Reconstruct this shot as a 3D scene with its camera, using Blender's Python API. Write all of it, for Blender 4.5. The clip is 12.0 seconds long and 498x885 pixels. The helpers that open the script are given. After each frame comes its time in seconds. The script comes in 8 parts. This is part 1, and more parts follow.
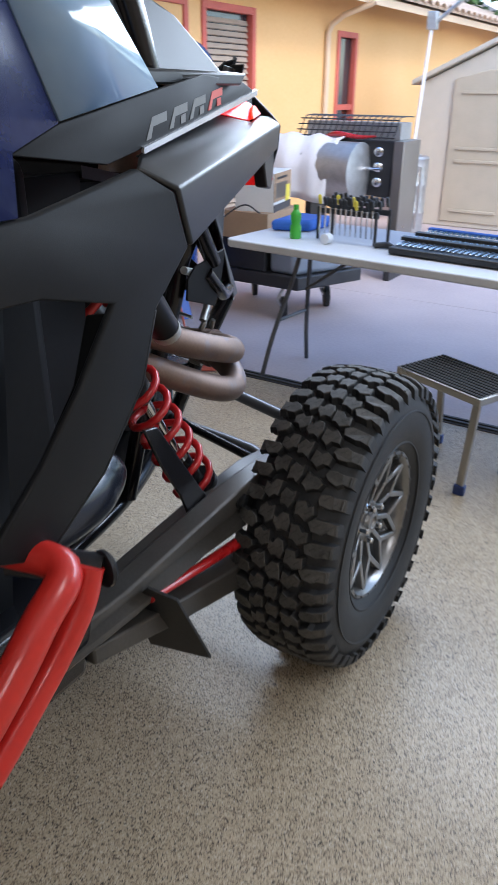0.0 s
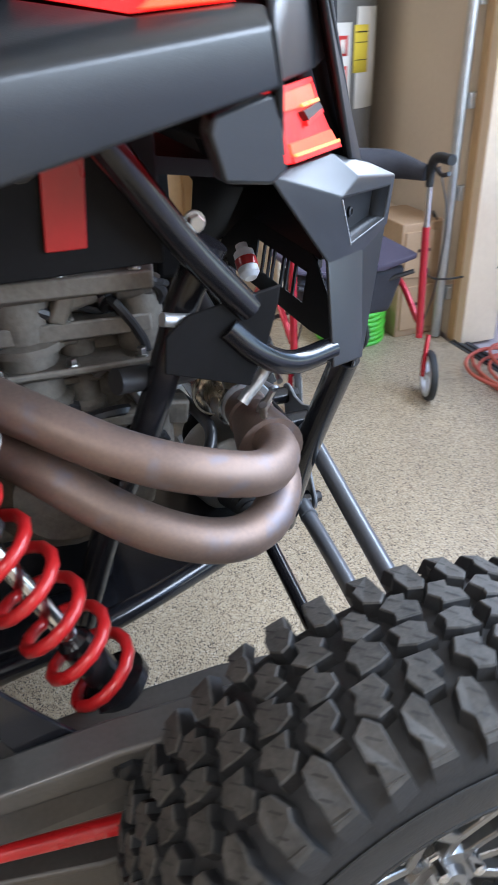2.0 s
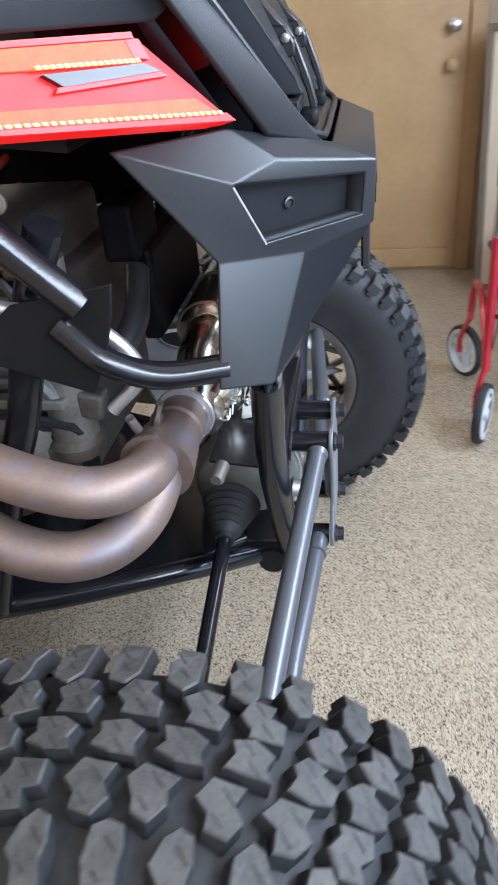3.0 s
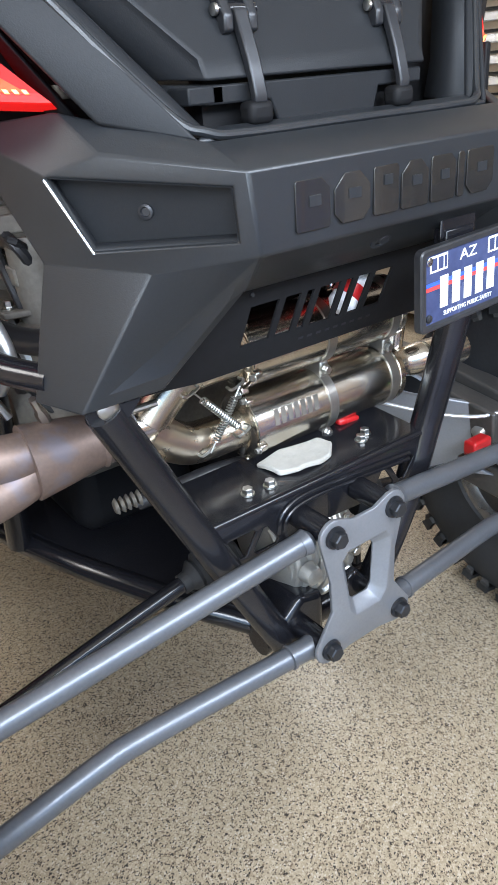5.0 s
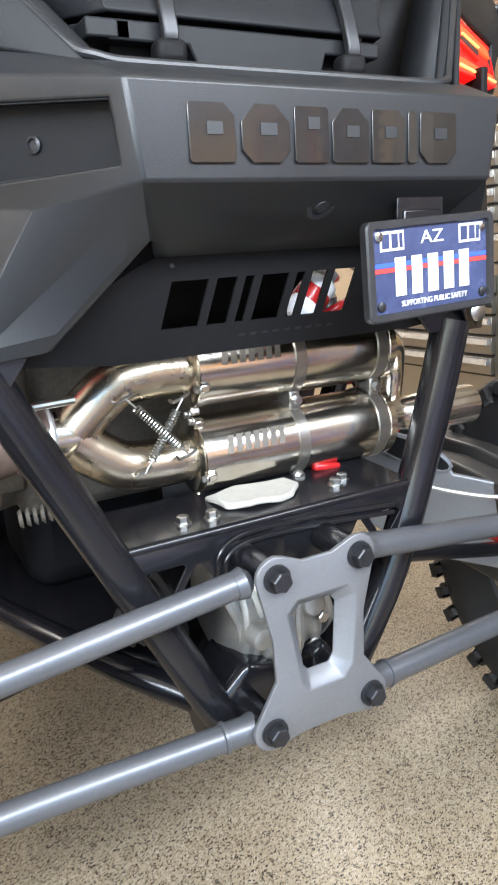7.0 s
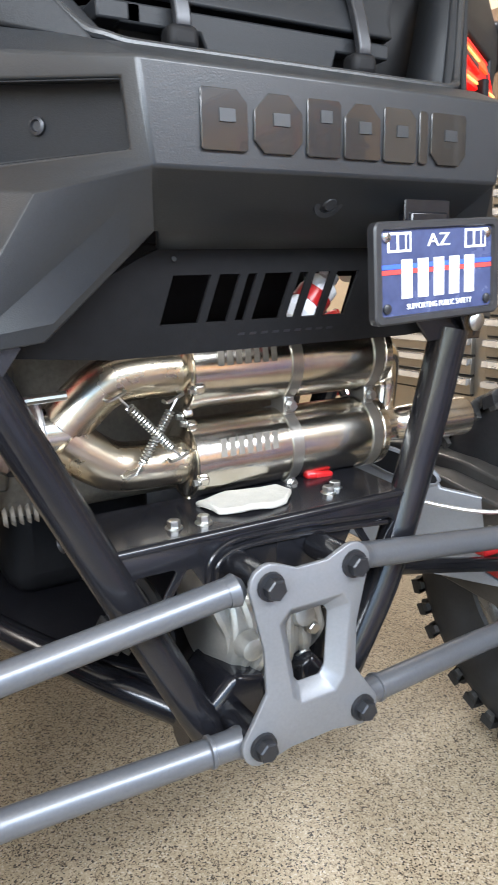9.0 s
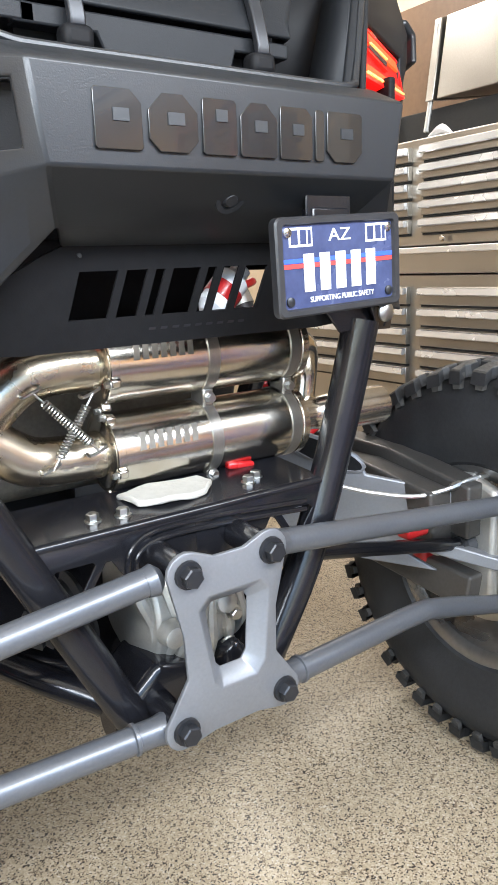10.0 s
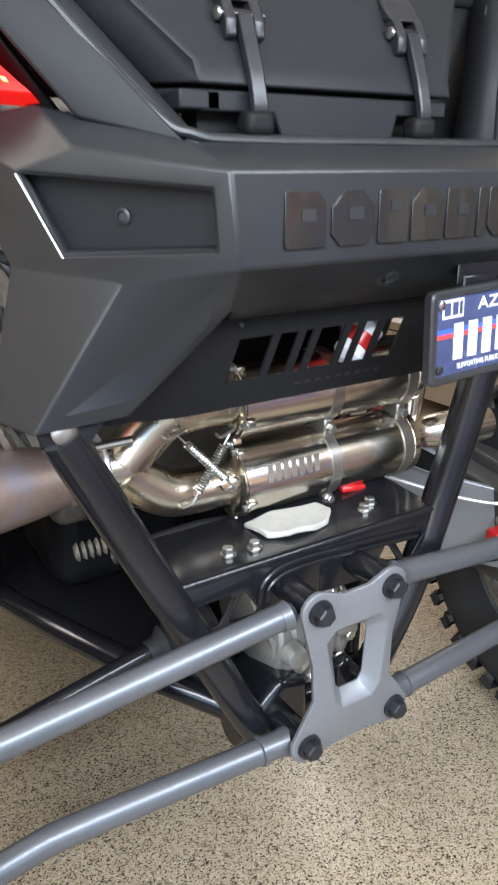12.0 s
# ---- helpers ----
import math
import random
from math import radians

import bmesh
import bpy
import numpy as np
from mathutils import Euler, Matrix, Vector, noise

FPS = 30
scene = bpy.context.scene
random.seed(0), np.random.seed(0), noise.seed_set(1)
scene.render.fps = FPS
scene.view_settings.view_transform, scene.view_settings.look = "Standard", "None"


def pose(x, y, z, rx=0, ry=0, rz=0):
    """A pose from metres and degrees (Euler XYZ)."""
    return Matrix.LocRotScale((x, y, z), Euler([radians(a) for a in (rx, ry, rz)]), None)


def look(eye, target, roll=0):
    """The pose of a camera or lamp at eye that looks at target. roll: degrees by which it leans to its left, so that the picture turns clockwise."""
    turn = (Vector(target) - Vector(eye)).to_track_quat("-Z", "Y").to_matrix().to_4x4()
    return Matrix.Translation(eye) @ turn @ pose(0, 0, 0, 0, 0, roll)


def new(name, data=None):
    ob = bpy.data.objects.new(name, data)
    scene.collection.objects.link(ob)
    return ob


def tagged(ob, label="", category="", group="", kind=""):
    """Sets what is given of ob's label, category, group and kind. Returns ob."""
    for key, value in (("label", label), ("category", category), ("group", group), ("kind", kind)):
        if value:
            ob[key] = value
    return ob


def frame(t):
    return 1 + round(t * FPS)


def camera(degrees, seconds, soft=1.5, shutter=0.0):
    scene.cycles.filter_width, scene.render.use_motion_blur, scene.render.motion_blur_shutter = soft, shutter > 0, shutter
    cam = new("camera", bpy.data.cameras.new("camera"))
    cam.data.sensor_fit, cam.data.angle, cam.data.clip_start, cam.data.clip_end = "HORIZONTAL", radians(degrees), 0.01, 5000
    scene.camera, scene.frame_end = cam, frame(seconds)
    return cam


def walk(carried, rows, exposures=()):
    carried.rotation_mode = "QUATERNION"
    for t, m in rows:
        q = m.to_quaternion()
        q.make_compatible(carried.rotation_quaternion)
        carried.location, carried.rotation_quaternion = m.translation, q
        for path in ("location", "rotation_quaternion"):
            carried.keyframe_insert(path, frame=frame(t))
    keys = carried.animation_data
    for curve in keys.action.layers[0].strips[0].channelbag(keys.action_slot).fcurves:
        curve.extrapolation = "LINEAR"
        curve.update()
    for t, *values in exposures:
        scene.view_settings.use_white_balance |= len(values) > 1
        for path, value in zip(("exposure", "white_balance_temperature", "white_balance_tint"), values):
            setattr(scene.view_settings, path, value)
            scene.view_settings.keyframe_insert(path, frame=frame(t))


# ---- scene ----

cam = camera(38.2, 12.0, soft=1.2, shutter=0.4)
PATH = [
    (0, (-1.397, 1.517, 1.395), (-0.45, -0.006, 0.51), 0.4),
    (0.5, (-1.379, 1.266, 1.395), (-0.252, -0.126, 0.505), 1.9),
    (1, (-1.387, 0.968, 1.384), (-0.063, -0.214, 0.463), 1.4),
    (1.5, (-1.361, 0.652, 1.372), (0.118, -0.269, 0.392), 0.8),
    (2, (-1.216, 0.383, 1.335), (0.405, -0.194, 0.315), -1.7),
    (2.5, (-1.23, 0.03, 1.298), (0.471, -0.102, 0.254), -3.7),
    (2.7, (-1.195, -0.08, 1.293), (0.51, -0.027, 0.25), -4.4),
    (4.3, (-0.771, -0.636, 1.244), (0.489, 0.573, 0.269), -5.0),
    (4.5, (-0.705, -0.692, 1.236), (0.452, 0.625, 0.273), -4.8),
    (5, (-0.591, -0.768, 1.192), (0.414, 0.705, 0.287), -5.0),
    (5.5, (-0.515, -0.792, 1.141), (0.373, 0.8, 0.318), -6.1),
    (5.6, (-0.508, -0.788, 1.13), (0.383, 0.813, 0.329), -6.0),
    (6, (-0.44, -0.842, 1.049), (0.415, 0.821, 0.341), -6.1),
    (6.5, (-0.428, -0.796, 0.963), (0.457, 0.899, 0.376), -5.0),
    (7, (-0.414, -0.803, 0.978), (0.489, 0.911, 0.48), -3.7),
    (7.2, (-0.404, -0.801, 0.974), (0.509, 0.914, 0.502), -3.3),
    (8.8, (-0.431, -0.77, 0.959), (0.521, 0.929, 0.505), -1.4),
    (9, (-0.428, -0.774, 0.959), (0.547, 0.912, 0.502), -1.6),
    (9.5, (-0.409, -0.797, 0.962), (0.637, 0.842, 0.493), -1.9),
    (10, (-0.404, -0.811, 0.96), (0.684, 0.797, 0.48), -2.2),
    (10.5, (-0.418, -0.798, 0.963), (0.672, 0.805, 0.47), -2.5),
    (11, (-0.431, -0.791, 0.964), (0.621, 0.829, 0.444), -2.7),
    (11.5, (-0.473, -0.773, 1.008), (0.527, 0.855, 0.417), -2.6),
    (12, (-0.502, -0.747, 1.108), (0.476, 0.862, 0.434), -1.0),
]
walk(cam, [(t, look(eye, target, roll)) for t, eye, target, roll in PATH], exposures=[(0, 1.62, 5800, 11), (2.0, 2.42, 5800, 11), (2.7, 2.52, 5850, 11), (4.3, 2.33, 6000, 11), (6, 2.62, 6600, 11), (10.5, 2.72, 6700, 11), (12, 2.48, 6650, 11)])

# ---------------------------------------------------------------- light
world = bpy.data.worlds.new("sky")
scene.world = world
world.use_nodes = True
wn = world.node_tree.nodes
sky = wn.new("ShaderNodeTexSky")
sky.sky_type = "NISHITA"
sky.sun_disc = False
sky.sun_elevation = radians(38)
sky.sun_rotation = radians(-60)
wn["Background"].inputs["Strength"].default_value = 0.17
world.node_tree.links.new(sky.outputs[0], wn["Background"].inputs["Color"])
sun_data = bpy.data.lights.new("sun", "SUN")
sun_data.energy, sun_data.angle, sun_data.color = 0.5, radians(15), (1.0, 0.94, 0.85)
sun = new("sun", sun_data)
sun.matrix_world = look((-6, -3, 6), (0, -6, 0))
# fill lamps added under the ceiling to brighten the floor inside
for x, y in ((-2.6, 1.2), (-2.4, 3.6), (0.8, 3.6), (1.8, 2.2)):
    led = bpy.data.lights.new("fill_lamp", "AREA")
    led.shape, led.size, led.size_y, led.energy, led.color = "RECTANGLE", 1.2, 0.6, 3.4, (1.0, 0.98, 0.95)
    lamp_ob = new("fill_lamp", led)
    lamp_ob.location = (x, y, 2.640)
# daylight that the head of the open garage door lets in
door_sky = bpy.data.lights.new("door_daylight", "AREA")
door_sky.shape, door_sky.size, door_sky.size_y, door_sky.energy, door_sky.color = "RECTANGLE", 5.2, 0.45, 36, (0.86, 0.93, 1.0)
door_ob = new("door_daylight", door_sky)
door_ob.matrix_world = look((-1.34, -1.70, 1.96), (-1.34, 0.55, 1.60))


# ---------------------------------------------------------------- materials
def mat(name, a, b=None, rough=0.5, metal=0.0, s1=6.0, s2=90.0, bump=0.15, bscale=60.0, rvar=0.12, coat=0.0, emit=None, power=0.0, spec=0.5):
    m = bpy.data.materials.new(name)
    m.use_nodes = True
    n, link = m.node_tree.nodes, m.node_tree.links.new
    p = n["Principled BSDF"]
    b = b or tuple(min(1, v * 1.25 + 0.004) for v in a)
    tc = n.new("ShaderNodeTexCoord")
    n1, n2, n3 = (n.new("ShaderNodeTexNoise") for _ in range(3))
    for node, s, d in ((n1, s1, 4), (n2, s2, 2), (n3, bscale, 3)):
        node.inputs["Scale"].default_value, node.inputs["Detail"].default_value = s, d
        link(tc.outputs["Object"], node.inputs["Vector"])
    add = n.new("ShaderNodeMath")
    add.operation = "MULTIPLY_ADD"
    link(n2.outputs["Fac"], add.inputs[0])
    add.inputs[1].default_value = 0.5
    link(n1.outputs["Fac"], add.inputs[2])
    ramp = n.new("ShaderNodeMapRange")
    ramp.inputs["From Min"].default_value, ramp.inputs["From Max"].default_value = 0.5, 1.0
    link(add.outputs[0], ramp.inputs["Value"])
    mix = n.new("ShaderNodeMix")
    mix.data_type = "RGBA"
    mix.inputs["A"].default_value, mix.inputs["B"].default_value = (*a, 1), (*b, 1)
    link(ramp.outputs[0], mix.inputs["Factor"])
    link(mix.outputs["Result"], p.inputs["Base Color"])
    rr = n.new("ShaderNodeMapRange")
    rr.inputs["To Min"].default_value, rr.inputs["To Max"].default_value = max(0.02, rough - rvar), min(1, rough + rvar)
    link(n1.outputs["Fac"], rr.inputs["Value"])
    link(rr.outputs[0], p.inputs["Roughness"])
    p.inputs["Metallic"].default_value, p.inputs["Coat Weight"].default_value = metal, coat
    p.inputs["Specular IOR Level"].default_value = spec
    if bump:
        bp = n.new("ShaderNodeBump")
        bp.inputs["Strength"].default_value, bp.inputs["Distance"].default_value = bump, 0.002
        link(n3.outputs["Fac"], bp.inputs["Height"])
        link(bp.outputs[0], p.inputs["Normal"])
    if emit:
        p.inputs["Emission Color"].default_value, p.inputs["Emission Strength"].default_value = (*emit, 1), power
    return m


def flake_floor():
    m = bpy.data.materials.new("epoxy_flake")
    m.use_nodes = True
    n, link = m.node_tree.nodes, m.node_tree.links.new
    p = n["Principled BSDF"]
    tc = n.new("ShaderNodeTexCoord")
    v = n.new("ShaderNodeTexVoronoi")
    v.inputs["Scale"].default_value = 370
    warp = n.new("ShaderNodeTexNoise")
    warp.inputs["Scale"].default_value = 160
    vm = n.new("ShaderNodeVectorMath")
    vm.operation = "MULTIPLY_ADD"
    vm.inputs[1].default_value = (0.006, 0.006, 0.006)
    link(tc.outputs["Object"], warp.inputs["Vector"])
    link(warp.outputs["Color"], vm.inputs[0])
    link(tc.outputs["Object"], vm.inputs[2])
    link(vm.outputs[0], v.inputs["Vector"])
    sep = n.new("ShaderNodeSeparateColor")
    link(v.outputs["Color"], sep.inputs[0])
    r = n.new("ShaderNodeValToRGB")
    r.color_ramp.interpolation = "CONSTANT"
    e = r.color_ramp.elements
    stops = [(0, (0.035, 0.026, 0.020)), (0.12, (0.19, 0.14, 0.092)), (0.25, (0.39, 0.31, 0.205)), (0.5, (0.465, 0.375, 0.255)), (0.80, (0.53, 0.44, 0.315)), (0.95, (0.58, 0.51, 0.40))]
    e[0].position, e[0].color = 0, (*stops[0][1], 1)
    e[1].position, e[1].color = stops[1][0], (*stops[1][1], 1)
    for pos, c in stops[2:]:
        e.new(pos).color = (*c, 1)
    link(sep.outputs[0], r.inputs["Fac"])
    big = n.new("ShaderNodeTexNoise")
    big.inputs["Scale"].default_value, big.inputs["Detail"].default_value = 1.7, 5
    link(tc.outputs["Object"], big.inputs["Vector"])
    br = n.new("ShaderNodeMapRange")
    br.inputs["From Min"].default_value, br.inputs["From Max"].default_value = 0.3, 0.7
    br.inputs["To Min"].default_value, br.inputs["To Max"].default_value = 0.86, 1.06
    link(big.outputs["Fac"], br.inputs["Value"])
    mul = n.new("ShaderNodeMix")
    mul.data_type, mul.blend_type = "RGBA", "MULTIPLY"
    mul.inputs["Factor"].default_value = 1
    link(r.outputs["Color"], mul.inputs["A"])
    link(br.outputs[0], mul.inputs["B"])
    link(mul.outputs["Result"], p.inputs["Base Color"])
    rr = n.new("ShaderNodeMapRange")
    rr.inputs["To Min"].default_value, rr.inputs["To Max"].default_value = 0.22, 0.42
    link(big.outputs["Fac"], rr.inputs["Value"])
    link(rr.outputs[0], p.inputs["Roughness"])
    bp = n.new("ShaderNodeBump")
    bp.inputs["Strength"].default_value, bp.inputs["Distance"].default_value = 0.25, 0.0015
    link(sep.outputs[1], bp.inputs["Height"])
    link(bp.outputs[0], p.inputs["Normal"])
    return m


def heat_steel(name, cold, warm, blue, rough):
    """Polished or scaled steel with heat tint in soft bands."""
    m = mat(name, cold, warm, rough=rough, metal=1.0, s1=14, s2=200, bump=0.05, bscale=240, rvar=0.06)
    n, link = m.node_tree.nodes, m.node_tree.links.new
    mix = [k for k in n if k.bl_idname == "ShaderNodeMix"][0]
    tc = [k for k in n if k.bl_idname == "ShaderNodeTexCoord"][0]
    nz = n.new("ShaderNodeTexNoise")
    nz.inputs["Scale"].default_value, nz.inputs["Detail"].default_value = 22, 3
    link(tc.outputs["Object"], nz.inputs["Vector"])
    mr = n.new("ShaderNodeMapRange")
    mr.inputs["From Min"].default_value, mr.inputs["From Max"].default_value = 0.56, 0.70
    link(nz.outputs["Fac"], mr.inputs["Value"])
    top = n.new("ShaderNodeMix")
    top.data_type = "RGBA"
    top.inputs["B"].default_value = (*blue, 1)
    link(mr.outputs[0], top.inputs["Factor"])
    link(mix.outputs["Result"], top.inputs["A"])
    link(top.outputs["Result"], n["Principled BSDF"].inputs["Base Color"])
    return m


M_FLOOR = flake_floor()
M_CONC = mat("driveway_concrete", (0.42, 0.36, 0.36), (0.54, 0.47, 0.46), rough=0.8, s1=1.2, s2=60, bump=0.3, bscale=140)
M_GROUND = mat("dry_ground", (0.28, 0.24, 0.19), (0.36, 0.31, 0.25), rough=0.95, s1=0.4, s2=20)
M_DRYWALL = mat("painted_drywall", (0.54, 0.44, 0.33), (0.60, 0.50, 0.38), rough=0.75, s1=1.5, s2=40, bump=0.25, bscale=45)
M_CEIL = mat("ceiling_paint", (0.66, 0.62, 0.55), (0.72, 0.68, 0.60), rough=0.85, s1=1.5, s2=40, bump=0.3, bscale=70)
M_STUCCO = mat("yellow_stucco", (0.72, 0.44, 0.18), (0.80, 0.51, 0.23), rough=0.9, s1=0.8, s2=30, bump=0.6, bscale=70)
M_REDTRIM = mat("red_window_trim", (0.50, 0.10, 0.07), (0.58, 0.14, 0.10), rough=0.5)
M_WOODTRIM = mat("painted_wood_post", (0.60, 0.46, 0.32), (0.68, 0.54, 0.38), rough=0.6, s1=3, s2=50, bump=0.3)
M_TILE = mat("clay_roof_tile", (0.48, 0.36, 0.27), (0.60, 0.47, 0.36), rough=0.85)
M_SHED = mat("shed_resin", (0.50, 0.46, 0.38), (0.56, 0.51, 0.42), rough=0.7, bump=0.3)
M_SHEDDOOR = mat("shed_door_resin", (0.42, 0.37, 0.28), (0.47, 0.41, 0.31), rough=0.65, bump=0.3)
M_DOORWOOD = mat("stained_door_wood", (0.36, 0.22, 0.10), (0.44, 0.28, 0.13), rough=0.45, s1=4, s2=30, bump=0.2)
M_BROWNBOARD = mat("dark_brown_board", (0.10, 0.055, 0.028), (0.15, 0.085, 0.045), rough=0.5, s1=3, s2=40, bump=0.15)
M_PLASTIC = mat("matt_grey_body_plastic", (0.011, 0.0125, 0.0145), (0.016, 0.018, 0.021), rough=0.36, s1=5, s2=300, bump=0.10, bscale=700, rvar=0.06, spec=0.55)
M_PLASTIC2 = mat("dark_grey_body_plastic", (0.011, 0.012, 0.0135), (0.016, 0.017, 0.019), rough=0.44, s1=5, s2=300, bump=0.12, bscale=700, rvar=0.06, spec=0.18)
M_MARK = mat("glossy_dark_mark", (0.012, 0.011, 0.011), (0.018, 0.017, 0.016), rough=0.20, bump=0.02, rvar=0.04, coat=0.4)
M_GLOSSBLACK = mat("gloss_black_panel", (0.008, 0.008, 0.009), (0.013, 0.013, 0.015), rough=0.32, bump=0.02, rvar=0.05, spec=0.28)
M_NAVYBLACK = mat("navy_black_plastic", (0.006, 0.008, 0.014), (0.010, 0.012, 0.020), rough=0.25, bump=0.02, rvar=0.05)
M_BLACKSTEEL = mat("satin_black_steel", (0.007, 0.007, 0.009), (0.012, 0.012, 0.014), rough=0.19, bump=0.06, bscale=300, rvar=0.06, spec=0.5)
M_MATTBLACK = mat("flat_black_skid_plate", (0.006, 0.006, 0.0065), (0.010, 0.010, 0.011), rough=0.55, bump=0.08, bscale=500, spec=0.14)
M_GREYSTEEL = mat("silver_grey_coated_steel", (0.17, 0.175, 0.185), (0.21, 0.215, 0.225), rough=0.38, metal=0.35, s1=6, s2=260, bump=0.06, bscale=600, rvar=0.06)
M_ROD = mat("dark_silver_coated_tube", (0.115, 0.122, 0.135), (0.145, 0.152, 0.165), rough=0.34, metal=0.5, s1=6, s2=260, bump=0.06, bscale=600, rvar=0.08)
M_ARM = mat("grey_brown_trailing_arm", (0.066, 0.062, 0.057), (0.098, 0.092, 0.085), rough=0.36, metal=0.45, s1=5, s2=150, bump=0.08)
M_RUBBER = mat("tyre_rubber", (0.015, 0.0155, 0.0165), (0.028, 0.028, 0.029), rough=0.58, s1=9, s2=120, bump=0.25, bscale=260, spec=0.35)
M_DUSTY = mat("dusty_tread_rubber", (0.026, 0.025, 0.023), (0.078, 0.073, 0.066), rough=0.70, s1=18, s2=160, bump=0.3, bscale=300)
M_RIM = mat("gunmetal_alloy", (0.20, 0.198, 0.196), (0.27, 0.267, 0.264), rough=0.30, metal=0.85, bump=0.04)
M_CHROME = mat("chrome", (0.62, 0.63, 0.65), (0.7, 0.71, 0.73), rough=0.14, metal=1, bump=0.02, rvar=0.06)
M_ZINC = mat("zinc_plated_bolt", (0.42, 0.42, 0.40), (0.54, 0.53, 0.50), rough=0.32, metal=1, bump=0.05)
M_BLACKBOLT = mat("black_oxide_bolt", (0.02, 0.021, 0.024), (0.035, 0.036, 0.04), rough=0.34, metal=0.4, bump=0.05)
M_STAINLESS = heat_steel("polished_stainless", (0.60, 0.56, 0.49), (0.68, 0.64, 0.57), (0.57, 0.52, 0.44), 0.20)
M_PIPEGOLD = heat_steel("heat_tinted_stainless", (0.55, 0.49, 0.40), (0.58, 0.50, 0.38), (0.42, 0.33, 0.27), 0.27)
M_HEADER = heat_steel("heat_browned_header", (0.17, 0.125, 0.105), (0.25, 0.175, 0.14), (0.19, 0.165, 0.18), 0.52)
M_HEADER.node_tree.nodes["Principled BSDF"].inputs["Metallic"].default_value = 0.6
M_RED = mat("red_powder_coat", (0.40, 0.010, 0.012), (0.46, 0.016, 0.017), rough=0.3, bump=0.04, coat=0.3)
M_REDBAR = mat("orange_red_powder_coat", (0.46, 0.016, 0.012), (0.52, 0.024, 0.016), rough=0.32, bump=0.05, coat=0.3)
M_TAIL = mat("lit_red_lens", (0.5, 0.01, 0.01), (0.6, 0.02, 0.015), rough=0.35, bump=0.1, bscale=300, emit=(1.0, 0.01, 0.008), power=0.216, spec=0.3)
M_TAILHOT = mat("lit_tail_lamp_strip", (0.45, 0.03, 0.015), (0.60, 0.07, 0.03), rough=0.45, s1=40, bump=0.3, bscale=250, emit=(1.0, 0.06, 0.012), power=0.42, spec=0.2)
M_TAILCLR = mat("clear_red_lens", (0.16, 0.003, 0.003), (0.26, 0.010, 0.008), rough=0.4, s1=25, bump=0.06, bscale=120, emit=(1.0, 0.012, 0.010), power=0.144, spec=0.25)
M_LEDHOT = mat("amber_led", (0.9, 0.6, 0.2), (0.9, 0.65, 0.25), rough=0.3, bump=0.0, emit=(1.0, 0.22, 0.03), power=0.28)
M_LED = mat("fill_panel_diffuser", (0.8, 0.8, 0.78), (0.85, 0.85, 0.83), rough=0.5, bump=0.0, emit=(1.0, 0.95, 0.88), power=1.4)
M_ALU = mat("cast_aluminium", (0.42, 0.41, 0.38), (0.52, 0.51, 0.47), rough=0.45, metal=0.8, s1=20, s2=200, bump=0.25, bscale=160)
M_DIRTYALU = mat("dirty_cast_engine_metal", (0.12, 0.108, 0.092), (0.22, 0.20, 0.17), rough=0.55, metal=0.6, s1=18, s2=150, bump=0.3, bscale=130)
M_CASTING = mat("grey_brown_casting", (0.13, 0.115, 0.095), (0.23, 0.21, 0.18), rough=0.6, metal=0.25, s1=16, s2=120, bump=0.35, bscale=140)
M_HEATSHIELD = mat("white_heat_wrap", (0.36, 0.34, 0.30), (0.46, 0.44, 0.39), rough=0.7, bump=0.5, bscale=200)
M_NAVY = mat("navy_vinyl_wrap", (0.012, 0.016, 0.060), (0.022, 0.028, 0.085), rough=0.2, bump=0.02, spec=0.25)
M_SHEENVINYL = mat("navy_vinyl_painted_sheen", (0.07, 0.14, 0.28), (0.30, 0.42, 0.54), rough=0.10, s1=3, s2=5, bump=0.02, coat=0.6)
M_SILVER = mat("silver_edge_strip", (0.62, 0.64, 0.67), (0.7, 0.72, 0.74), rough=0.25, metal=0.7, bump=0.03)
M_GREYLETTER = mat("grey_vinyl_marks", (0.085, 0.085, 0.09), (0.11, 0.11, 0.115), rough=0.35, bump=0.02)
M_REDLETTER = mat("red_vinyl_marks", (0.55, 0.03, 0.02), (0.6, 0.04, 0.03), rough=0.3, bump=0.02)
M_PLATE = mat("navy_printed_plate", (0.035, 0.045, 0.10), (0.06, 0.075, 0.16), rough=0.25, s1=30, s2=100, bump=0.05)
M_WHITE = mat("white_print", (0.74, 0.75, 0.78), (0.8, 0.81, 0.83), rough=0.35, bump=0.03)
M_BLUEPRINT = mat("blue_print", (0.04, 0.10, 0.55), (0.05, 0.13, 0.62), rough=0.35, bump=0.03)
M_REDPRINT = mat("red_print", (0.6, 0.05, 0.05), (0.66, 0.07, 0.06), rough=0.35, bump=0.03)
M_BLUETANK = mat("blue_tank_paint", (0.02, 0.085, 0.40), (0.035, 0.12, 0.48), rough=0.28, s1=4, s2=40, bump=0.05, coat=0.3)
M_DKBLUE = mat("dark_blue_paint", (0.012, 0.03, 0.13), (0.02, 0.045, 0.17), rough=0.35, bump=0.05)
M_TEAL = mat("teal_blue_cast_pump", (0.03, 0.16, 0.26), (0.05, 0.21, 0.32), rough=0.45, bump=0.2)
M_HOSE = mat("orange_red_rubber_hose", (0.42, 0.08, 0.05), (0.5, 0.11, 0.07), rough=0.55, bump=0.08)
M_GREEN = mat("green_garden_hose", (0.08, 0.42, 0.03), (0.12, 0.5, 0.05), rough=0.4, bump=0.08)
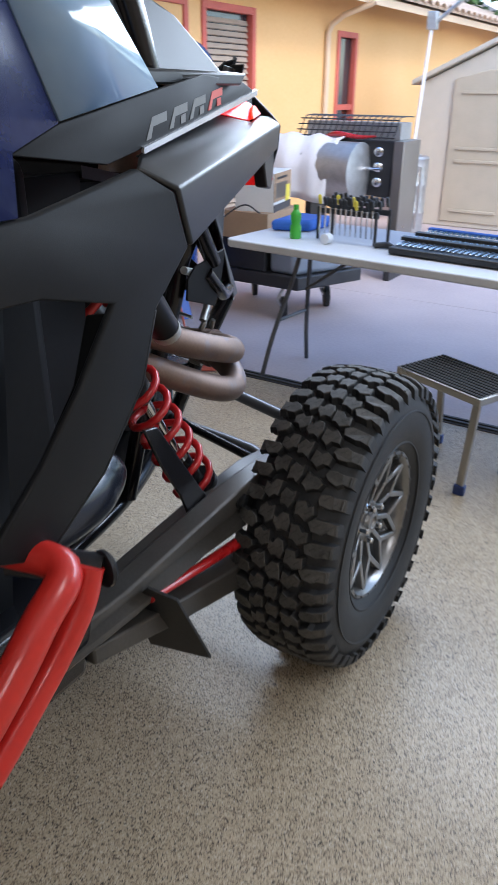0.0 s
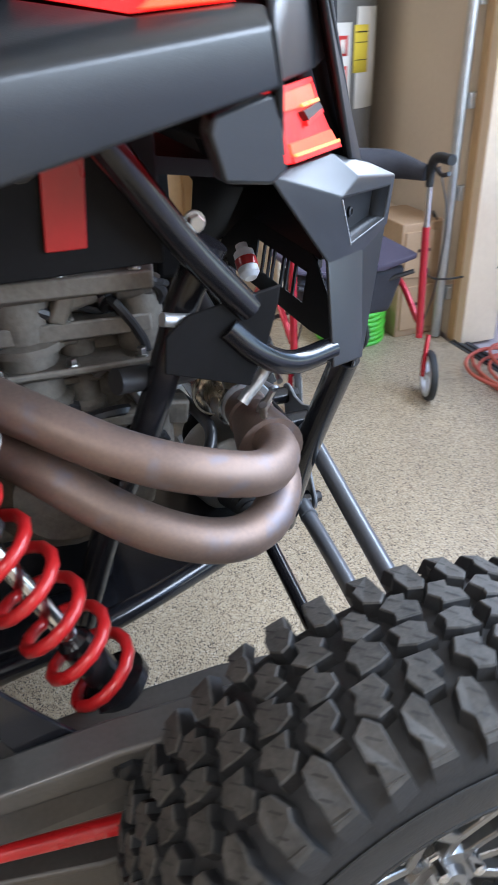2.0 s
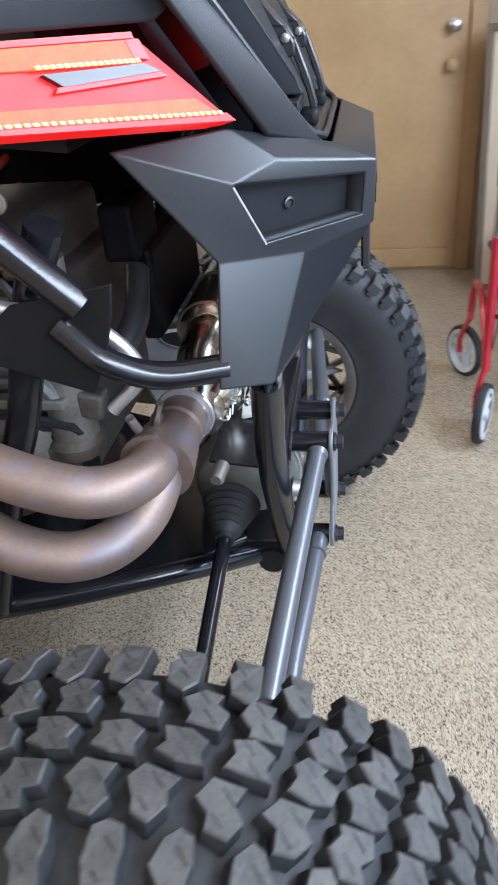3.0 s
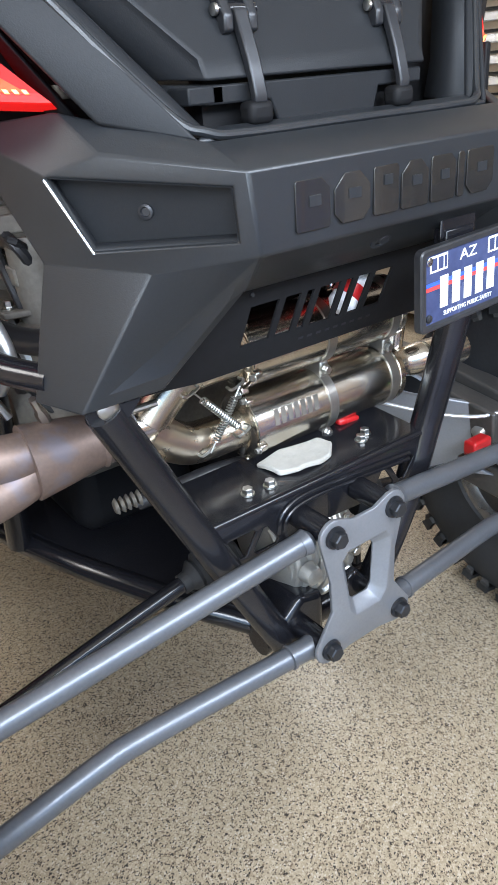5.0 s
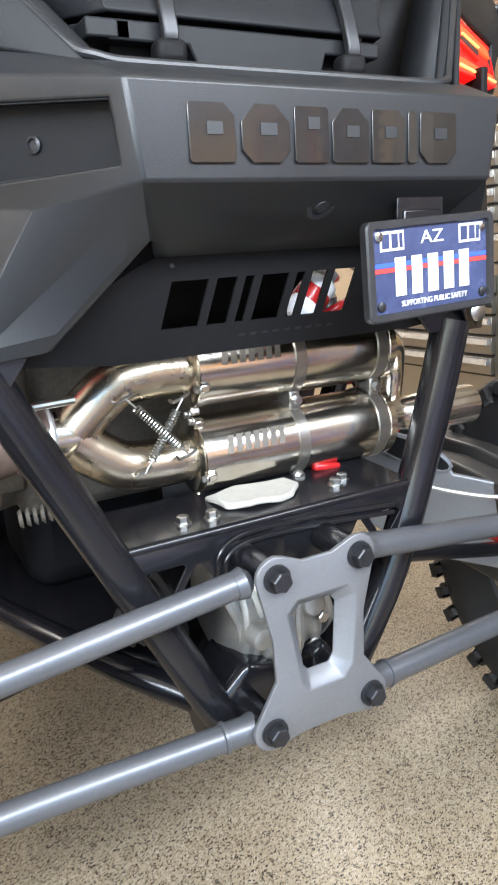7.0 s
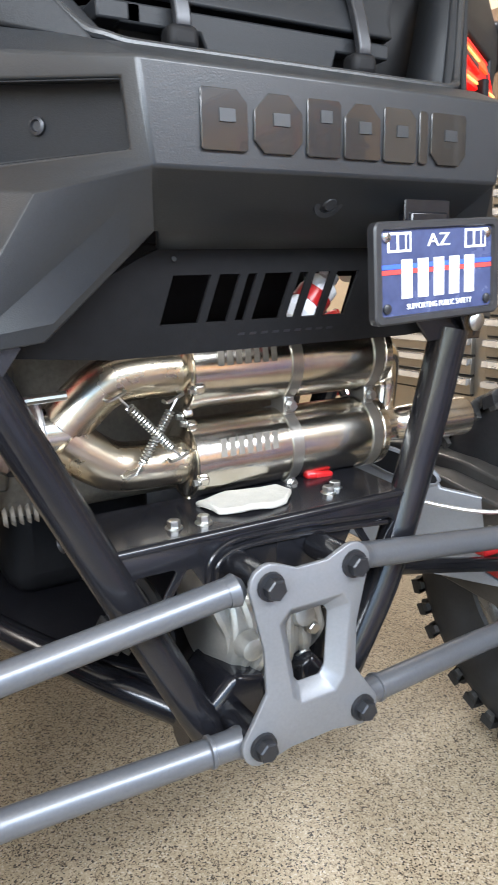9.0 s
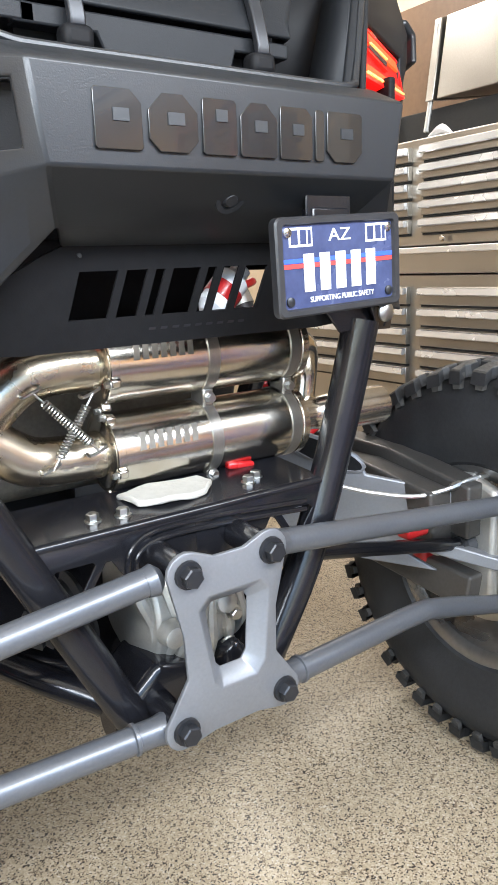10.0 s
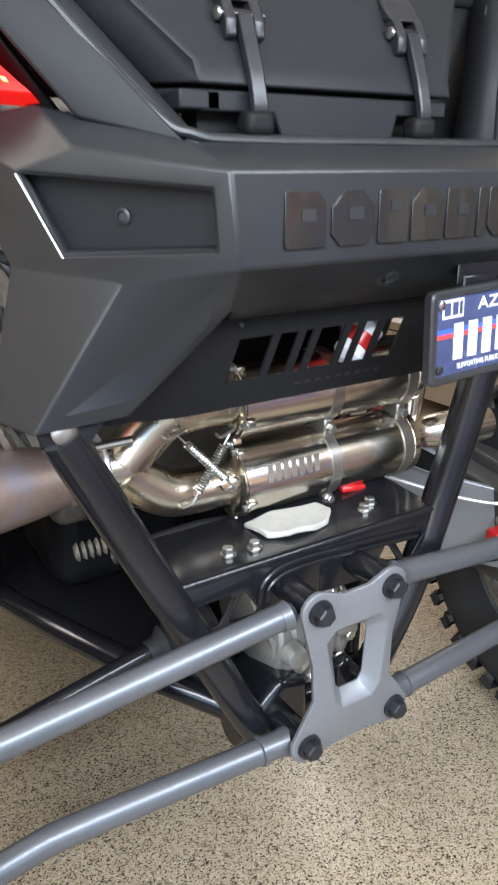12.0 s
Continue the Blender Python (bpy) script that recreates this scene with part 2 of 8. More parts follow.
M_GALV = mat("galvanised_steel", (0.42, 0.43, 0.43), (0.54, 0.55, 0.55), rough=0.4, metal=0.8, s1=20, s2=90, bump=0.08)
M_TABLE = mat("white_plastic_table", (0.52, 0.52, 0.54), (0.60, 0.60, 0.61), rough=0.5, s1=3, bump=0.2, bscale=220)
M_DARKLEG = mat("dark_grey_powder_coated_leg", (0.06, 0.06, 0.065), (0.08, 0.08, 0.085), rough=0.45)
M_BLACKGLOSS = mat("black_enamel", (0.018, 0.018, 0.02), (0.03, 0.03, 0.032), rough=0.4, bump=0.1)
M_GREYBIN = mat("blue_grey_plastic", (0.20, 0.23, 0.28), (0.25, 0.28, 0.33), rough=0.55)
M_BOTTLE = mat("green_plastic_bottle", (0.06, 0.42, 0.04), (0.09, 0.5, 0.06), rough=0.2, bump=0.02, coat=0.3)
M_BLUECASE = mat("blue_cloth_case", (0.03, 0.12, 0.5), (0.04, 0.15, 0.56), rough=0.6)
M_RAG = mat("white_cotton_rag", (0.66, 0.65, 0.66), (0.74, 0.73, 0.74), rough=0.9, bump=0.3, bscale=300)
M_CARD = mat("brown_cardboard", (0.36, 0.24, 0.14), (0.43, 0.29, 0.18), rough=0.8, bump=0.1)
M_HEATER = mat("grey_water_heater_enamel", (0.12, 0.12, 0.12), (0.15, 0.15, 0.147), rough=0.35, s1=2, bump=0.05)
M_PAPER = mat("white_paper_label", (0.72, 0.71, 0.68), (0.78, 0.77, 0.74), rough=0.7, bump=0.05)
M_YELLOW = mat("yellow_label", (0.78, 0.62, 0.05), (0.84, 0.68, 0.08), rough=0.6, bump=0.05)
M_WALKRED = mat("metallic_red_tube", (0.42, 0.015, 0.03), (0.5, 0.025, 0.04), rough=0.25, metal=0.3, bump=0.03, coat=0.4)
M_WHEELGREY = mat("light_grey_walker_wheel", (0.55, 0.56, 0.58), (0.62, 0.63, 0.65), rough=0.45)
M_FABRIC = mat("black_nylon_fabric", (0.018, 0.018, 0.024), (0.03, 0.03, 0.038), rough=0.85, bump=0.3, bscale=500)
M_PURPLE = mat("dark_purple_seat_fabric", (0.05, 0.042, 0.07), (0.07, 0.058, 0.09), rough=0.8, bump=0.3, bscale=400)
M_SS = mat("brushed_stainless_cabinet", (0.31, 0.295, 0.27), (0.38, 0.36, 0.33), rough=0.32, metal=0.9, s1=3, s2=200, bump=0.06, bscale=300)
M_SSDRAWER = mat("brushed_stainless_drawer", (0.27, 0.25, 0.225), (0.33, 0.31, 0.28), rough=0.34, metal=0.85, s1=3, s2=200, bump=0.06, bscale=300)
M_LINER = mat("black_drawer_gap", (0.012, 0.012, 0.012), (0.02, 0.02, 0.02), rough=0.8)
M_GLASS = mat("dark_window_glass", (0.03, 0.035, 0.04), (0.05, 0.055, 0.06), rough=0.08, bump=0.0, coat=0.5)
M_BLIND = mat("window_blind", (0.34, 0.27, 0.20), (0.42, 0.34, 0.26), rough=0.7)
M_LEAF = mat("tree_leaf", (0.05, 0.10, 0.03), (0.10, 0.16, 0.05), rough=0.6)
M_TRUNK = mat("tree_bark", (0.12, 0.09, 0.06), (0.18, 0.14, 0.10), rough=0.9, bump=0.6)
M_RUBBERSTRIP = mat("black_rubber_threshold", (0.03, 0.03, 0.032), (0.05, 0.05, 0.052), rough=0.6, bump=0.2)


# each tread block takes its own stretch of the dust pattern
nodes, links = M_DUSTY.node_tree.nodes, M_DUSTY.node_tree.links
info, shift = nodes.new("ShaderNodeObjectInfo"), nodes.new("ShaderNodeVectorMath")
shift.operation = "MULTIPLY_ADD"
shift.inputs[1].default_value = (9.0, 7.0, 5.0)
links.new(info.outputs["Random"], shift.inputs[0])
links.new([k for k in nodes if k.bl_idname == "ShaderNodeTexCoord"][0].outputs["Object"], shift.inputs[2])
for k in nodes:
    if k.bl_idname == "ShaderNodeTexNoise":
        links.new(shift.outputs[0], k.inputs["Vector"])


# ---------------------------------------------------------------- mesh helpers
def part(name, bm, material, parent=None, label="", smooth=35, bevel=0.0, solid=0.0, matrix=None, offset=0.0):
    """Links a bmesh as one mesh object, under parent if that is given."""
    me = bpy.data.meshes.new(name)
    bmesh.ops.recalc_face_normals(bm, faces=bm.faces)
    bm.to_mesh(me)
    bm.free()
    me.materials.append(material)
    if smooth:
        me.polygons.foreach_set("use_smooth", [True] * len(me.polygons))
        me.set_sharp_from_angle(angle=radians(smooth))
    ob = new(name, me)
    ob.parent = parent
    if matrix is not None:
        ob.matrix_local = matrix
    if solid:
        md = ob.modifiers.new("solid", "SOLIDIFY")
        md.thickness, md.offset = solid, offset
    if bevel:
        md = ob.modifiers.new("bevel", "BEVEL")
        md.width, md.segments, md.limit_method, md.angle_limit = bevel, 3 if bevel > 0.0055 else 2, "ANGLE", radians(25)
        md.harden_normals = False
    if label:
        ob["label"] = label
    return ob


def root(name, label, category, group="", kind="", at=(0, 0, 0)):
    ob = new(name)
    ob.location = at
    return tagged(ob, label, category, group, kind)


def B():
    return bmesh.new()


def add_box(bm, c, s, m=None):
    r = bmesh.ops.create_cube(bm, size=1.0)
    t = Matrix.Translation(c) @ (m or Matrix.Identity(4)) @ Matrix.Diagonal((*s, 1))
    bmesh.ops.transform(bm, matrix=t, verts=r["verts"])
    return r["verts"]


def add_prism(bm, pts, off):
    """A polygon of 3D points, pushed out by the vector off."""
    a = [bm.verts.new(p) for p in pts]
    b = [bm.verts.new(Vector(p) + Vector(off)) for p in pts]
    n = len(a)
    bm.faces.new(a)
    bm.faces.new(b[::-1])
    for i in range(n):
        bm.faces.new((a[i], b[i], b[(i + 1) % n], a[(i + 1) % n]))


def spline(pts, n=6):
    """Points along a Catmull-Rom curve."""
    p = [Vector(v) for v in pts]
    if len(p) < 3 or n < 2:
        return p
    q = [2 * p[0] - p[1], *p, 2 * p[-1] - p[-2]]
    out = []
    for i in range(1, len(q) - 2):
        a, b, c, d = q[i - 1], q[i], q[i + 1], q[i + 2]
        for k in range(n):
            t = k / n
            out.append(0.5 * (2 * b + (c - a) * t + (2 * a - 5 * b + 4 * c - d) * t * t + (3 * b - a - 3 * c + d) * t ** 3))
    return out + [p[-1]]


def add_tube(bm, pts, r, seg=12, n=6, closed=False):
    """A round bar along a curve; r is one radius or one for each point."""
    p = spline(pts, n)
    k = len(p)
    radii = [r] * k if not hasattr(r, "__len__") else [float(np.interp(i / (k - 1) * (len(r) - 1), range(len(r)), r)) for i in range(k)]
    rings, side = [], None
    for i in range(k):
        if closed:
            d = (p[(i + 1) % k] - p[i - 1]).normalized()
        else:
            d = (p[min(i + 1, k - 1)] - p[max(i - 1, 0)]).normalized()
        if side is None:
            side = d.orthogonal().normalized()
        side = (side - side.dot(d) * d).normalized()
        up = d.cross(side)
        rings.append([bm.verts.new(p[i] + radii[i] * (math.cos(a) * side + math.sin(a) * up)) for a in [2 * math.pi * j / seg for j in range(seg)]])
    last = k if closed else k - 1
    for i in range(last):
        for j in range(seg):
            bm.faces.new((rings[i][j], rings[i][(j + 1) % seg], rings[(i + 1) % k][(j + 1) % seg], rings[(i + 1) % k][j]))
    if not closed:
        bm.faces.new(rings[0][::-1])
        bm.faces.new(rings[-1])


def add_lathe(bm, prof, origin, axis, seg=32, caps=True):
    """Rings of (along, radius) round an axis."""
    axis = Vector(axis).normalized()
    u = axis.orthogonal().normalized()
    w = axis.cross(u)
    rings = []
    for h, r in prof:
        rings.append([bm.verts.new(Vector(origin) + h * axis + r * (math.cos(a) * u + math.sin(a) * w)) for a in [2 * math.pi * j / seg for j in range(seg)]])
    for a, b in zip(rings, rings[1:]):
        for j in range(seg):
            bm.faces.new((a[j], a[(j + 1) % seg], b[(j + 1) % seg], b[j]))
    if caps:
        bm.faces.new(rings[0][::-1])
        bm.faces.new(rings[-1])


def add_cyl(bm, a, b, r, seg=16, r2=None):
    a, b = Vector(a), Vector(b)
    add_lathe(bm, [(0, r), ((b - a).length, r if r2 is None else r2)], a, b - a, seg)


def add_bolt(bm, at, axis, r, h):
    """A flanged hexagon head."""
    ax = Vector(axis).normalized()
    add_lathe(bm, [(0, r * 1.35), (h * 0.25, r * 1.3)], at, ax, 16)
    add_lathe(bm, [(h * 0.2, r), (h * 0.9, r), (h, r * 0.85)], at, ax, 6)


def faces(bm, verts, polys):
    v = [bm.verts.new(p) for p in verts]
    for f in polys:
        bm.faces.new([v[i] for i in f])


def mirrored(ps):
    return [(-x, y, z) for x, y, z in ps]


def thing(name, bm, material, label, category, group="", kind="", **kw):
    return tagged(part(name, bm, material, None, **kw), label, category, group, kind)


# ---------------------------------------------------------------- the place
def slab(name, lo, hi, material, label, category, **kw):
    bm = B()
    add_box(bm, [(a + b) / 2 for a, b in zip(lo, hi)], [b - a for a, b in zip(lo, hi)])
    return thing(name, bm, material, label, category, kind="structure", **kw)


slab("ground", (-150, -150, -0.30), (150, 150, -0.06), M_GROUND, "dry bare ground round the house", "ground")
slab("floor", (-4.6, -1.56, -0.2), (2.8, 5.0, 0.0), M_FLOOR, "tan epoxy flake garage floor", "floor")
slab("driveway_1", (-9.0, -3.6, -0.2), (2.7, -1.64, -0.015), M_CONC, "pinkish grey broom-finished concrete driveway slab", "driveway", bevel=0.006)
slab("driveway_2", (-9.0, -7.9, -0.2), (2.7, -3.612, -0.017), M_CONC, "pinkish grey concrete driveway slab beside the shed", "driveway", bevel=0.006)
slab("driveway_3", (-9.0, -16.0, -0.2), (2.7, -7.912, -0.015), M_CONC, "far pinkish grey concrete slab behind the shed", "driveway", bevel=0.006)
bm = B()
for y0, h in ((-1.64, 0.004), (-1.622, 0.012), (-1.604, 0.006), (-1.588, 0.012), (-1.572, 0.004)):
    add_box(bm, (-1.34, y0 + 0.008, h / 2 - 0.01), (5.48, 0.0155, h + 0.02))
thing("threshold", bm, M_RUBBERSTRIP, "ribbed black rubber garage door threshold", "threshold", kind="structure")

slab("wall_front_right", (1.42, -1.75, 0), (2.8, -1.60, 2.7), M_DRYWALL, "tan painted drywall beside the garage door", "wall")
slab("wall_front_left", (-4.6, -1.75, 0), (-4.1, -1.60, 2.7), M_DRYWALL, "tan painted drywall beside the garage door", "wall")
slab("wall_header", (-4.1, -1.75, 2.2), (1.42, -1.60, 2.7), M_DRYWALL, "tan painted header over the garage door opening", "wall")
wall_r = slab("wall_right", (2.80, -1.75, 0), (2.95, 5.15, 2.7), M_DRYWALL, "tan painted drywall side wall of the garage", "wall")
slab("wall_left", (-4.75, -1.75, 0), (-4.60, 5.15, 2.7), M_DRYWALL, "tan painted drywall side wall of the garage", "wall")
slab("wall_back", (-4.6, 5.0, 0), (2.8, 5.15, 2.7), M_DRYWALL, "tan painted drywall back wall of the garage", "wall")
slab("ceiling", (-4.75, -1.75, 2.7), (2.95, 5.15, 2.85), M_CEIL, "pale painted garage ceiling", "ceiling")

# the wooden jamb of the garage door
jamb = root("door_frame_1", "tan painted wooden jamb of the garage door", "door frame", kind="structure")
bm = B()
add_box(bm, (1.385, -1.675, 1.1), (0.07, 0.19, 2.2))
part("jamb", bm, M_WOODTRIM, jamb, bevel=0.006)
bm = B()
add_box(bm, (1.43, -1.588, 1.1), (0.05, 0.024, 2.2))
part("stop_moulding", bm, M_DOORWOOD, jamb, bevel=0.004)

track = root("garage_door_track", "galvanised steel track of the garage door, fixed to the wall", "door track")
bm = B()
add_tube(bm, [(1.48, -1.53, 0.01), (1.48, -1.53, 1.0), (1.48, -1.53, 1.9), (1.48, -1.42, 2.25), (1.48, -1.1, 2.38), (1.48, 1.2, 2.40)], 0.021, 10, 5)
part("rail", bm, M_GALV, track)
for z in (0.22, 0.66, 1.02, 1.38, 1.75):
    bm = B()
    add_box(bm, (1.47, -1.575, z), (0.035, 0.05, 0.06))
    part("bracket", bm, M_GALV, track, bevel=0.003)


def wall_plate(name, x, z, label, cat, holes):
    r = root(name, label, cat)
    bm = B()
    add_box(bm, (x, -1.596, z), (0.075, 0.008, 0.12))
    part("cover", bm, M_WOODTRIM, r, bevel=0.003)
    for dz in holes:
        bm = B()
        add_box(bm, (x, -1.59, z + dz), (0.022, 0.01, 0.03))
        part("insert", bm, M_CARD, r, bevel=0.002)


wall_plate("light_switch", 1.57, 1.17, "tan light switch plate on the garage wall", "switch", (0,))
wall_plate("light_switch", 1.60, 1.52, "tan double switch plate on the garage wall", "switch", (-0.02, 0.02))
wall_plate("power_outlet", 1.63, 0.45, "tan power outlet with a plug in it", "outlet", (-0.025, 0.025))
plug = root("extension_lead", "black cord plugged into the wall outlet", "cord")
bm = B()
add_box(bm, (1.62, -1.55, 0.425), (0.05, 0.07, 0.035))
part("plug", bm, M_BLACKGLOSS, plug, bevel=0.008)
bm = B()
add_tube(bm, [(1.62, -1.52, 0.42), (1.56, -1.50, 0.33), (1.47, -1.47, 0.30), (1.40, -1.56, 0.31), (1.34, -1.75, 0.36), (1.12, -2.0, 0.62), (0.95, -2.15, 0.78), (0.85, -2.2, 0.74)], 0.005, 6, 6)
part("cable", bm, M_BLACKGLOSS, plug)
bm = B()
add_tube(bm, [(1.63, -1.57, 0.48), (1.60, -1.53, 0.56), (1.56, -1.54, 0.50), (1.60, -1.55, 0.43)], 0.005, 6, 6)
part("cable", bm, M_BLACKGLOSS, plug)

# side door
side = root("door_1", "brown stained wooden side door with brass knobs, closed", "door", kind="structure")
bm = B()
add_box(bm, (2.79, -0.20, 1.02), (0.04, 0.98, 2.04))
part("leaf", bm, M_DOORWOOD, side, bevel=0.004)
for y in (-0.73, 0.33):
    bm = B()
    add_box(bm, (2.775, y, 1.06), (0.06, 0.08, 2.12))
    part("casing", bm, M_DOORWOOD, side, bevel=0.006)
bm = B()
add_box(bm, (2.775, -0.2, 2.10), (0.06, 1.14, 0.08))
part("casing", bm, M_DOORWOOD, side, bevel=0.006)
for z in (0.98, 1.14):
    bm = B()
    add_lathe(bm, [(0, 0.028), (0.008, 0.028), (0.012, 0.012), (0.03, 0.012), (0.035, 0.026), (0.055, 0.028), (0.062, 0.015)], (2.768, -0.62, z), (-1, 0, 0), 16)
    part("door_knob", bm, M_DOORWOOD if z < 1 else M_ZINC, side, "brass knob" if z < 1 else "brass deadlock")
bm = B()
add_box(bm, (2.772, -0.2, 0.07), (0.05, 0.9, 0.10))
part("kick_plate", bm, M_DOORWOOD, side, bevel=0.004)

# ---------------------------------------------------------------- the vehicle
car = root("side_by_side_vehicle", "dark grey off-road side-by-side with lit tail lamps, parked indoors", "off-road vehicle")


def tread_outline(kind):
    """Outline of a block in metres round the tyre and across it."""
    return {
        "shoulder": [(-0.010, 0.074), (-0.016, 0.090), (-0.013, 0.104), (-0.017, 0.127), (0.008, 0.129), (0.010, 0.110), (0.016, 0.101), (0.013, 0.080), (0.002, 0.070)],
        "long_shoulder": [(-0.006, 0.066), (-0.015, 0.080), (-0.016, 0.126), (0.011, 0.127), (0.009, 0.108), (0.015, 0.098), (0.012, 0.074)],
        "inner": [(-0.021, 0.030), (-0.013, 0.043), (-0.018, 0.056), (-0.004, 0.068), (0.012, 0.064), (0.010, 0.050), (0.020, 0.038), (0.006, 0.024)],
        "wide_inner": [(-0.016, 0.026), (-0.020, 0.044), (-0.007, 0.052), (-0.012, 0.064), (0.008, 0.070), (0.021, 0.052), (0.014, 0.036), (0.016, 0.028)],
        "centre": [(-0.020, -0.014), (-0.022, 0.004), (-0.008, 0.012), (-0.010, 0.021), (0.008, 0.019), (0.021, 0.008), (0.014, -0.004), (0.016, -0.018), (-0.004, -0.020)],
        "wide_centre": [(-0.018, -0.019), (-0.014, -0.004), (-0.021, 0.010), (-0.004, 0.020), (0.018, 0.016), (0.014, 0.002), (0.020, -0.010), (0.004, -0.016)],
    }[kind]


TYRE_R = 0.405


def crown(v):
    """Radius of the tread at a distance from its middle."""
    return TYRE_R - 1.3 * max(0, abs(v) - 0.02) ** 2 - 8.0 * max(0, abs(v) - 0.095) ** 2


def tread_block(kind, side=1, depth=0.019, seed=0):
    """A moulded rubber block with a sipe, bent round the tyre, top at the wheel's highest point."""
    bm = B()
    rg = random.Random(seed)
    swing = rg.uniform(-0.22, 0.22) if "shoulder" not in kind else rg.uniform(-0.05, 0.05)
    mu, mv = np.mean(tread_outline(kind), axis=0)
    base = []
    for u, v in tread_outline(kind):
        du, dv = (u - mu) * 1.10 + rg.uniform(-0.0025, 0.0025), (v - mv) * 1.08 + rg.uniform(-0.0025, 0.0025)
        du, dv = du * math.cos(swing) - dv * math.sin(swing), du * math.sin(swing) + dv * math.cos(swing)
        base.append((mu + du, (mv + dv) * side * (0.89 if side > 0 else 1.0)))
    depth_here = rg.uniform(-0.0015, 0.001)
    rings = []
    cu, cv = np.mean(base, axis=0)
    for lift, shrink in ((-depth - 0.004, 1.14), (-0.0022, 1.0), (0.0, 0.92)):
        ring = []
        for u, v in base:
            uu, vv = cu + (u - cu) * shrink, cv + (v - cv) * shrink
            r = crown(vv) + lift + (depth_here if lift > -depth else 0)
            a = uu / TYRE_R
            ring.append(bm.verts.new((vv, r * math.sin(a), r * math.cos(a))))
        rings.append(ring)
    n = len(base)
    for a, b in zip(rings, rings[1:]):
        for j in range(n):
            wall = bm.faces.new((a[j], a[(j + 1) % n], b[(j + 1) % n], b[j]))
            wall.material_index = 2 if a is rings[0] else 0
    bm.faces.new(rings[-1])
    for k in range(2):
        su, sv = cu + 0.004 * (2 * k - 1), cv + 0.010 * (2 * k - 1) * side
        r = crown(sv) + 0.0003 + depth_here
        pts = [(sv + dv, r * math.sin((su + du) / TYRE_R), r * math.cos((su + du) / TYRE_R)) for du, dv in ((-0.007, -0.006), (-0.006, -0.007), (0.006, 0.006), (0.005, 0.007))]
        siped = [bm.verts.new(p) for p in pts]
        f = bm.faces.new(siped)
        f.material_index = 1
    if "shoulder" in kind:
        # the lug runs down over the edge of the sidewall
        lo, hi = (0.112, 0.117) if side > 0 else (-0.125, -0.131)
        pts = []
        for u, drop, x in ((-0.013, 0.020, lo), (0.010, 0.020, lo), (0.008, 0.050, hi), (-0.010, 0.050, hi)):
            r = TYRE_R - drop
            pts.append((x, r * math.sin(u / TYRE_R), r * math.cos(u / TYRE_R)))
        add_prism(bm, pts, (-0.012 * side, 0, 0))
    return bm


def block_mesh(kind, side, seed):
    bm = tread_block(kind, side, seed=seed)
    me = bpy.data.meshes.new("tread_block")
    bmesh.ops.recalc_face_normals(bm, faces=bm.faces)
    bm.to_mesh(me)
    bm.free()
    me.materials.append(M_DUSTY)
    me.materials.append(M_LINER)
    me.materials.append(M_RUBBER)
    return me


def tyre_profile():
    half = [(0.0, 0.386), (0.05, 0.385), (0.095, 0.377), (0.116, 0.362), (0.127, 0.340), (0.133, 0.305), (0.130, 0.262), (0.120, 0.232), (0.105, 0.212), (0.098, 0.203)]
    return [(-h, r) for h, r in half[::-1]] + [(h * 0.88 if r > 0.22 else h, r) for h, r in half[1:]]


COUNT = 43
ROWS_OF_BLOCKS = [("shoulder", 1, 0.0), ("shoulder", -1, 0.5), ("inner", 1, 0.45), ("inner", -1, 0.98), ("centre", 1, 0.22)]


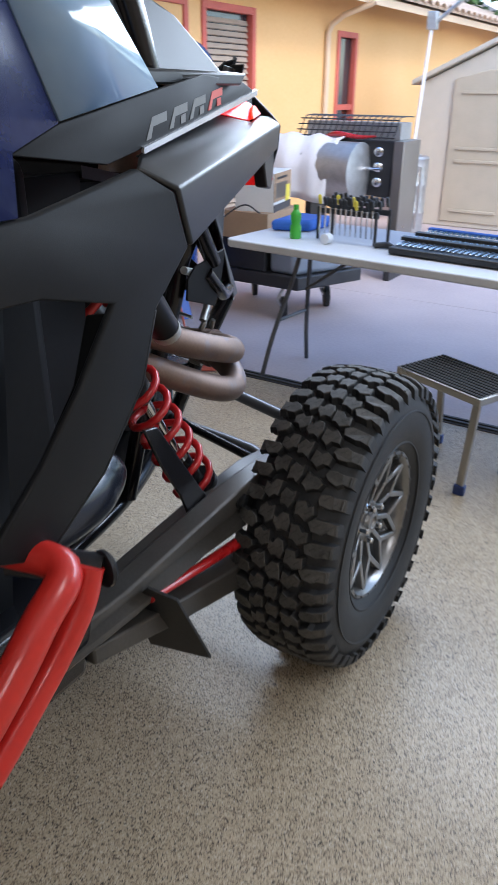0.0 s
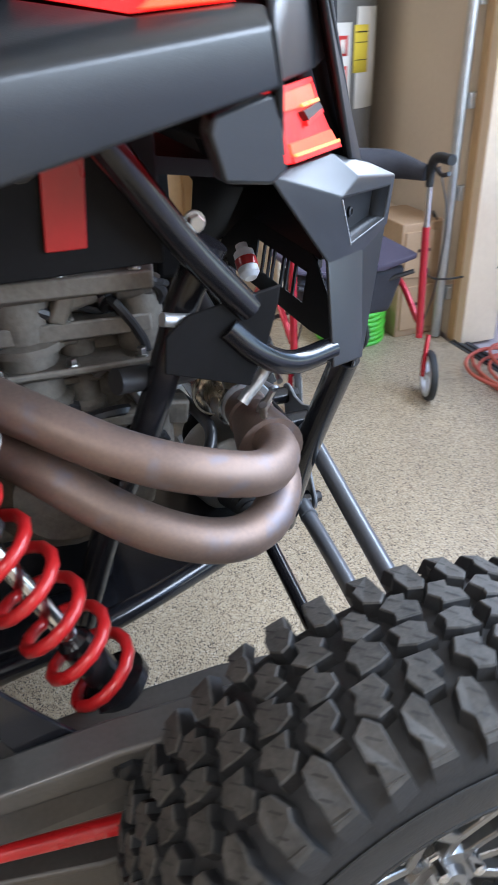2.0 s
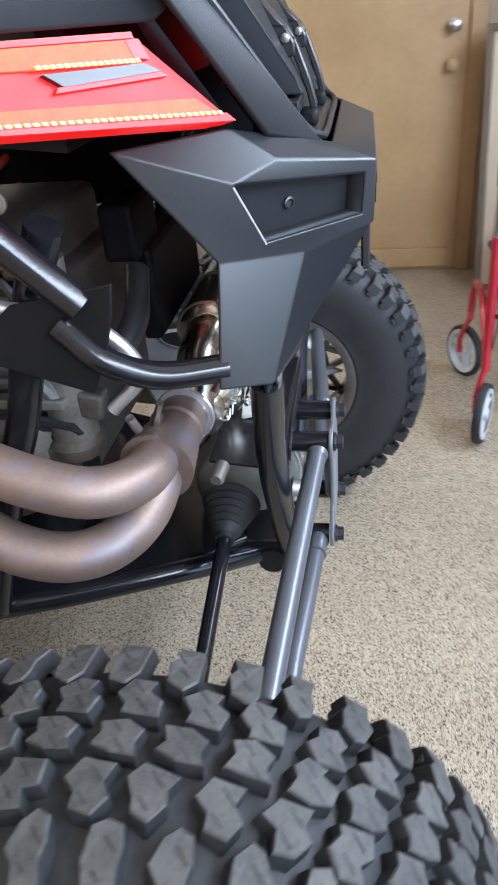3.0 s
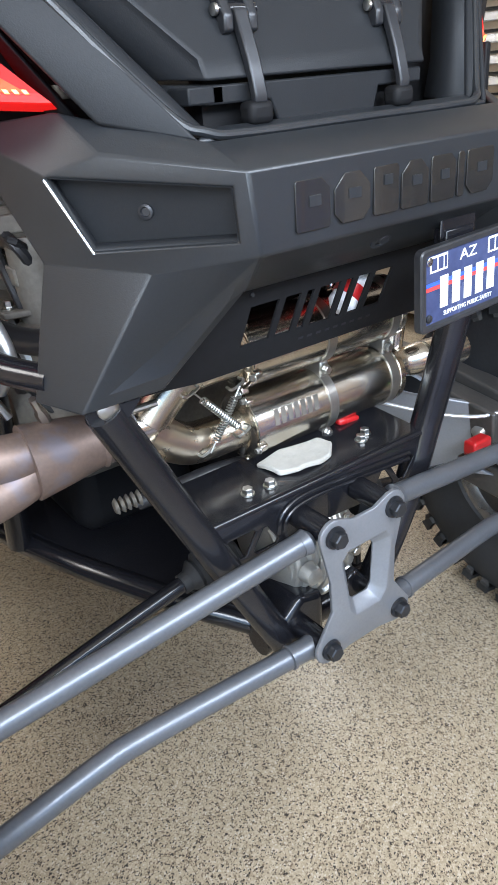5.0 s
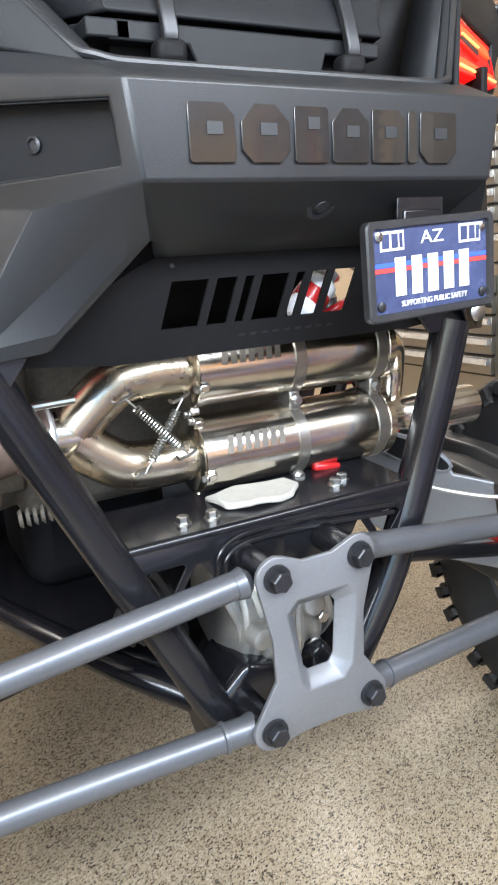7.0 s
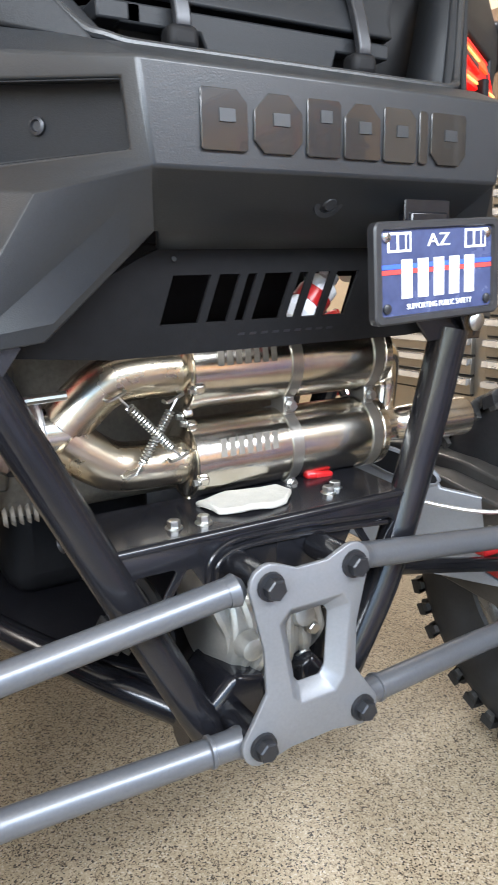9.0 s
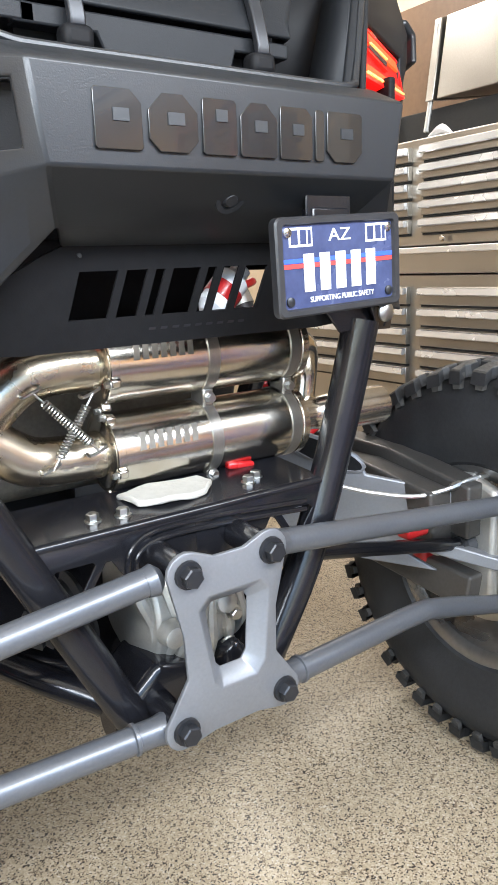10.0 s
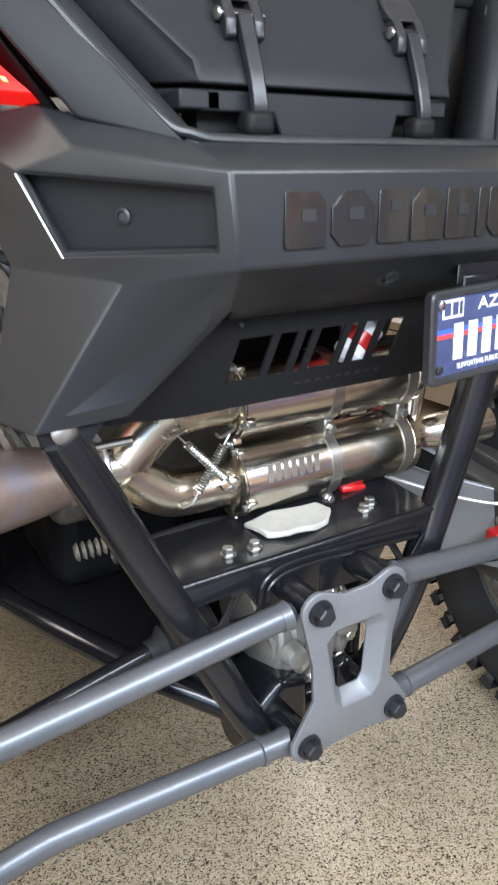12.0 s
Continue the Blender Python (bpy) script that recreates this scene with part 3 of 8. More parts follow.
def build_wheel(at, outward):
    """A wheel whose outer face looks along x times outward."""
    turn = Matrix.Translation(at) @ Matrix.Rotation(0 if outward < 0 else math.pi, 4, "Z") @ Matrix.Scale(0.965, 4)
    w = new("wheel")
    w.parent, w.matrix_local = car, turn
    w["label"] = "knobbly all-terrain wheel with a gunmetal rim"
    bm = B()
    add_lathe(bm, tyre_profile(), (0, 0, 0), (1, 0, 0), 72, caps=False)
    # raised rings and lettering bars on the outer sidewall
    for r, x in ((0.318, -0.1325), (0.232, -0.121)):
        add_lathe(bm, [(0, r - 0.003), (-0.0015, r - 0.002), (-0.0015, r + 0.002), (0, r + 0.003)], (x, 0, 0), (1, 0, 0), 72, caps=False)
    part("tyre", bm, M_RUBBER, w)
    bm = B()
    add_lathe(bm, [(-0.100, 0.208), (-0.106, 0.204), (-0.106, 0.196), (-0.098, 0.190), (-0.085, 0.184), (0.085, 0.178), (0.100, 0.200), (0.100, 0.206)], (0, 0, 0), (1, 0, 0), 64, caps=False)
    part("rim", bm, M_RIM, w)
    bm = B()
    add_lathe(bm, [(-0.03, 0.05), (-0.062, 0.062), (-0.070, 0.056), (-0.070, 0.034), (-0.082, 0.030), (-0.084, 0.018), (-0.076, 0.015)], (0, 0, 0), (1, 0, 0), 32)
    add_lathe(bm, [(-0.045, 0.12), (-0.02, 0.125), (0.02, 0.06)], (0, 0, 0), (1, 0, 0), 32)
    part("hub", bm, M_RIM, w)
    for k in range(10):
        for s in (-1, 0, 1):
            a0 = math.pi / 5 * k
            a1 = math.pi / 5 * (k + 0.5 * s)
            r0, r1, x0, x1 = (0.045, 0.124, -0.068, -0.086) if s == 0 else (0.114, 0.192, -0.084, -0.097)
            p0 = Vector((x0, r0 * math.sin(a0), r0 * math.cos(a0)))
            p1 = Vector((x1, r1 * math.sin(a1), r1 * math.cos(a1)))
            d = (p1 - p0).normalized()
            wd = Vector((1, 0, 0)).cross(d).normalized()
            bm = B()
            add_prism(bm, [p0 - wd * 0.0085, p0 + wd * 0.0085, p1 + wd * 0.0075, p1 - wd * 0.0075], (0.02, 0, 0))
            part("spoke", bm, M_RIM, w, bevel=0.0025)
    for k in range(5):
        a = 2 * math.pi * k / 5 + 0.3
        bm = B()
        add_lathe(bm, [(0, 0.012), (0.004, 0.0125), (0.006, 0.0095), (0.026, 0.0095), (0.029, 0.007)], (-0.062, 0.050 * math.sin(a), 0.050 * math.cos(a)), (-1, 0, 0), 6)
        part("lug_nut", bm, M_CHROME, w, "chrome lug nut")
    for k in range(24):
        a = 2 * math.pi * k / 24
        bm = B()
        add_lathe(bm, [(0, 0.004), (0.004, 0.0035)], (-0.106, 0.199 * math.sin(a), 0.199 * math.cos(a)), (-1, 0, 0), 6)
        part("rim_bolt", bm, M_RIM, w)
    return w


wheel_l = build_wheel((-0.756, 0, 0.384), -1)
wheel_r = build_wheel((0.752, 0, 0.386), 1)
wheel_l["label"] = "knobbly all-terrain rear wheel on a gunmetal rim"

# the body: side panel above the wheel, with its leg in front of it
bm = B()
V = [(-0.735, 0.735, 1.300), (-0.763, 0.683, 1.271), (-0.752, 0.640, 1.184), (-0.608, 0.136, 1.329), (-0.596, 0.123, 1.282), (-0.702, 0.690, 1.312), (-0.582, 0.131, 1.345), (-0.566, 0.150, 1.345), (-0.607, 0.249, 1.338), (-0.590, 0.335, 1.352)]
faces(bm, V, [(0, 1, 3, 6, 7, 8, 9, 5), (1, 2, 4, 3)])
part("rear_fender", bm, M_PLASTIC, car, "matt grey angular fender over the wheel", bevel=0.006, solid=0.012, offset=-1)
bm = B()
V = [(-0.735, 0.735, 1.298), (-0.760, 0.690, 1.266), (-0.750, 0.648, 1.184), (-0.742, 0.720, 1.105), (-0.742, 0.760, 1.000), (-0.738, 0.850, 0.895), (-0.72, 0.965, 0.800),
     (-0.72, 1.06, 0.845), (-0.73, 0.955, 0.945), (-0.735, 0.880, 1.030), (-0.74, 0.806, 1.132), (-0.74, 0.93, 1.165), (-0.74, 1.35, 1.18), (-0.74, 1.35, 1.24), (-0.74, 0.93, 1.262)]
faces(bm, V, [(0, 1, 2, 3, 10, 11, 14), (11, 12, 13, 14), (3, 4, 9, 10), (4, 5, 8, 9), (5, 6, 7, 8)])
part("quarter_panel", bm, M_PLASTIC2, car, "dark grey rear quarter panel with a slanted leg", bevel=0.005, solid=0.014, offset=-1)
bm = B()
V = [(-0.742, 0.720, 1.105), (-0.742, 0.760, 1.000), (-0.738, 0.850, 0.895), (-0.72, 0.965, 0.800), (-0.64, 0.76, 1.09), (-0.64, 0.80, 0.99), (-0.63, 0.90, 0.86), (-0.62, 1.0, 0.77)]
faces(bm, V, [(0, 1, 5, 4), (1, 2, 6, 5), (2, 3, 7, 6)])
part("leg_return", bm, M_PLASTIC2, car, bevel=0.003, solid=0.008)
# black sheet that stands in for the shade of the cavity behind the leg
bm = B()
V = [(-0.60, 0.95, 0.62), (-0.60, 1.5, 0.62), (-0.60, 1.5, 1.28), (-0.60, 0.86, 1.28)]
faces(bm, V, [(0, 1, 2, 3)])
part("cavity_shade", bm, M_MATTBLACK, car, solid=0.01)

bm = B()
faces(bm, [(-0.49, 0.64, 0.72), (-0.49, 1.5, 0.66), (-0.49, 1.5, 1.27), (-0.49, 0.60, 1.27)], [(0, 1, 2, 3)])
part("arch_liner", bm, M_MATTBLACK, car, solid=0.01)

# black side panel, silver strip, vinyl panel with a painted reflection
bm = B()
V = [(-0.702, 0.690, 1.318), (-0.535, 0.122, 1.387), (-0.565, 0.215, 1.404), (-0.640, 0.45, 1.414), (-0.682, 0.625, 1.392), (-0.70, 0.84, 1.355), (-0.71, 0.93, 1.325), (-0.72, 0.78, 1.305)]
faces(bm, V, [range(8)])
part("side_panel", bm, M_MATTBLACK, car, "black side panel with grey and red marks", solid=0.008, bevel=0.002)
bm = B()
add_prism(bm, [(-0.710, 0.690, 1.312), (-0.540, 0.116, 1.381), (-0.540, 0.116, 1.391), (-0.710, 0.690, 1.320)], (0.006, 0, 0.002))
part("edge_strip", bm, M_SILVER, car, "silver edge strip")
# black groove between the strip and the fender top
bm = B()
faces(bm, [(-0.700, 0.690, 1.306), (-0.534, 0.128, 1.384), (-0.548, 0.150, 1.338), (-0.575, 0.249, 1.330), (-0.572, 0.335, 1.344)], [range(5)])
part("groove_panel", bm, M_MATTBLACK, car, solid=0.006, offset=1)
# grey and red marks, flat on the side panel
def side_mark(f0, f1, red, cut):
    a, b, c = Vector((-0.702, 0.690, 1.318)), Vector((-0.606, 0.355, 1.360)), Vector((-0.690, 0.655, 1.372))
    along, up = b - a, c - a
    out = along.cross(up).normalized()
    out = -out if out.x > 0 else out
    p = lambda f, h: a + along * f + up * (0.10 + 0.62 * h) + out * 0.0046
    bm = B()
    add_prism(bm, [p(f0, 0.1), p(f0 + 0.05, 0.1), p(f0 + 0.05, 0.55), p(f1, 0.55), p(f1 - 0.02, 0.95), p(f0 + 0.02, 0.95)], out * 0.0006)
    if cut:
        add_prism(bm, [p(f1 - 0.06, 0.1), p(f1, 0.1), p(f1 - 0.02, 0.48), p(f1 - 0.08, 0.48)], out * 0.0006)
    part("panel_mark", bm, M_REDLETTER if red else M_GREYLETTER, car, "red panel mark" if red else "grey panel mark", smooth=0)
for f0, red, cut in ((0.02, 0, 0), (0.27, 0, 1), (0.52, 0, 1), (0.78, 1, 1)):
    side_mark(f0, f0 + 0.2, red, cut)
bm = B()
V = [(-0.71, 0.93, 1.325), (-0.70, 0.84, 1.355), (-0.665, 0.875, 1.50), (-0.66, 0.89, 1.60), (-0.70, 1.4, 1.60), (-0.72, 1.4, 1.26), (-0.735, 0.95, 1.262)]
faces(bm, V, [range(7)])
part("rear_door_panel", bm, M_NAVY, car, "navy vinyl-wrapped panel", solid=0.008)
# the pale blue puts reflected daylight into the navy vinyl's colour
bm = B()
V = [(-0.702, 0.838, 1.357), (-0.684, 0.626, 1.394), (-0.665, 0.70, 1.50), (-0.655, 0.745, 1.60), (-0.662, 0.888, 1.60), (-0.667, 0.872, 1.50)]
faces(bm, V, [range(6)])
part("sheen_panel", bm, M_SHEENVINYL, car, "navy vinyl panel with a pale blue reflection painted in", solid=0.008)
bm = B()
add_tube(bm, [(-0.55, 1.2, 1.86), (-0.57, 0.80, 1.78), (-0.58, 0.60, 1.58), (-0.58, 0.50, 1.36)], 0.026, 14, 6)
part("roll_cage_tube", bm, M_BLACKSTEEL, car)
bm = B()
add_tube(bm, [(0.55, 1.2, 1.86), (0.57, 0.80, 1.78), (0.58, 0.60, 1.58), (0.58, 0.50, 1.36)], 0.026, 14, 6)
part("roll_cage_tube", bm, M_BLACKSTEEL, car)
# bed side rail and bed top
bm = B()
add_prism(bm, [(-0.632, 0.60, 1.398), (-0.612, 0.29, 1.398), (-0.612, 0.27, 1.418), (-0.632, 0.60, 1.420)], (0.05, 0, 0.004))
part("bed_rail", bm, M_PLASTIC, car, bevel=0.004)
bm = B()
V = [(-0.560, 0.215, 1.398), (-0.632, 0.45, 1.408), (-0.60, 0.60, 1.405), (0.60, 0.60, 1.405), (0.632, 0.45, 1.408), (0.560, 0.215, 1.398), (0.36, -0.005, 1.32), (-0.36, -0.005, 1.32)]
faces(bm, V, [(0, 1, 2, 3, 4, 5, 6, 7)])
part("bed_floor", bm, M_GLOSSBLACK, car, "glossy black bed deck", solid=0.01)
bm = B()
add_prism(bm, [(-0.60, 0.62, 1.40), (-0.60, 0.30, 1.40), (-0.58, 0.44, 1.50), (-0.58, 0.60, 1.55)], (0.02, 0, 0))
part("rear_window_frame", bm, M_PLASTIC, car, bevel=0.004)
# the far side and the front of the body, mostly hidden
bm = B()
V = mirrored([(-0.735, 0.735, 1.300), (-0.763, 0.683, 1.271), (-0.752, 0.640, 1.184), (-0.608, 0.136, 1.329), (-0.596, 0.123, 1.282), (-0.702, 0.690, 1.312), (-0.582, 0.131, 1.345), (-0.566, 0.150, 1.345), (-0.607, 0.249, 1.338), (-0.590, 0.335, 1.352)])
faces(bm, V, [(0, 1, 3, 6, 7, 8, 9, 5), (1, 2, 4, 3)])
part("rear_fender", bm, M_PLASTIC, car, "matt grey angular fender over the wheel", bevel=0.006, solid=0.012)
bm = B()
add_box(bm, (0, 1.0, 0.95), (1.1, 0.5, 0.72))
part("seat_bulkhead", bm, M_MATTBLACK, car, bevel=0.03)
bm = B()
add_prism(bm, [(-0.60, 0.80, 0.40), (-0.50, 0.80, 0.36), (0.50, 0.80, 0.36), (0.60, 0.80, 0.40), (0.66, 0.80, 0.66), (-0.66, 0.80, 0.66)], (0, 1.7, 0))
part("cab_tub", bm, M_BLACKSTEEL, car, bevel=0.02)


def on_side(p, s):
    """A point of the left side, or its place on the right side, whose outer end sits a little further in."""
    if s > 0:
        return p
    x = -p[0]
    return (x - 0.019 * min(1.0, max(0.0, (x - 0.20) / 0.08)), p[1], p[2])


# lamp cluster and tail panels, once for each side
def tail_side(s):
    f = lambda p: on_side(p, s)
    fl = lambda ps: [f(p) for p in ps]
    # dark panel above the lamp, sloping to the bed lid
    bm = B()
    V = fl([(-0.596, 0.125, 1.281), (-0.607, 0.137, 1.328), (-0.582, 0.129, 1.346), (-0.42, 0.03, 1.425), (-0.345, -0.035, 1.292), (-0.300, -0.074, 1.178), (-0.565, 0.112, 1.205), (-0.575, 0.122, 1.283), (-0.350, -0.018, 1.280)])
    faces(bm, V, [(0, 1, 7), (1, 2, 3, 8, 7), (3, 4, 8), (0, 7, 6)])
    part("tail_panel", bm, M_PLASTIC2, car, bevel=0.004, solid=0.008)
    lamp = part("tail_lamp", lamp_bm(fl, 0.0, [(0.0, 0.0), (1.0, 0.0), (0.86, 0.95), (0.02, 1.0)], 0.03), M_TAILCLR, car, "lit red tail lamp")
    part("lamp_strip", lamp_bm(fl, -0.004, [(0.02, 0.10), (0.95, 0.10), (0.90, 0.27), (0.04, 0.27)], 0.006), M_TAILHOT, lamp, "glowing orange lamp strip")
    part("lamp_strip", lamp_bm(fl, -0.004, [(0.03, 0.70), (0.06, 0.92), (0.80, 0.90), (0.78, 0.72), (0.40, 0.68)], 0.006), M_TAILHOT, lamp, "glowing orange lamp strip")
    part("lens", lamp_bm(fl, -0.0045, [(0.80, 0.90), (0.86, 0.90), (0.84, 0.70), (0.78, 0.72)], 0.006), M_TAIL, lamp, "clear lens end")
    part("lens", lamp_bm(fl, -0.005, [(0.0, 0.0), (1.0, 0.0), (0.985, 0.09), (0.01, 0.09)], 0.008), M_TAIL, lamp, "glowing red rim")
    part("lens", lamp_bm(fl, -0.005, [(0.02, 0.93), (0.84, 0.91), (0.85, 0.97), (0.02, 1.0)], 0.008), M_TAIL, lamp, "glowing red rim")
    part("lens", lamp_bm(fl, -0.005, [(0.40, 0.42), (0.86, 0.52), (0.84, 0.57), (0.42, 0.48)], 0.008), M_TAIL, lamp, "glowing red rim")
    part("bezel", lamp_bm(fl, -0.006, [(0.44, 0.48), (0.84, 0.57), (0.80, 0.66), (0.40, 0.62)], 0.008), M_PLASTIC, lamp, "dark grey bezel")
    for v0, u0, u1, n in ((0.095, 0.04, 0.95, 34), (0.69, 0.40, 0.78, 16)):
        bm = B()
        for k in range(n):
            u = u0 + (u1 - u0) * k / (n - 1)
            one = lamp_bm(fl, -0.0075, [(u - 0.007, v0 - 0.02), (u + 0.007, v0 - 0.02), (u + 0.007, v0 + 0.02), (u - 0.007, v0 + 0.02)], 0.003)
            tmp = bpy.data.meshes.new("one")
            one.to_mesh(tmp)
            one.free()
            bm.from_mesh(tmp)
            bpy.data.meshes.remove(tmp)
        ob = part("led_strip", bm, M_LEDHOT, lamp, "row of tiny amber LEDs", smooth=0)
        ob["kind"] = "stuff"
    # side marker and its block under the fender
    bm = B()
    add_prism(bm, fl([(-0.590, 0.122, 1.281), (-0.574, 0.108, 1.211), (-0.585, 0.128, 1.202), (-0.606, 0.180, 1.211), (-0.606, 0.193, 1.252), (-0.604, 0.188, 1.266)]), (0.03 * s, 0, 0))
    part("lamp_housing", bm, M_PLASTIC, car, bevel=0.004)
    bm = B()
    add_prism(bm, fl([(-0.566, 0.100, 1.216), (-0.578, 0.112, 1.218), (-0.588, 0.132, 1.280), (-0.575, 0.124, 1.279)]), (0.002 * s, 0.006, 0))
    part("lens_wrap", bm, M_TAIL, lamp, "red lens edge")
    # wrapped side of the lamp on the upper edge
    bm = B()
    add_prism(bm, fl([(-0.590, 0.335, 1.354), (-0.605, 0.249, 1.339), (-0.565, 0.152, 1.346), (-0.556, 0.165, 1.366), (-0.562, 0.200, 1.373)]), (0.012 * s, 0, 0))
    sl = part("side_lamp", bm, M_TAIL, car, "lit red side lamp")
    bm = B()
    add_prism(bm, fl([(-0.606, 0.243, 1.341), (-0.568, 0.154, 1.347), (-0.560, 0.162, 1.362), (-0.572, 0.190, 1.362), (-0.590, 0.222, 1.353)]), (-0.004 * s, 0, 0.001))
    part("lamp_strip", bm, M_TAILHOT, sl, "glowing orange lamp strip")


def lamp_bm(fl, push, uv, thick):
    """A piece of the lamp: corners in fractions across and up its face."""
    a, b, c, d = (Vector(p) for p in fl([(-0.565, 0.103, 1.215), (-0.304, -0.079, 1.183), (-0.344, -0.020, 1.275), (-0.573, 0.128, 1.278)]))
    out = (b - a).cross(d - a).normalized()
    if out.y > 0:
        out = -out
    bm = B()
    pts = []
    for u, v in uv:
        pts.append(a.lerp(b, u).lerp(d.lerp(c, u), v) - out * push)
    add_prism(bm, pts, -out * thick)
    return bm


tail_side(1)
tail_side(-1)


# the bumper: two faceted corners and the beam between them, one moulding
def corner_points(s):
    return [on_side(p, s) for p in [
        (-0.358, 0.045, 1.168),   # 0 front top
        (-0.300, -0.070, 1.176),  # 1 inner top
        (-0.286, -0.118, 1.138),  # 2 ridge
        (-0.200, -0.229, 1.118),  # 3 corner top
        (-0.190, -0.226, 1.043),  # 4 corner low
        (-0.262, -0.143, 1.030),  # 5 fold
        (-0.333, -0.053, 1.040),  # 6 side fold
        (-0.345, -0.108, 0.893),  # 7 fold foot
        (-0.371, -0.048, 0.898),  # 8 foot
        (-0.262, -0.135, 0.905),  # 9 inner foot
        (-0.165, -0.165, 1.000),  # 10 skid corner
        (-0.204, -0.178, 1.140),  # 11 lid corner
        (-0.324, -0.077, 1.122),  # 12 recess front
        (-0.300, -0.104, 1.052),  # 13 recess foot
        (-0.208, -0.216, 1.106),  # 14 recess corner top
        (-0.203, -0.213, 1.056),  # 15 recess corner low
    ]]


shell = B()
for s in (1, -1):
    faces(shell, corner_points(s), [(0, 1, 2), (1, 11, 3, 2), (0, 2, 12), (2, 3, 14, 12), (3, 4, 15, 14), (4, 5, 13, 15), (0, 12, 13, 6), (13, 5, 6), (6, 5, 7, 8), (5, 4, 10, 9, 7)])
faces(shell, [(-0.204, -0.178, 1.140), (0.204, -0.178, 1.140), (0.200, -0.229, 1.118), (-0.200, -0.229, 1.118), (-0.190, -0.226, 1.043), (0.190, -0.226, 1.043),
              (0.165, -0.165, 1.000), (-0.165, -0.165, 1.000), (0.12, -0.195, 1.022), (-0.12, -0.195, 1.022), (0.15, -0.130, 0.985), (-0.15, -0.130, 0.985)],
      [(0, 1, 2, 3), (3, 2, 5, 4), (4, 5, 8, 9), (4, 9, 7), (5, 6, 8), (9, 8, 6, 7), (7, 6, 10, 11)])
bmesh.ops.remove_doubles(shell, verts=shell.verts, dist=0.003)
bumper = part("rear_bumper", shell, M_PLASTIC, car, "matt grey faceted bumper with dark glossy marks", bevel=0.0085, solid=0.006)


def corner_details(s, w):
    f = lambda p: on_side(p, s)
    fl = lambda ps: [f(p) for p in ps]
    V = corner_points(s)
    inset = Vector((0.013 * s, 0.020, 0.003))
    bm = B()
    R = [Vector(V[i]) + inset for i in (12, 14, 15, 13)]
    faces(bm, [V[12], V[14], V[15], V[13], *R], [(4, 5, 6, 7), (0, 1, 5, 4), (1, 2, 6, 5), (2, 3, 7, 6), (3, 0, 4, 7)])
    part("recess", bm, M_PLASTIC2, w, solid=0.004)
    nrm = (-0.75 * s, -0.66, 0)
    bm = B()
    add_lathe(bm, [(0, 0.0075), (0.003, 0.0075), (0.004, 0.005), (0.0015, 0.004)], f((-0.250, -0.128, 1.084)), nrm, 14)
    part("wing_bolt", bm, M_BLACKBOLT, w)
    # silver rod that paints a bright glint along the edge of the slot
    for a, b in (((-0.326, -0.077, 1.120), (-0.301, -0.106, 1.050)),):
        bm = B()
        add_cyl(bm, f(a), f(b), 0.0013, 6)
        part("edge_glint", bm, M_SILVER, w)
    # bracket and bolt at the foot
    bm = B()
    add_prism(bm, fl([(-0.345, -0.100, 0.905), (-0.30, -0.118, 0.925), (-0.280, -0.122, 0.90), (-0.300, -0.112, 0.870), (-0.335, -0.102, 0.868)]), (0, 0.005, 0))
    part("foot_bracket", bm, M_BLACKSTEEL, w, bevel=0.001)
    bm = B()
    add_lathe(bm, [(0, 0.013), (0.003, 0.013), (0.006, 0.009), (0.007, 0.004)], f((-0.318 if s > 0 else -0.308, -0.110 if s > 0 else -0.119, 0.893)), (0, -1, 0), 18)
    part("foot_bolt", bm, M_ZINC, w, "bright domed bolt")


corner_details(1, bumper)
corner_details(-1, bumper)

# moulded marks: plain dark blocks of differing outline with one plain field
MARKS = [(-0.150, 0.043, 0), (-0.101, 0.048, 1), (-0.048, 0.036, 2), (-0.008, 0.041, 3), (0.037, 0.039, 4), (0.080, 0.011, 5), (0.095, 0.046, 6)]
for x, wd, kind in MARKS:
    bm = B()
    z0, z1, y = 1.056, 1.103, -0.2322
    c = {0: 0.010, 1: 0.014, 3: 0.012, 4: 0.008}.get(kind, 0.003)
    foot = 0.010 if kind in (1, 6) else 0.002
    add_prism(bm, [(x + foot, y, z0), (x + wd - foot, y, z0), (x + wd, y, z0 + foot), (x + wd, y, z1 - c), (x + wd - c, y, z1), (x + (c if kind in (1, 3) else 0.002), y, z1), (x, y, z1 - (c if kind in (1, 3) else 0.002)), (x, y, z0 + foot)], (0, 0.003, 0))
    mk = part("raised_mark", bm, M_MARK, bumper, "dark glossy moulded mark", bevel=0.0006)
    if wd > 0.02:
        bm = B()
        zc = z1 - 0.020 if kind != 2 else z1 - 0.014
        add_box(bm, (x + wd * 0.55, y - 0.0002, zc), (wd * 0.34, 0.0016, 0.010))
        part("mark_field", bm, M_PLASTIC, mk)
bm = B()
add_lathe(bm, [(0, 0.017), (0.004, 0.016), (0.004, 0.011), (0.001, 0.010), (0.006, 0.006)], (0, -0.196, 1.024), (0, -0.75, -0.66), 24)
part("lock_plug", bm, M_BLACKBOLT, bumper)

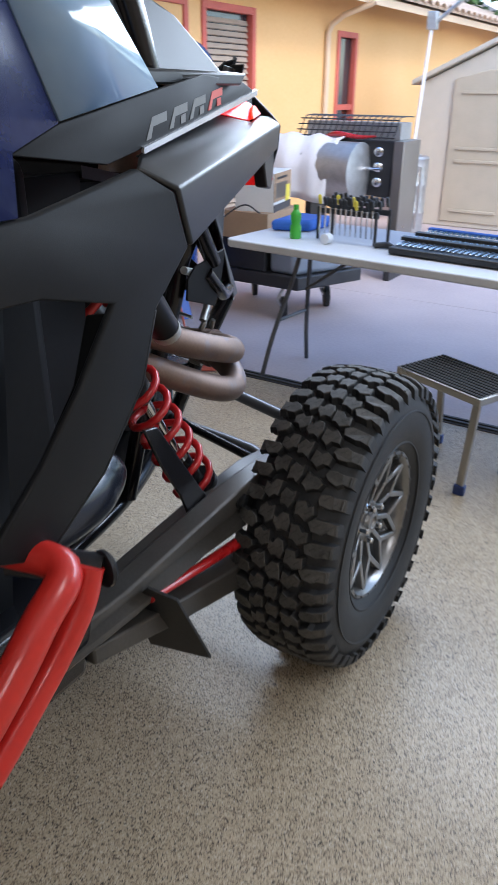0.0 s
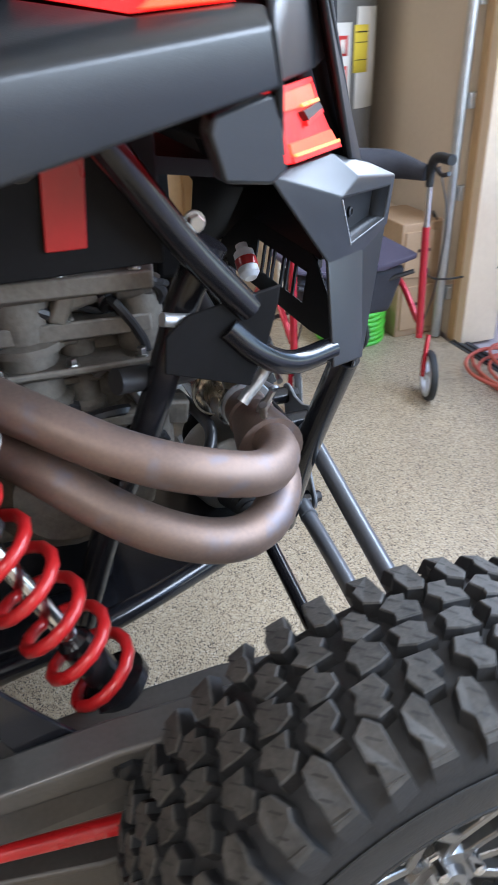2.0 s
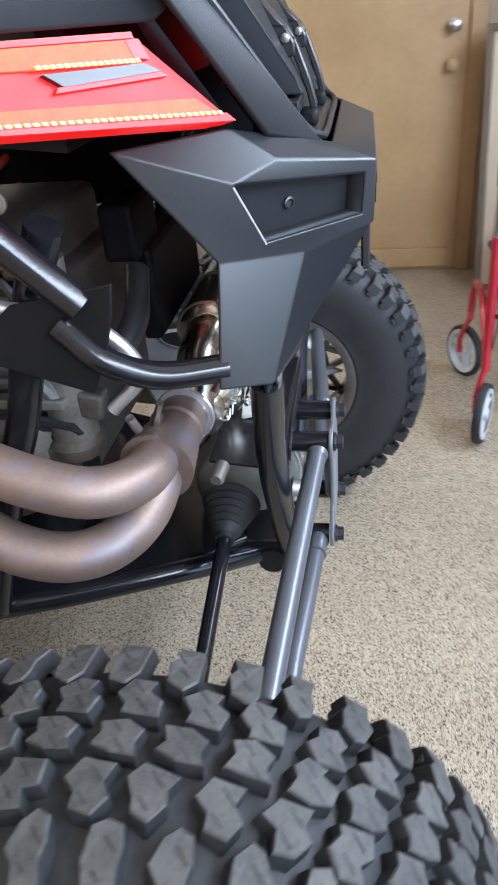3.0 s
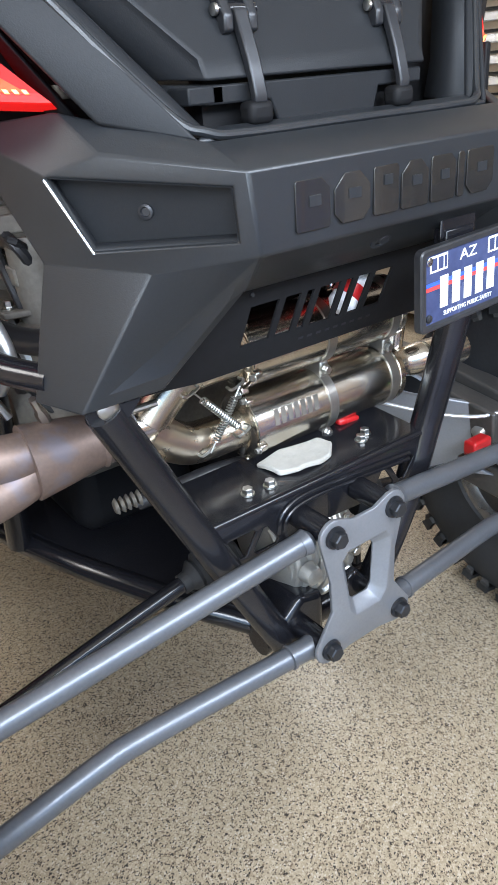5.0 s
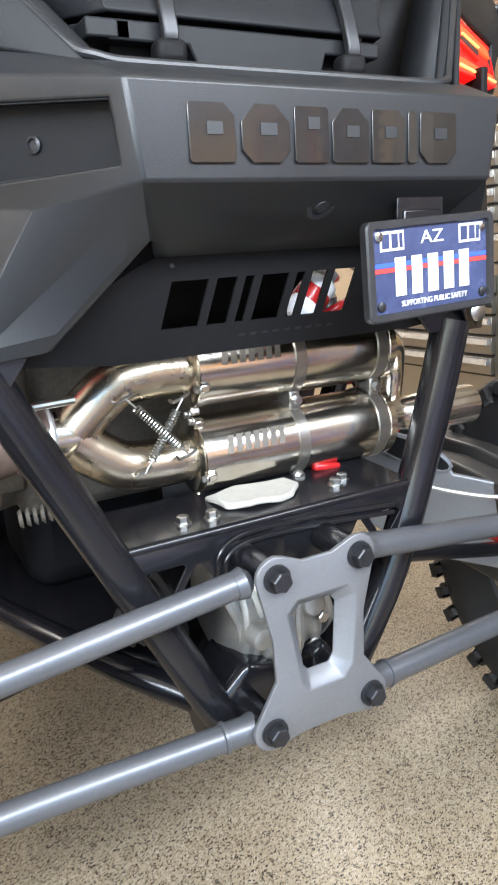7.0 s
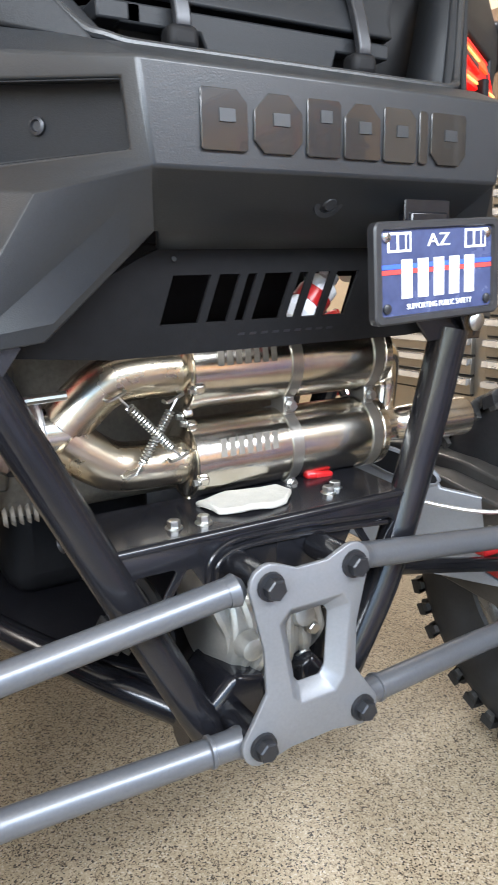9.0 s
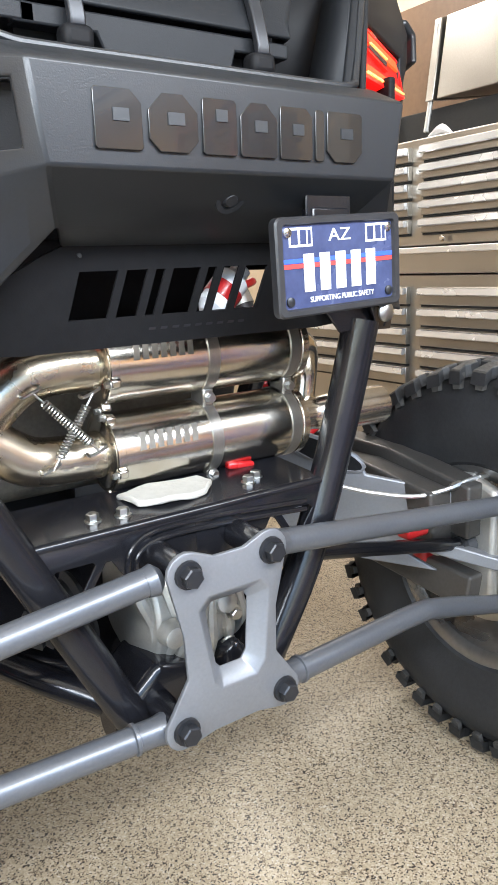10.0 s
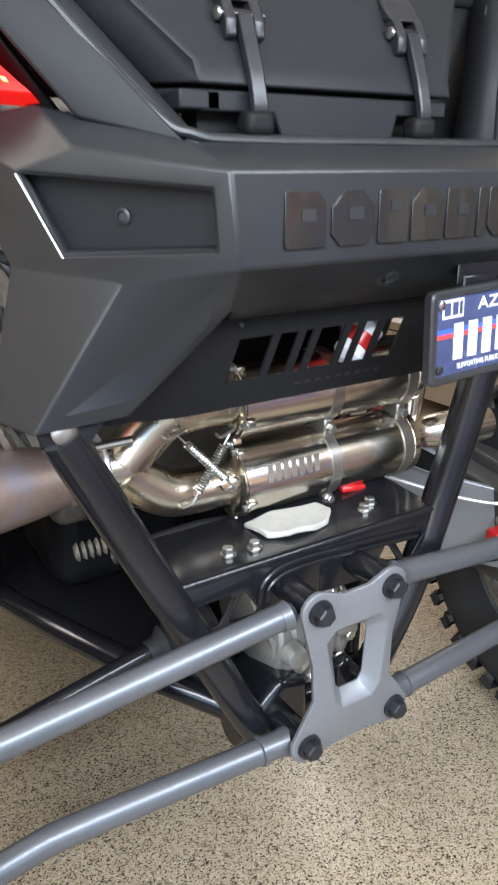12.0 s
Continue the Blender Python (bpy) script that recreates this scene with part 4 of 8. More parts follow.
# surround of the cargo lid: a wide band with a raised lip on each side
for s in (1, -1):
    f = lambda p: on_side(p, s)
    fl = lambda ps: [f(p) for p in ps]
    bm = B()
    edge = (-0.278, -0.110, 1.163) if s > 0 else (-0.252, -0.124, 1.157)
    V = fl([edge, (-0.205, -0.166, 1.141), (-0.420, 0.030, 1.440), (-0.462 if s > 0 else -0.432, 0.045, 1.440), (-0.188, -0.150, 1.146), (-0.405, 0.030, 1.446), (-0.209, -0.156, 1.150), (-0.430, 0.034, 1.450)])
    faces(bm, V, [(0, 1, 2, 3), (6, 4, 5, 7)])
    part("lid_surround", bm, M_PLASTIC2, car, "grey raised surround of the cargo lid", bevel=0.003, solid=0.008)
    bm = B()
    V = fl([(-0.188, -0.150, 1.146), (-0.405, 0.030, 1.446), (-0.385, 0.055, 1.420), (-0.200, -0.085, 1.190), (-0.190, -0.085, 1.150)])
    faces(bm, V, [(0, 1, 2, 3, 4)])
    part("lid_inner_wall", bm, M_PLASTIC2, car, solid=0.006)
    bm = B()
    V = fl([(-0.298, -0.050, 1.174), (edge[0], -0.085, 1.160), (-0.430, 0.070, 1.438), (-0.480, 0.110, 1.430), (-0.345, 0.006, 1.290)])
    faces(bm, V, [(0, 1, 2, 3, 4)])
    part("tail_infill", bm, M_GLOSSBLACK, car, "glossy black panel beside the lamp", solid=0.006)
bm = B()
V = [(-0.209, -0.166, 1.141), (0.209, -0.166, 1.141), (0.190, -0.148, 1.149), (-0.190, -0.148, 1.149), (0.19, -0.085, 1.142), (-0.19, -0.085, 1.142)]
faces(bm, V, [(0, 1, 2, 3), (3, 2, 4, 5)])
part("lid_sill", bm, M_PLASTIC, car, bevel=0.003, solid=0.006)
bm = B()
add_tube(bm, [(-0.428, 0.028, 1.452), (-0.320, -0.064, 1.300), (-0.228, -0.142, 1.172), (-0.196, -0.164, 1.149), (-0.150, -0.169, 1.1445), (0.0, -0.169, 1.1445), (0.150, -0.169, 1.1445), (0.190, -0.164, 1.149), (0.216, -0.142, 1.172), (0.300, -0.064, 1.300), (0.405, 0.028, 1.452)], 0.0048, 10, 6)
part("opening_lip", bm, M_PLASTIC, car)
bm = B()
faces(bm, [(0.11, -0.072, 1.142), (0.197, -0.080, 1.142), (0.42, 0.060, 1.450), (0.22, 0.060, 1.450)], [(0, 1, 2, 3)])
part("well_lining", bm, M_MATTBLACK, car, solid=0.006)
# lower half of the box, with two dark latch pockets
slope = lambda z, y=-0.142: y + 0.5 * (z - 1.190)
bm = B()
add_prism(bm, [(-0.088, -0.140, 1.142), (0.043, -0.140, 1.142), (0.052, -0.140, 1.172), (0.120, -0.140, 1.172), (0.120, -0.140, 1.187), (-0.176, -0.140, 1.187), (-0.176, -0.140, 1.170), (-0.100, -0.140, 1.170)], (0, 0.02, 0))
add_prism(bm, [(-0.176, -0.140, 1.187), (-0.176, -0.140, 1.170), (-0.208, -0.085, 1.176), (-0.208, -0.085, 1.192)], (0.02, 0, 0))
add_box(bm, (-0.182, -0.118, 1.179), (0.030, 0.045, 0.016))
box_low = part("cargo_box_lower", bm, M_PLASTIC2, car, bevel=0.002)
for x0, x1 in ((-0.170, -0.090), (0.040, 0.118)):
    bm = B()
    add_box(bm, ((x0 + x1) / 2, -0.105, 1.158), (x1 - x0, 0.030, 0.030))
    part("latch_pocket", bm, M_MATTBLACK, box_low)
bm = B()
add_box(bm, (-0.030, -0.105, 1.188), (0.27, 0.024, 0.060))
part("lid_gasket", bm, M_MATTBLACK, box_low)
# black box added behind the lid so that the gap beside it stays dark
bm = B()
add_box(bm, (0.0, 0.075, 1.300), (0.76, 0.03, 0.20))
part("dark_backing", bm, M_MATTBLACK, car)
# the lid: rim, chamfered flank, inset panel
bm = B()
Z0, Z1, ZT = 1.191, 1.210, 1.380
V = [(-0.176, slope(Z0), Z0), (0.120, slope(Z0), Z0), (0.120, slope(Z1), Z1), (-0.176, slope(Z1), Z1), (0.215, slope(ZT), ZT), (-0.345, slope(ZT), ZT),
     (-0.206, -0.088, 1.196), (-0.375, 0.030, ZT), (0.140, -0.088, 1.196), (0.250, 0.030, ZT)]
faces(bm, V, [(0, 1, 2, 3), (3, 2, 4, 5), (6, 0, 3, 5, 7), (1, 8, 9, 4, 2)])
lid = part("cargo_lid", bm, M_PLASTIC2, car, "dark grey cargo box lid with rubber latches", bevel=0.004, solid=0.008)
bm = B()
q = lambda x, z, o=0.002: (x, slope(z) - o, z)
faces(bm, [q(-0.150, 1.222), q(0.050, 1.222), q(0.050, 1.216), q(-0.150, 1.216)], [(0, 1, 2, 3)])
faces(bm, [q(-0.112, 1.226, 0.001), q(0.046, 1.226, 0.001), q(0.060, 1.37, 0.001), q(-0.130, 1.37, 0.001)], [(0, 1, 2, 3)])
part("lid_inset", bm, M_MATTBLACK, lid, "darker inset panel", solid=0.003)
for x in (-0.124, 0.076):
    # hood over the hinge, two ears, pin, strap and rubber foot
    bm = B()
    g = lambda z, o: (slope(z) - o, z)
    for dx, wd in ((-0.020, 0.011), (0.009, 0.011)):
        prof = [g(1.228, 0.001), g(1.231, 0.012), g(1.245, 0.019), g(1.262, 0.018), g(1.276, 0.009), g(1.282, 0.001)]
        add_prism(bm, [(x + dx, y, z) for y, z in prof], (wd, 0, 0))
    prof = [g(1.262, 0.001), g(1.262, 0.017), g(1.276, 0.011), g(1.290, 0.006), g(1.296, 0.001)]
    add_prism(bm, [(x - 0.022, y, z) for y, z in prof], (0.044, 0, 0))
    lt = part("latch", bm, M_BLACKBOLT, lid, "black latch with a rubber foot", bevel=0.0025)
    bm = B()
    add_cyl(bm, (x - 0.023, slope(1.250) - 0.011, 1.250), (x + 0.023, slope(1.250) - 0.011, 1.250), 0.0055, 14)
    part("latch_pin", bm, M_BLACKSTEEL, lt)
    bm = B()
    add_lathe(bm, [(0, 0.0058), (0.003, 0.0055), (0.004, 0.003)], (x - 0.0225, slope(1.250) - 0.011, 1.250), (-1, 0, 0), 12)
    part("pin_head", bm, M_ZINC, lt, "bright pin head")
    bm = B()
    prof = [(-0.121, 1.252), (-0.133, 1.250), (-0.150, 1.205), (-0.158, 1.176), (-0.157, 1.168), (-0.150, 1.168), (-0.146, 1.186), (-0.136, 1.215)]
    add_prism(bm, [(x - 0.0075, y, z) for y, z in prof], (0.015, 0, 0))
    part("latch_strap", bm, M_BLACKBOLT, lt, bevel=0.002)
    bm = B()
    add_box(bm, (x, -0.147, 1.160), (0.030, 0.024, 0.022))
    part("latch_foot", bm, M_MATTBLACK, lt, bevel=0.007)

# skid plate with cut-outs
def skid_point(x, v):
    """v from 0 at the top edge to 1 at the bottom edge."""
    return Vector((x, -0.128 + 0.030 * v, 0.990 - 0.110 * v))


bm = B()
slots = []
xs = -0.148
for wd in (0.042, 0.024, 0.011, 0.034, 0.011, 0.020, 0.030):
    slots.append((xs, xs + wd))
    xs += wd + 0.0095
cuts = sorted({-0.305, -0.25, -0.19, -0.158, 0.115, 0.19, 0.25, 0.285, *[s for ab in slots for s in ab]})
top_at = lambda x: 0.0 if abs(x) < 0.165 else (abs(x) - 0.165) / 0.14 * 0.80
bot_at = lambda x: 1.0 if abs(x) < 0.19 else 1.0 - (abs(x) - 0.19) / 0.115 * 0.10
lean = 0.026
for x0, x1 in zip(cuts, cuts[1:]):
    xa, xb = x0, x1
    hole = any(abs(x0 - a) < 1e-6 and abs(x1 - b) < 1e-6 for a, b in slots)
    def q(v0a, v1a, v0b, v1b):
        sh = lambda v: lean * (1 - v)
        add_prism(bm, [skid_point(xa + sh(v0a), v0a), skid_point(xb + sh(v0b), v0b), skid_point(xb + sh(v1b), v1b), skid_point(xa + sh(v1a), v1a)], (0, 0.003, 0.001))
    if hole:
        q(0.0, 0.28, 0.0, 0.28)
        q(0.72, 1.0, 0.72, 1.0)
    elif abs(xa) < 0.165 and abs(xb) < 0.165:
        for v0, v1 in ((0.0, 0.28), (0.28, 0.72), (0.72, 1.0)):
            q(v0, v1, v0, v1)
    else:
        q(top_at(xa), bot_at(xa), top_at(xb), bot_at(xb))
bmesh.ops.remove_doubles(bm, verts=bm.verts, dist=1e-5)
skid = part("skid_plate", bm, M_MATTBLACK, car, "flat black skid plate with cut-out shapes", smooth=0)
bm = B()
add_lathe(bm, [(0, 0.003), (0.001, 0.0025)], skid_point(-0.13, 0.14) + Vector((0, -0.001, 0)), (0, -1, 0.3), 10)
part("skid_hole", bm, M_LINER, skid)
for k in range(9):
    bm = B()
    a = skid_point(-0.05 + 0.0145 * k, 0.86)
    add_prism(bm, [a + Vector((0, -0.0008, 0)), a + Vector((0.008, -0.0008, 0)), a + Vector((0.012, -0.0008, 0.010)), a + Vector((0.004, -0.0008, 0.010))], (0, 0.0005, 0))
    part("etched_mark", bm, M_GLOSSBLACK, skid, smooth=0)

# number plate on its bracket; its characters are plain bars
PLATE_AT = Matrix.Translation((0.119, -0.2215, 0.9575)) @ Matrix.Rotation(radians(-2.5), 4, "Y")
plate = part("number_plate", (lambda bm: (add_box(bm, (0, 0, 0), (0.156, 0.002, 0.086)), bm)[1])(B()), M_PLATE, car, "navy number plate in a black frame", bevel=0.0006, matrix=PLATE_AT)
def rounded(w, h, r, n=5):
    return [(sx * (w / 2 - r) + r * math.cos(a), sz * (h / 2 - r) + r * math.sin(a)) for sx, sz, a0 in ((1, 1, 0), (-1, 1, 90), (-1, -1, 180), (1, -1, 270)) for a in [radians(a0 + 90 * k / (n - 1)) for k in range(n)]]
bm = B()
rims = [[bm.verts.new((x, y, z)) for x, z in rounded(w, h, r)] for w, h, r, y in ((0.171, 0.099, 0.008, 0.006), (0.171, 0.099, 0.008, -0.003), (0.167, 0.095, 0.006, -0.005), (0.155, 0.085, 0.005, -0.005), (0.152, 0.082, 0.004, -0.001))]
for a, b in zip(rims, rims[1:]):
    for k in range(len(a)):
        bm.faces.new((a[k], a[(k + 1) % len(a)], b[(k + 1) % len(a)], b[k]))
part("plate_frame", bm, M_BLACKGLOSS, plate)
bm = B()
add_box(bm, (0, 0.0055, 0), (0.160, 0.008, 0.090))
part("plate_back", bm, M_BLACKSTEEL, plate, bevel=0.002)
def plate_bar(x, z, wd, h, material, label="", y=-0.0014):
    bm = B()
    add_box(bm, (x, y, z), (wd, 0.0008, h))
    part("plate_bar", bm, material, plate, label, smooth=0)
plate_bar(0, 0.0065, 0.151, 0.0045, M_BLUEPRINT, "blue stripe")
plate_bar(0, 0.0015, 0.151, 0.0045, M_REDPRINT, "red stripe")
for k in range(5):
    plate_bar(-0.043 + 0.0215 * k, -0.006, 0.0135, 0.038, M_WHITE, y=-0.0018)
for x in (-0.052, 0.052):
    plate_bar(x, 0.0295, 0.030, 0.019, M_WHITE)
    for dx, wd in ((-0.0085, 0.009), (0.003, 0.008), (0.011, 0.004)):
        plate_bar(x + dx, 0.0295, wd, 0.014, M_PLATE, y=-0.0018)
def lettering(text, size, at, material, parent, rot=(90, 0, 0), wide=1.0):
    """Built-in letters as a flat mesh."""
    cu = bpy.data.curves.new("lettering", "FONT")
    cu.body, cu.size, cu.align_x, cu.align_y, cu.extrude = text, size, "CENTER", "CENTER", 0.0004
    tmp = bpy.data.objects.new("lettering", cu)
    me = bpy.data.meshes.new_from_object(tmp)
    bpy.data.objects.remove(tmp)
    me.materials.clear()
    me.materials.append(material)
    ob = new("lettering", me)
    ob.parent = parent
    ob.matrix_local = Matrix.LocRotScale(at, Euler([radians(a) for a in rot]), (wide, 1, 1))
    return ob
lettering("AZ", 0.018, (0, -0.0016, 0.0295), M_WHITE, plate, wide=1.3)
lettering("SUPPORTING PUBLIC SAFETY", 0.0080, (0.002, -0.0016, -0.0335), M_WHITE, plate, wide=0.86)
for x in (-0.069, 0.069):
    for z in (0.0345, -0.0335):
        bm = B()
        add_lathe(bm, [(0, 0.005), (0.002, 0.005), (0.003, 0.003)], (x, -0.001, z), (0, -1, 0), 12)
        part("plate_screw", bm, M_CHROME if z > 0 else M_BLACKBOLT, plate)
bm = B()
add_box(bm, (0.118, -0.205, 1.025), (0.062, 0.004, 0.040))
add_box(bm, (0.118, -0.20, 0.985), (0.05, 0.02, 0.06))
part("plate_bracket", bm, M_BLACKSTEEL, car, bevel=0.002)
bm = B()
add_prism(bm, [(0.17, -0.118, 0.92), (0.30, -0.110, 0.92), (0.315, -0.11, 0.90), (0.30, -0.108, 0.872), (0.22, -0.108, 0.870)], (0, 0.004, 0))
part("plate_bracket", bm, M_BLACKSTEEL, car, bevel=0.002)

# rear frame tubes
def tube_part(name, pts, r, material=None, label="", n=6, seg=14):
    bm = B()
    add_tube(bm, pts, r, seg, n)
    return part(name, bm, material or M_BLACKSTEEL, car, label)


for s in (-1, 1):
    tube_part("frame_tube", [(0.264, -0.100, 0.885), (0.243, -0.090, 0.775), (0.218, -0.080, 0.668), (0.172, -0.080, 0.55), (0.095, -0.080, 0.42)] if s > 0 else [(-0.318, -0.097, 0.885), (-0.214, -0.083, 0.668), (-0.095, -0.090, 0.42)], 0.0225 if s < 0 else 0.0245, seg=24, n=4)
    tube_part("frame_tube", [(0.375 * s, 0.125, 1.10), (0.362 * s, 0.160, 1.03), (0.360 * s, 0.186, 0.955), (0.348 * s, 0.225, 0.845), (0.335 * s, 0.29, 0.70), (0.33 * s, 0.37, 0.48)], 0.022)
    tube_part("frame_tube", [(0.46 * s, 0.26, 1.24), (0.425 * s, 0.175, 1.12), (0.405 * s, 0.09, 1.02)], 0.019)
    tube_part("bumper_tube", [(0.405 * s, 0.12, 1.00), (0.405 * s, 0.075, 0.955), (0.385 * s, 0.02, 0.925), (0.35 * s, -0.055, 0.918)], 0.017)
    bm = B()
    add_prism(bm, [(0.405 * s, 0.048, 1.046), (0.405 * s, 0.053, 1.015), (0.405 * s, 0.066, 0.970), (0.405 * s, 0.092, 0.914), (0.405 * s, 0.205, 0.952), (0.405 * s, 0.200, 1.000), (0.405 * s, 0.170, 1.024), (0.405 * s, 0.105, 1.036)], (0.006 * s, 0, 0))
    part("gusset_plate", bm, M_MATTBLACK, car, bevel=0.002)
    bm = B()
    add_bolt(bm, (0.41 * s, 0.155, 1.135), (s, 0, 0), 0.010, 0.014)
    part("frame_bolt", bm, M_ZINC, car)
    tube_part("lower_frame_tube", [(0.10 * s, -0.03, 0.42), (0.20 * s, 0.10, 0.455), (0.33 * s, 0.42, 0.47), (0.40 * s, 0.95, 0.45)], 0.02)
tube_part("cross_tube", [(-0.46, 0.34, 1.22), (0.46, 0.34, 1.22)], 0.019)
tube_part("lower_cross_tube", [(-0.12, -0.055, 0.415), (0.12, -0.055, 0.415)], 0.026)

# pressed crossmember with windows
bm = B()
add_prism(bm, [(-0.205, -0.088, 0.672), (0.205, -0.088, 0.672), (0.200, 0.020, 0.682), (-0.200, 0.020, 0.682)], (0, 0, 0.005))
cross = part("crossmember", bm, M_BLACKSTEEL, car, "black pressed-steel crossmember", bevel=0.0015)
for s in (-1, 1):
    # front web with two three-cornered windows, arched over the rod end
    bm = B()
    loops = [[(0.206, 0.672), (0.206, 0.606), (0.190, 0.594), (0.100, 0.588), (0.070, 0.600), (0.0, 0.604), (0.0, 0.672)],
             [(0.176, 0.644), (0.182, 0.638), (0.160, 0.608), (0.150, 0.608), (0.130, 0.640), (0.134, 0.644)],
             [(0.118, 0.640), (0.111, 0.640), (0.094, 0.612), (0.098, 0.606), (0.134, 0.606), (0.137, 0.611)]]
    edges = []
    for loop in loops:
        vs = [bm.verts.new((x * s, -0.090, z)) for x, z in loop]
        edges += [bm.edges.new((p, q)) for p, q in zip(vs, vs[1:] + vs[:1])]
    bmesh.ops.triangle_fill(bm, edges=edges, use_beauty=True)
    part("front_web", bm, M_BLACKSTEEL, cross, solid=0.005, bevel=0.001, smooth=20)
for k in range(2):
    d = 0.011 * k
    bm = B()
    add_tube(bm, [(0.17, -0.0925, 0.650 - d), (0.06, -0.0945, 0.660 - d), (-0.02, -0.0945, 0.664 - d), (-0.065 + d * 0.4, -0.0945, 0.661 - d), (-0.088 + d * 0.8, -0.0945, 0.646 - d * 0.7), (-0.094 + d, -0.0925, 0.620)], 0.0034, 10, 6)
    part("pressed_rib", bm, M_BLACKSTEEL, cross)
bm = B()
add_tube(bm, [(-0.204, -0.0875, 0.6725), (0.204, -0.0875, 0.6725)], 0.0062, 12, 1)
part("rolled_edge", bm, M_BLACKSTEEL, cross)
for x, y in ((-0.116, -0.058), (-0.080, -0.062), (0.106, -0.052), (0.126, -0.040)):
    bm = B()
    add_bolt(bm, (x, y, 0.6785), (0, 0, 1), 0.0078, 0.011)
    part("flange_bolt", bm, M_ZINC, cross)

# four-bolt radius-rod plate
BOLTS = [(-0.056, 0.634), (0.056, 0.634), (0.070, 0.445), (-0.070, 0.445)]
def plate_outline(grow=0.0):
    out = []
    for (bx, bz), a0, a1 in zip(BOLTS, (205, 110, 20, -80), (65, -25, -110, -205)):
        for k in range(7):
            a = radians(a0 + (a1 - a0) * k / 6)
            out.append((bx + (0.025 + grow) * math.cos(a), bz + (0.025 + grow) * math.sin(a)))
        if bx > 0 and bz > 0.5:
            out += [(0.062, 0.560), (0.061, 0.500)]
        if bx > 0 and bz < 0.5:
            out += [(0.030, 0.428), (-0.030, 0.428)]
        if bx < 0 and bz < 0.5:
            out += [(-0.062, 0.505), (-0.064, 0.560)]
        if bx < 0 and bz > 0.5:
            out += [(-0.02, 0.646), (0.02, 0.646)]
    return out
HOLE = [(-0.030, 0.576), (-0.021, 0.587), (0.024, 0.587), (0.031, 0.577), (0.026, 0.509), (0.018, 0.498), (-0.013, 0.498), (-0.020, 0.506)]
bm = B()
outer = [bm.verts.new((x, -0.163, z)) for x, z in plate_outline()]
inner = [bm.verts.new((x, -0.150, z)) for x, z in HOLE]
mid = [bm.verts.new((x * 1.60 + 0.001, -0.1665, 0.545 + (z - 0.545) * 1.36)) for x, z in HOLE]
def edge_loop(vs):
    return [bm.edges.new((a, b)) for a, b in zip(vs, vs[1:] + vs[:1])]
eo, em = edge_loop(outer), edge_loop(mid)
for a, b, c, d in zip(mid, mid[1:] + mid[:1], inner[1:] + inner[:1], inner):
    bm.faces.new((a, b, c, d))
bmesh.ops.triangle_fill(bm, edges=eo + em, use_beauty=True)
drop = [f for f in bm.faces if all(v in mid for v in f.verts) and len(f.verts) == 3]
bmesh.ops.delete(bm, geom=drop, context="FACES_ONLY")
rod_plate = part("radius_rod_plate", bm, M_GREYSTEEL, car, "silver-grey four-bolt plate with a keyhole window", solid=0.007, bevel=0.003, smooth=40, offset=0)
for x, z in BOLTS:
    bm = B()
    add_bolt(bm, (x, -0.168, z), (0, -1, 0), 0.0125, 0.016)
    part("plate_bolt", bm, M_BLACKBOLT, rod_plate, "black flanged bolt")
    bm = B()
    add_cyl(bm, (x, -0.157, z), (x, -0.095, z), 0.018, 18)
    part("bush", bm, M_BLACKSTEEL, rod_plate)
bm = B()
add_prism(bm, [(-0.118, -0.100, 0.450), (-0.065, -0.100, 0.497), (-0.02, -0.100, 0.485), (-0.02, -0.100, 0.405), (-0.10, -0.100, 0.392)], (0, 0.10, 0))
part("lower_bracket", bm, M_BLACKSTEEL, car, bevel=0.012)
bm = B()
add_prism(bm, [(0.095, -0.10, 0.43), (0.05, -0.10, 0.49), (0.03, -0.10, 0.48), (0.03, -0.10, 0.41), (0.09, -0.10, 0.395)], (0, 0.10, 0))
part("lower_bracket", bm, M_BLACKSTEEL, car, bevel=0.008)

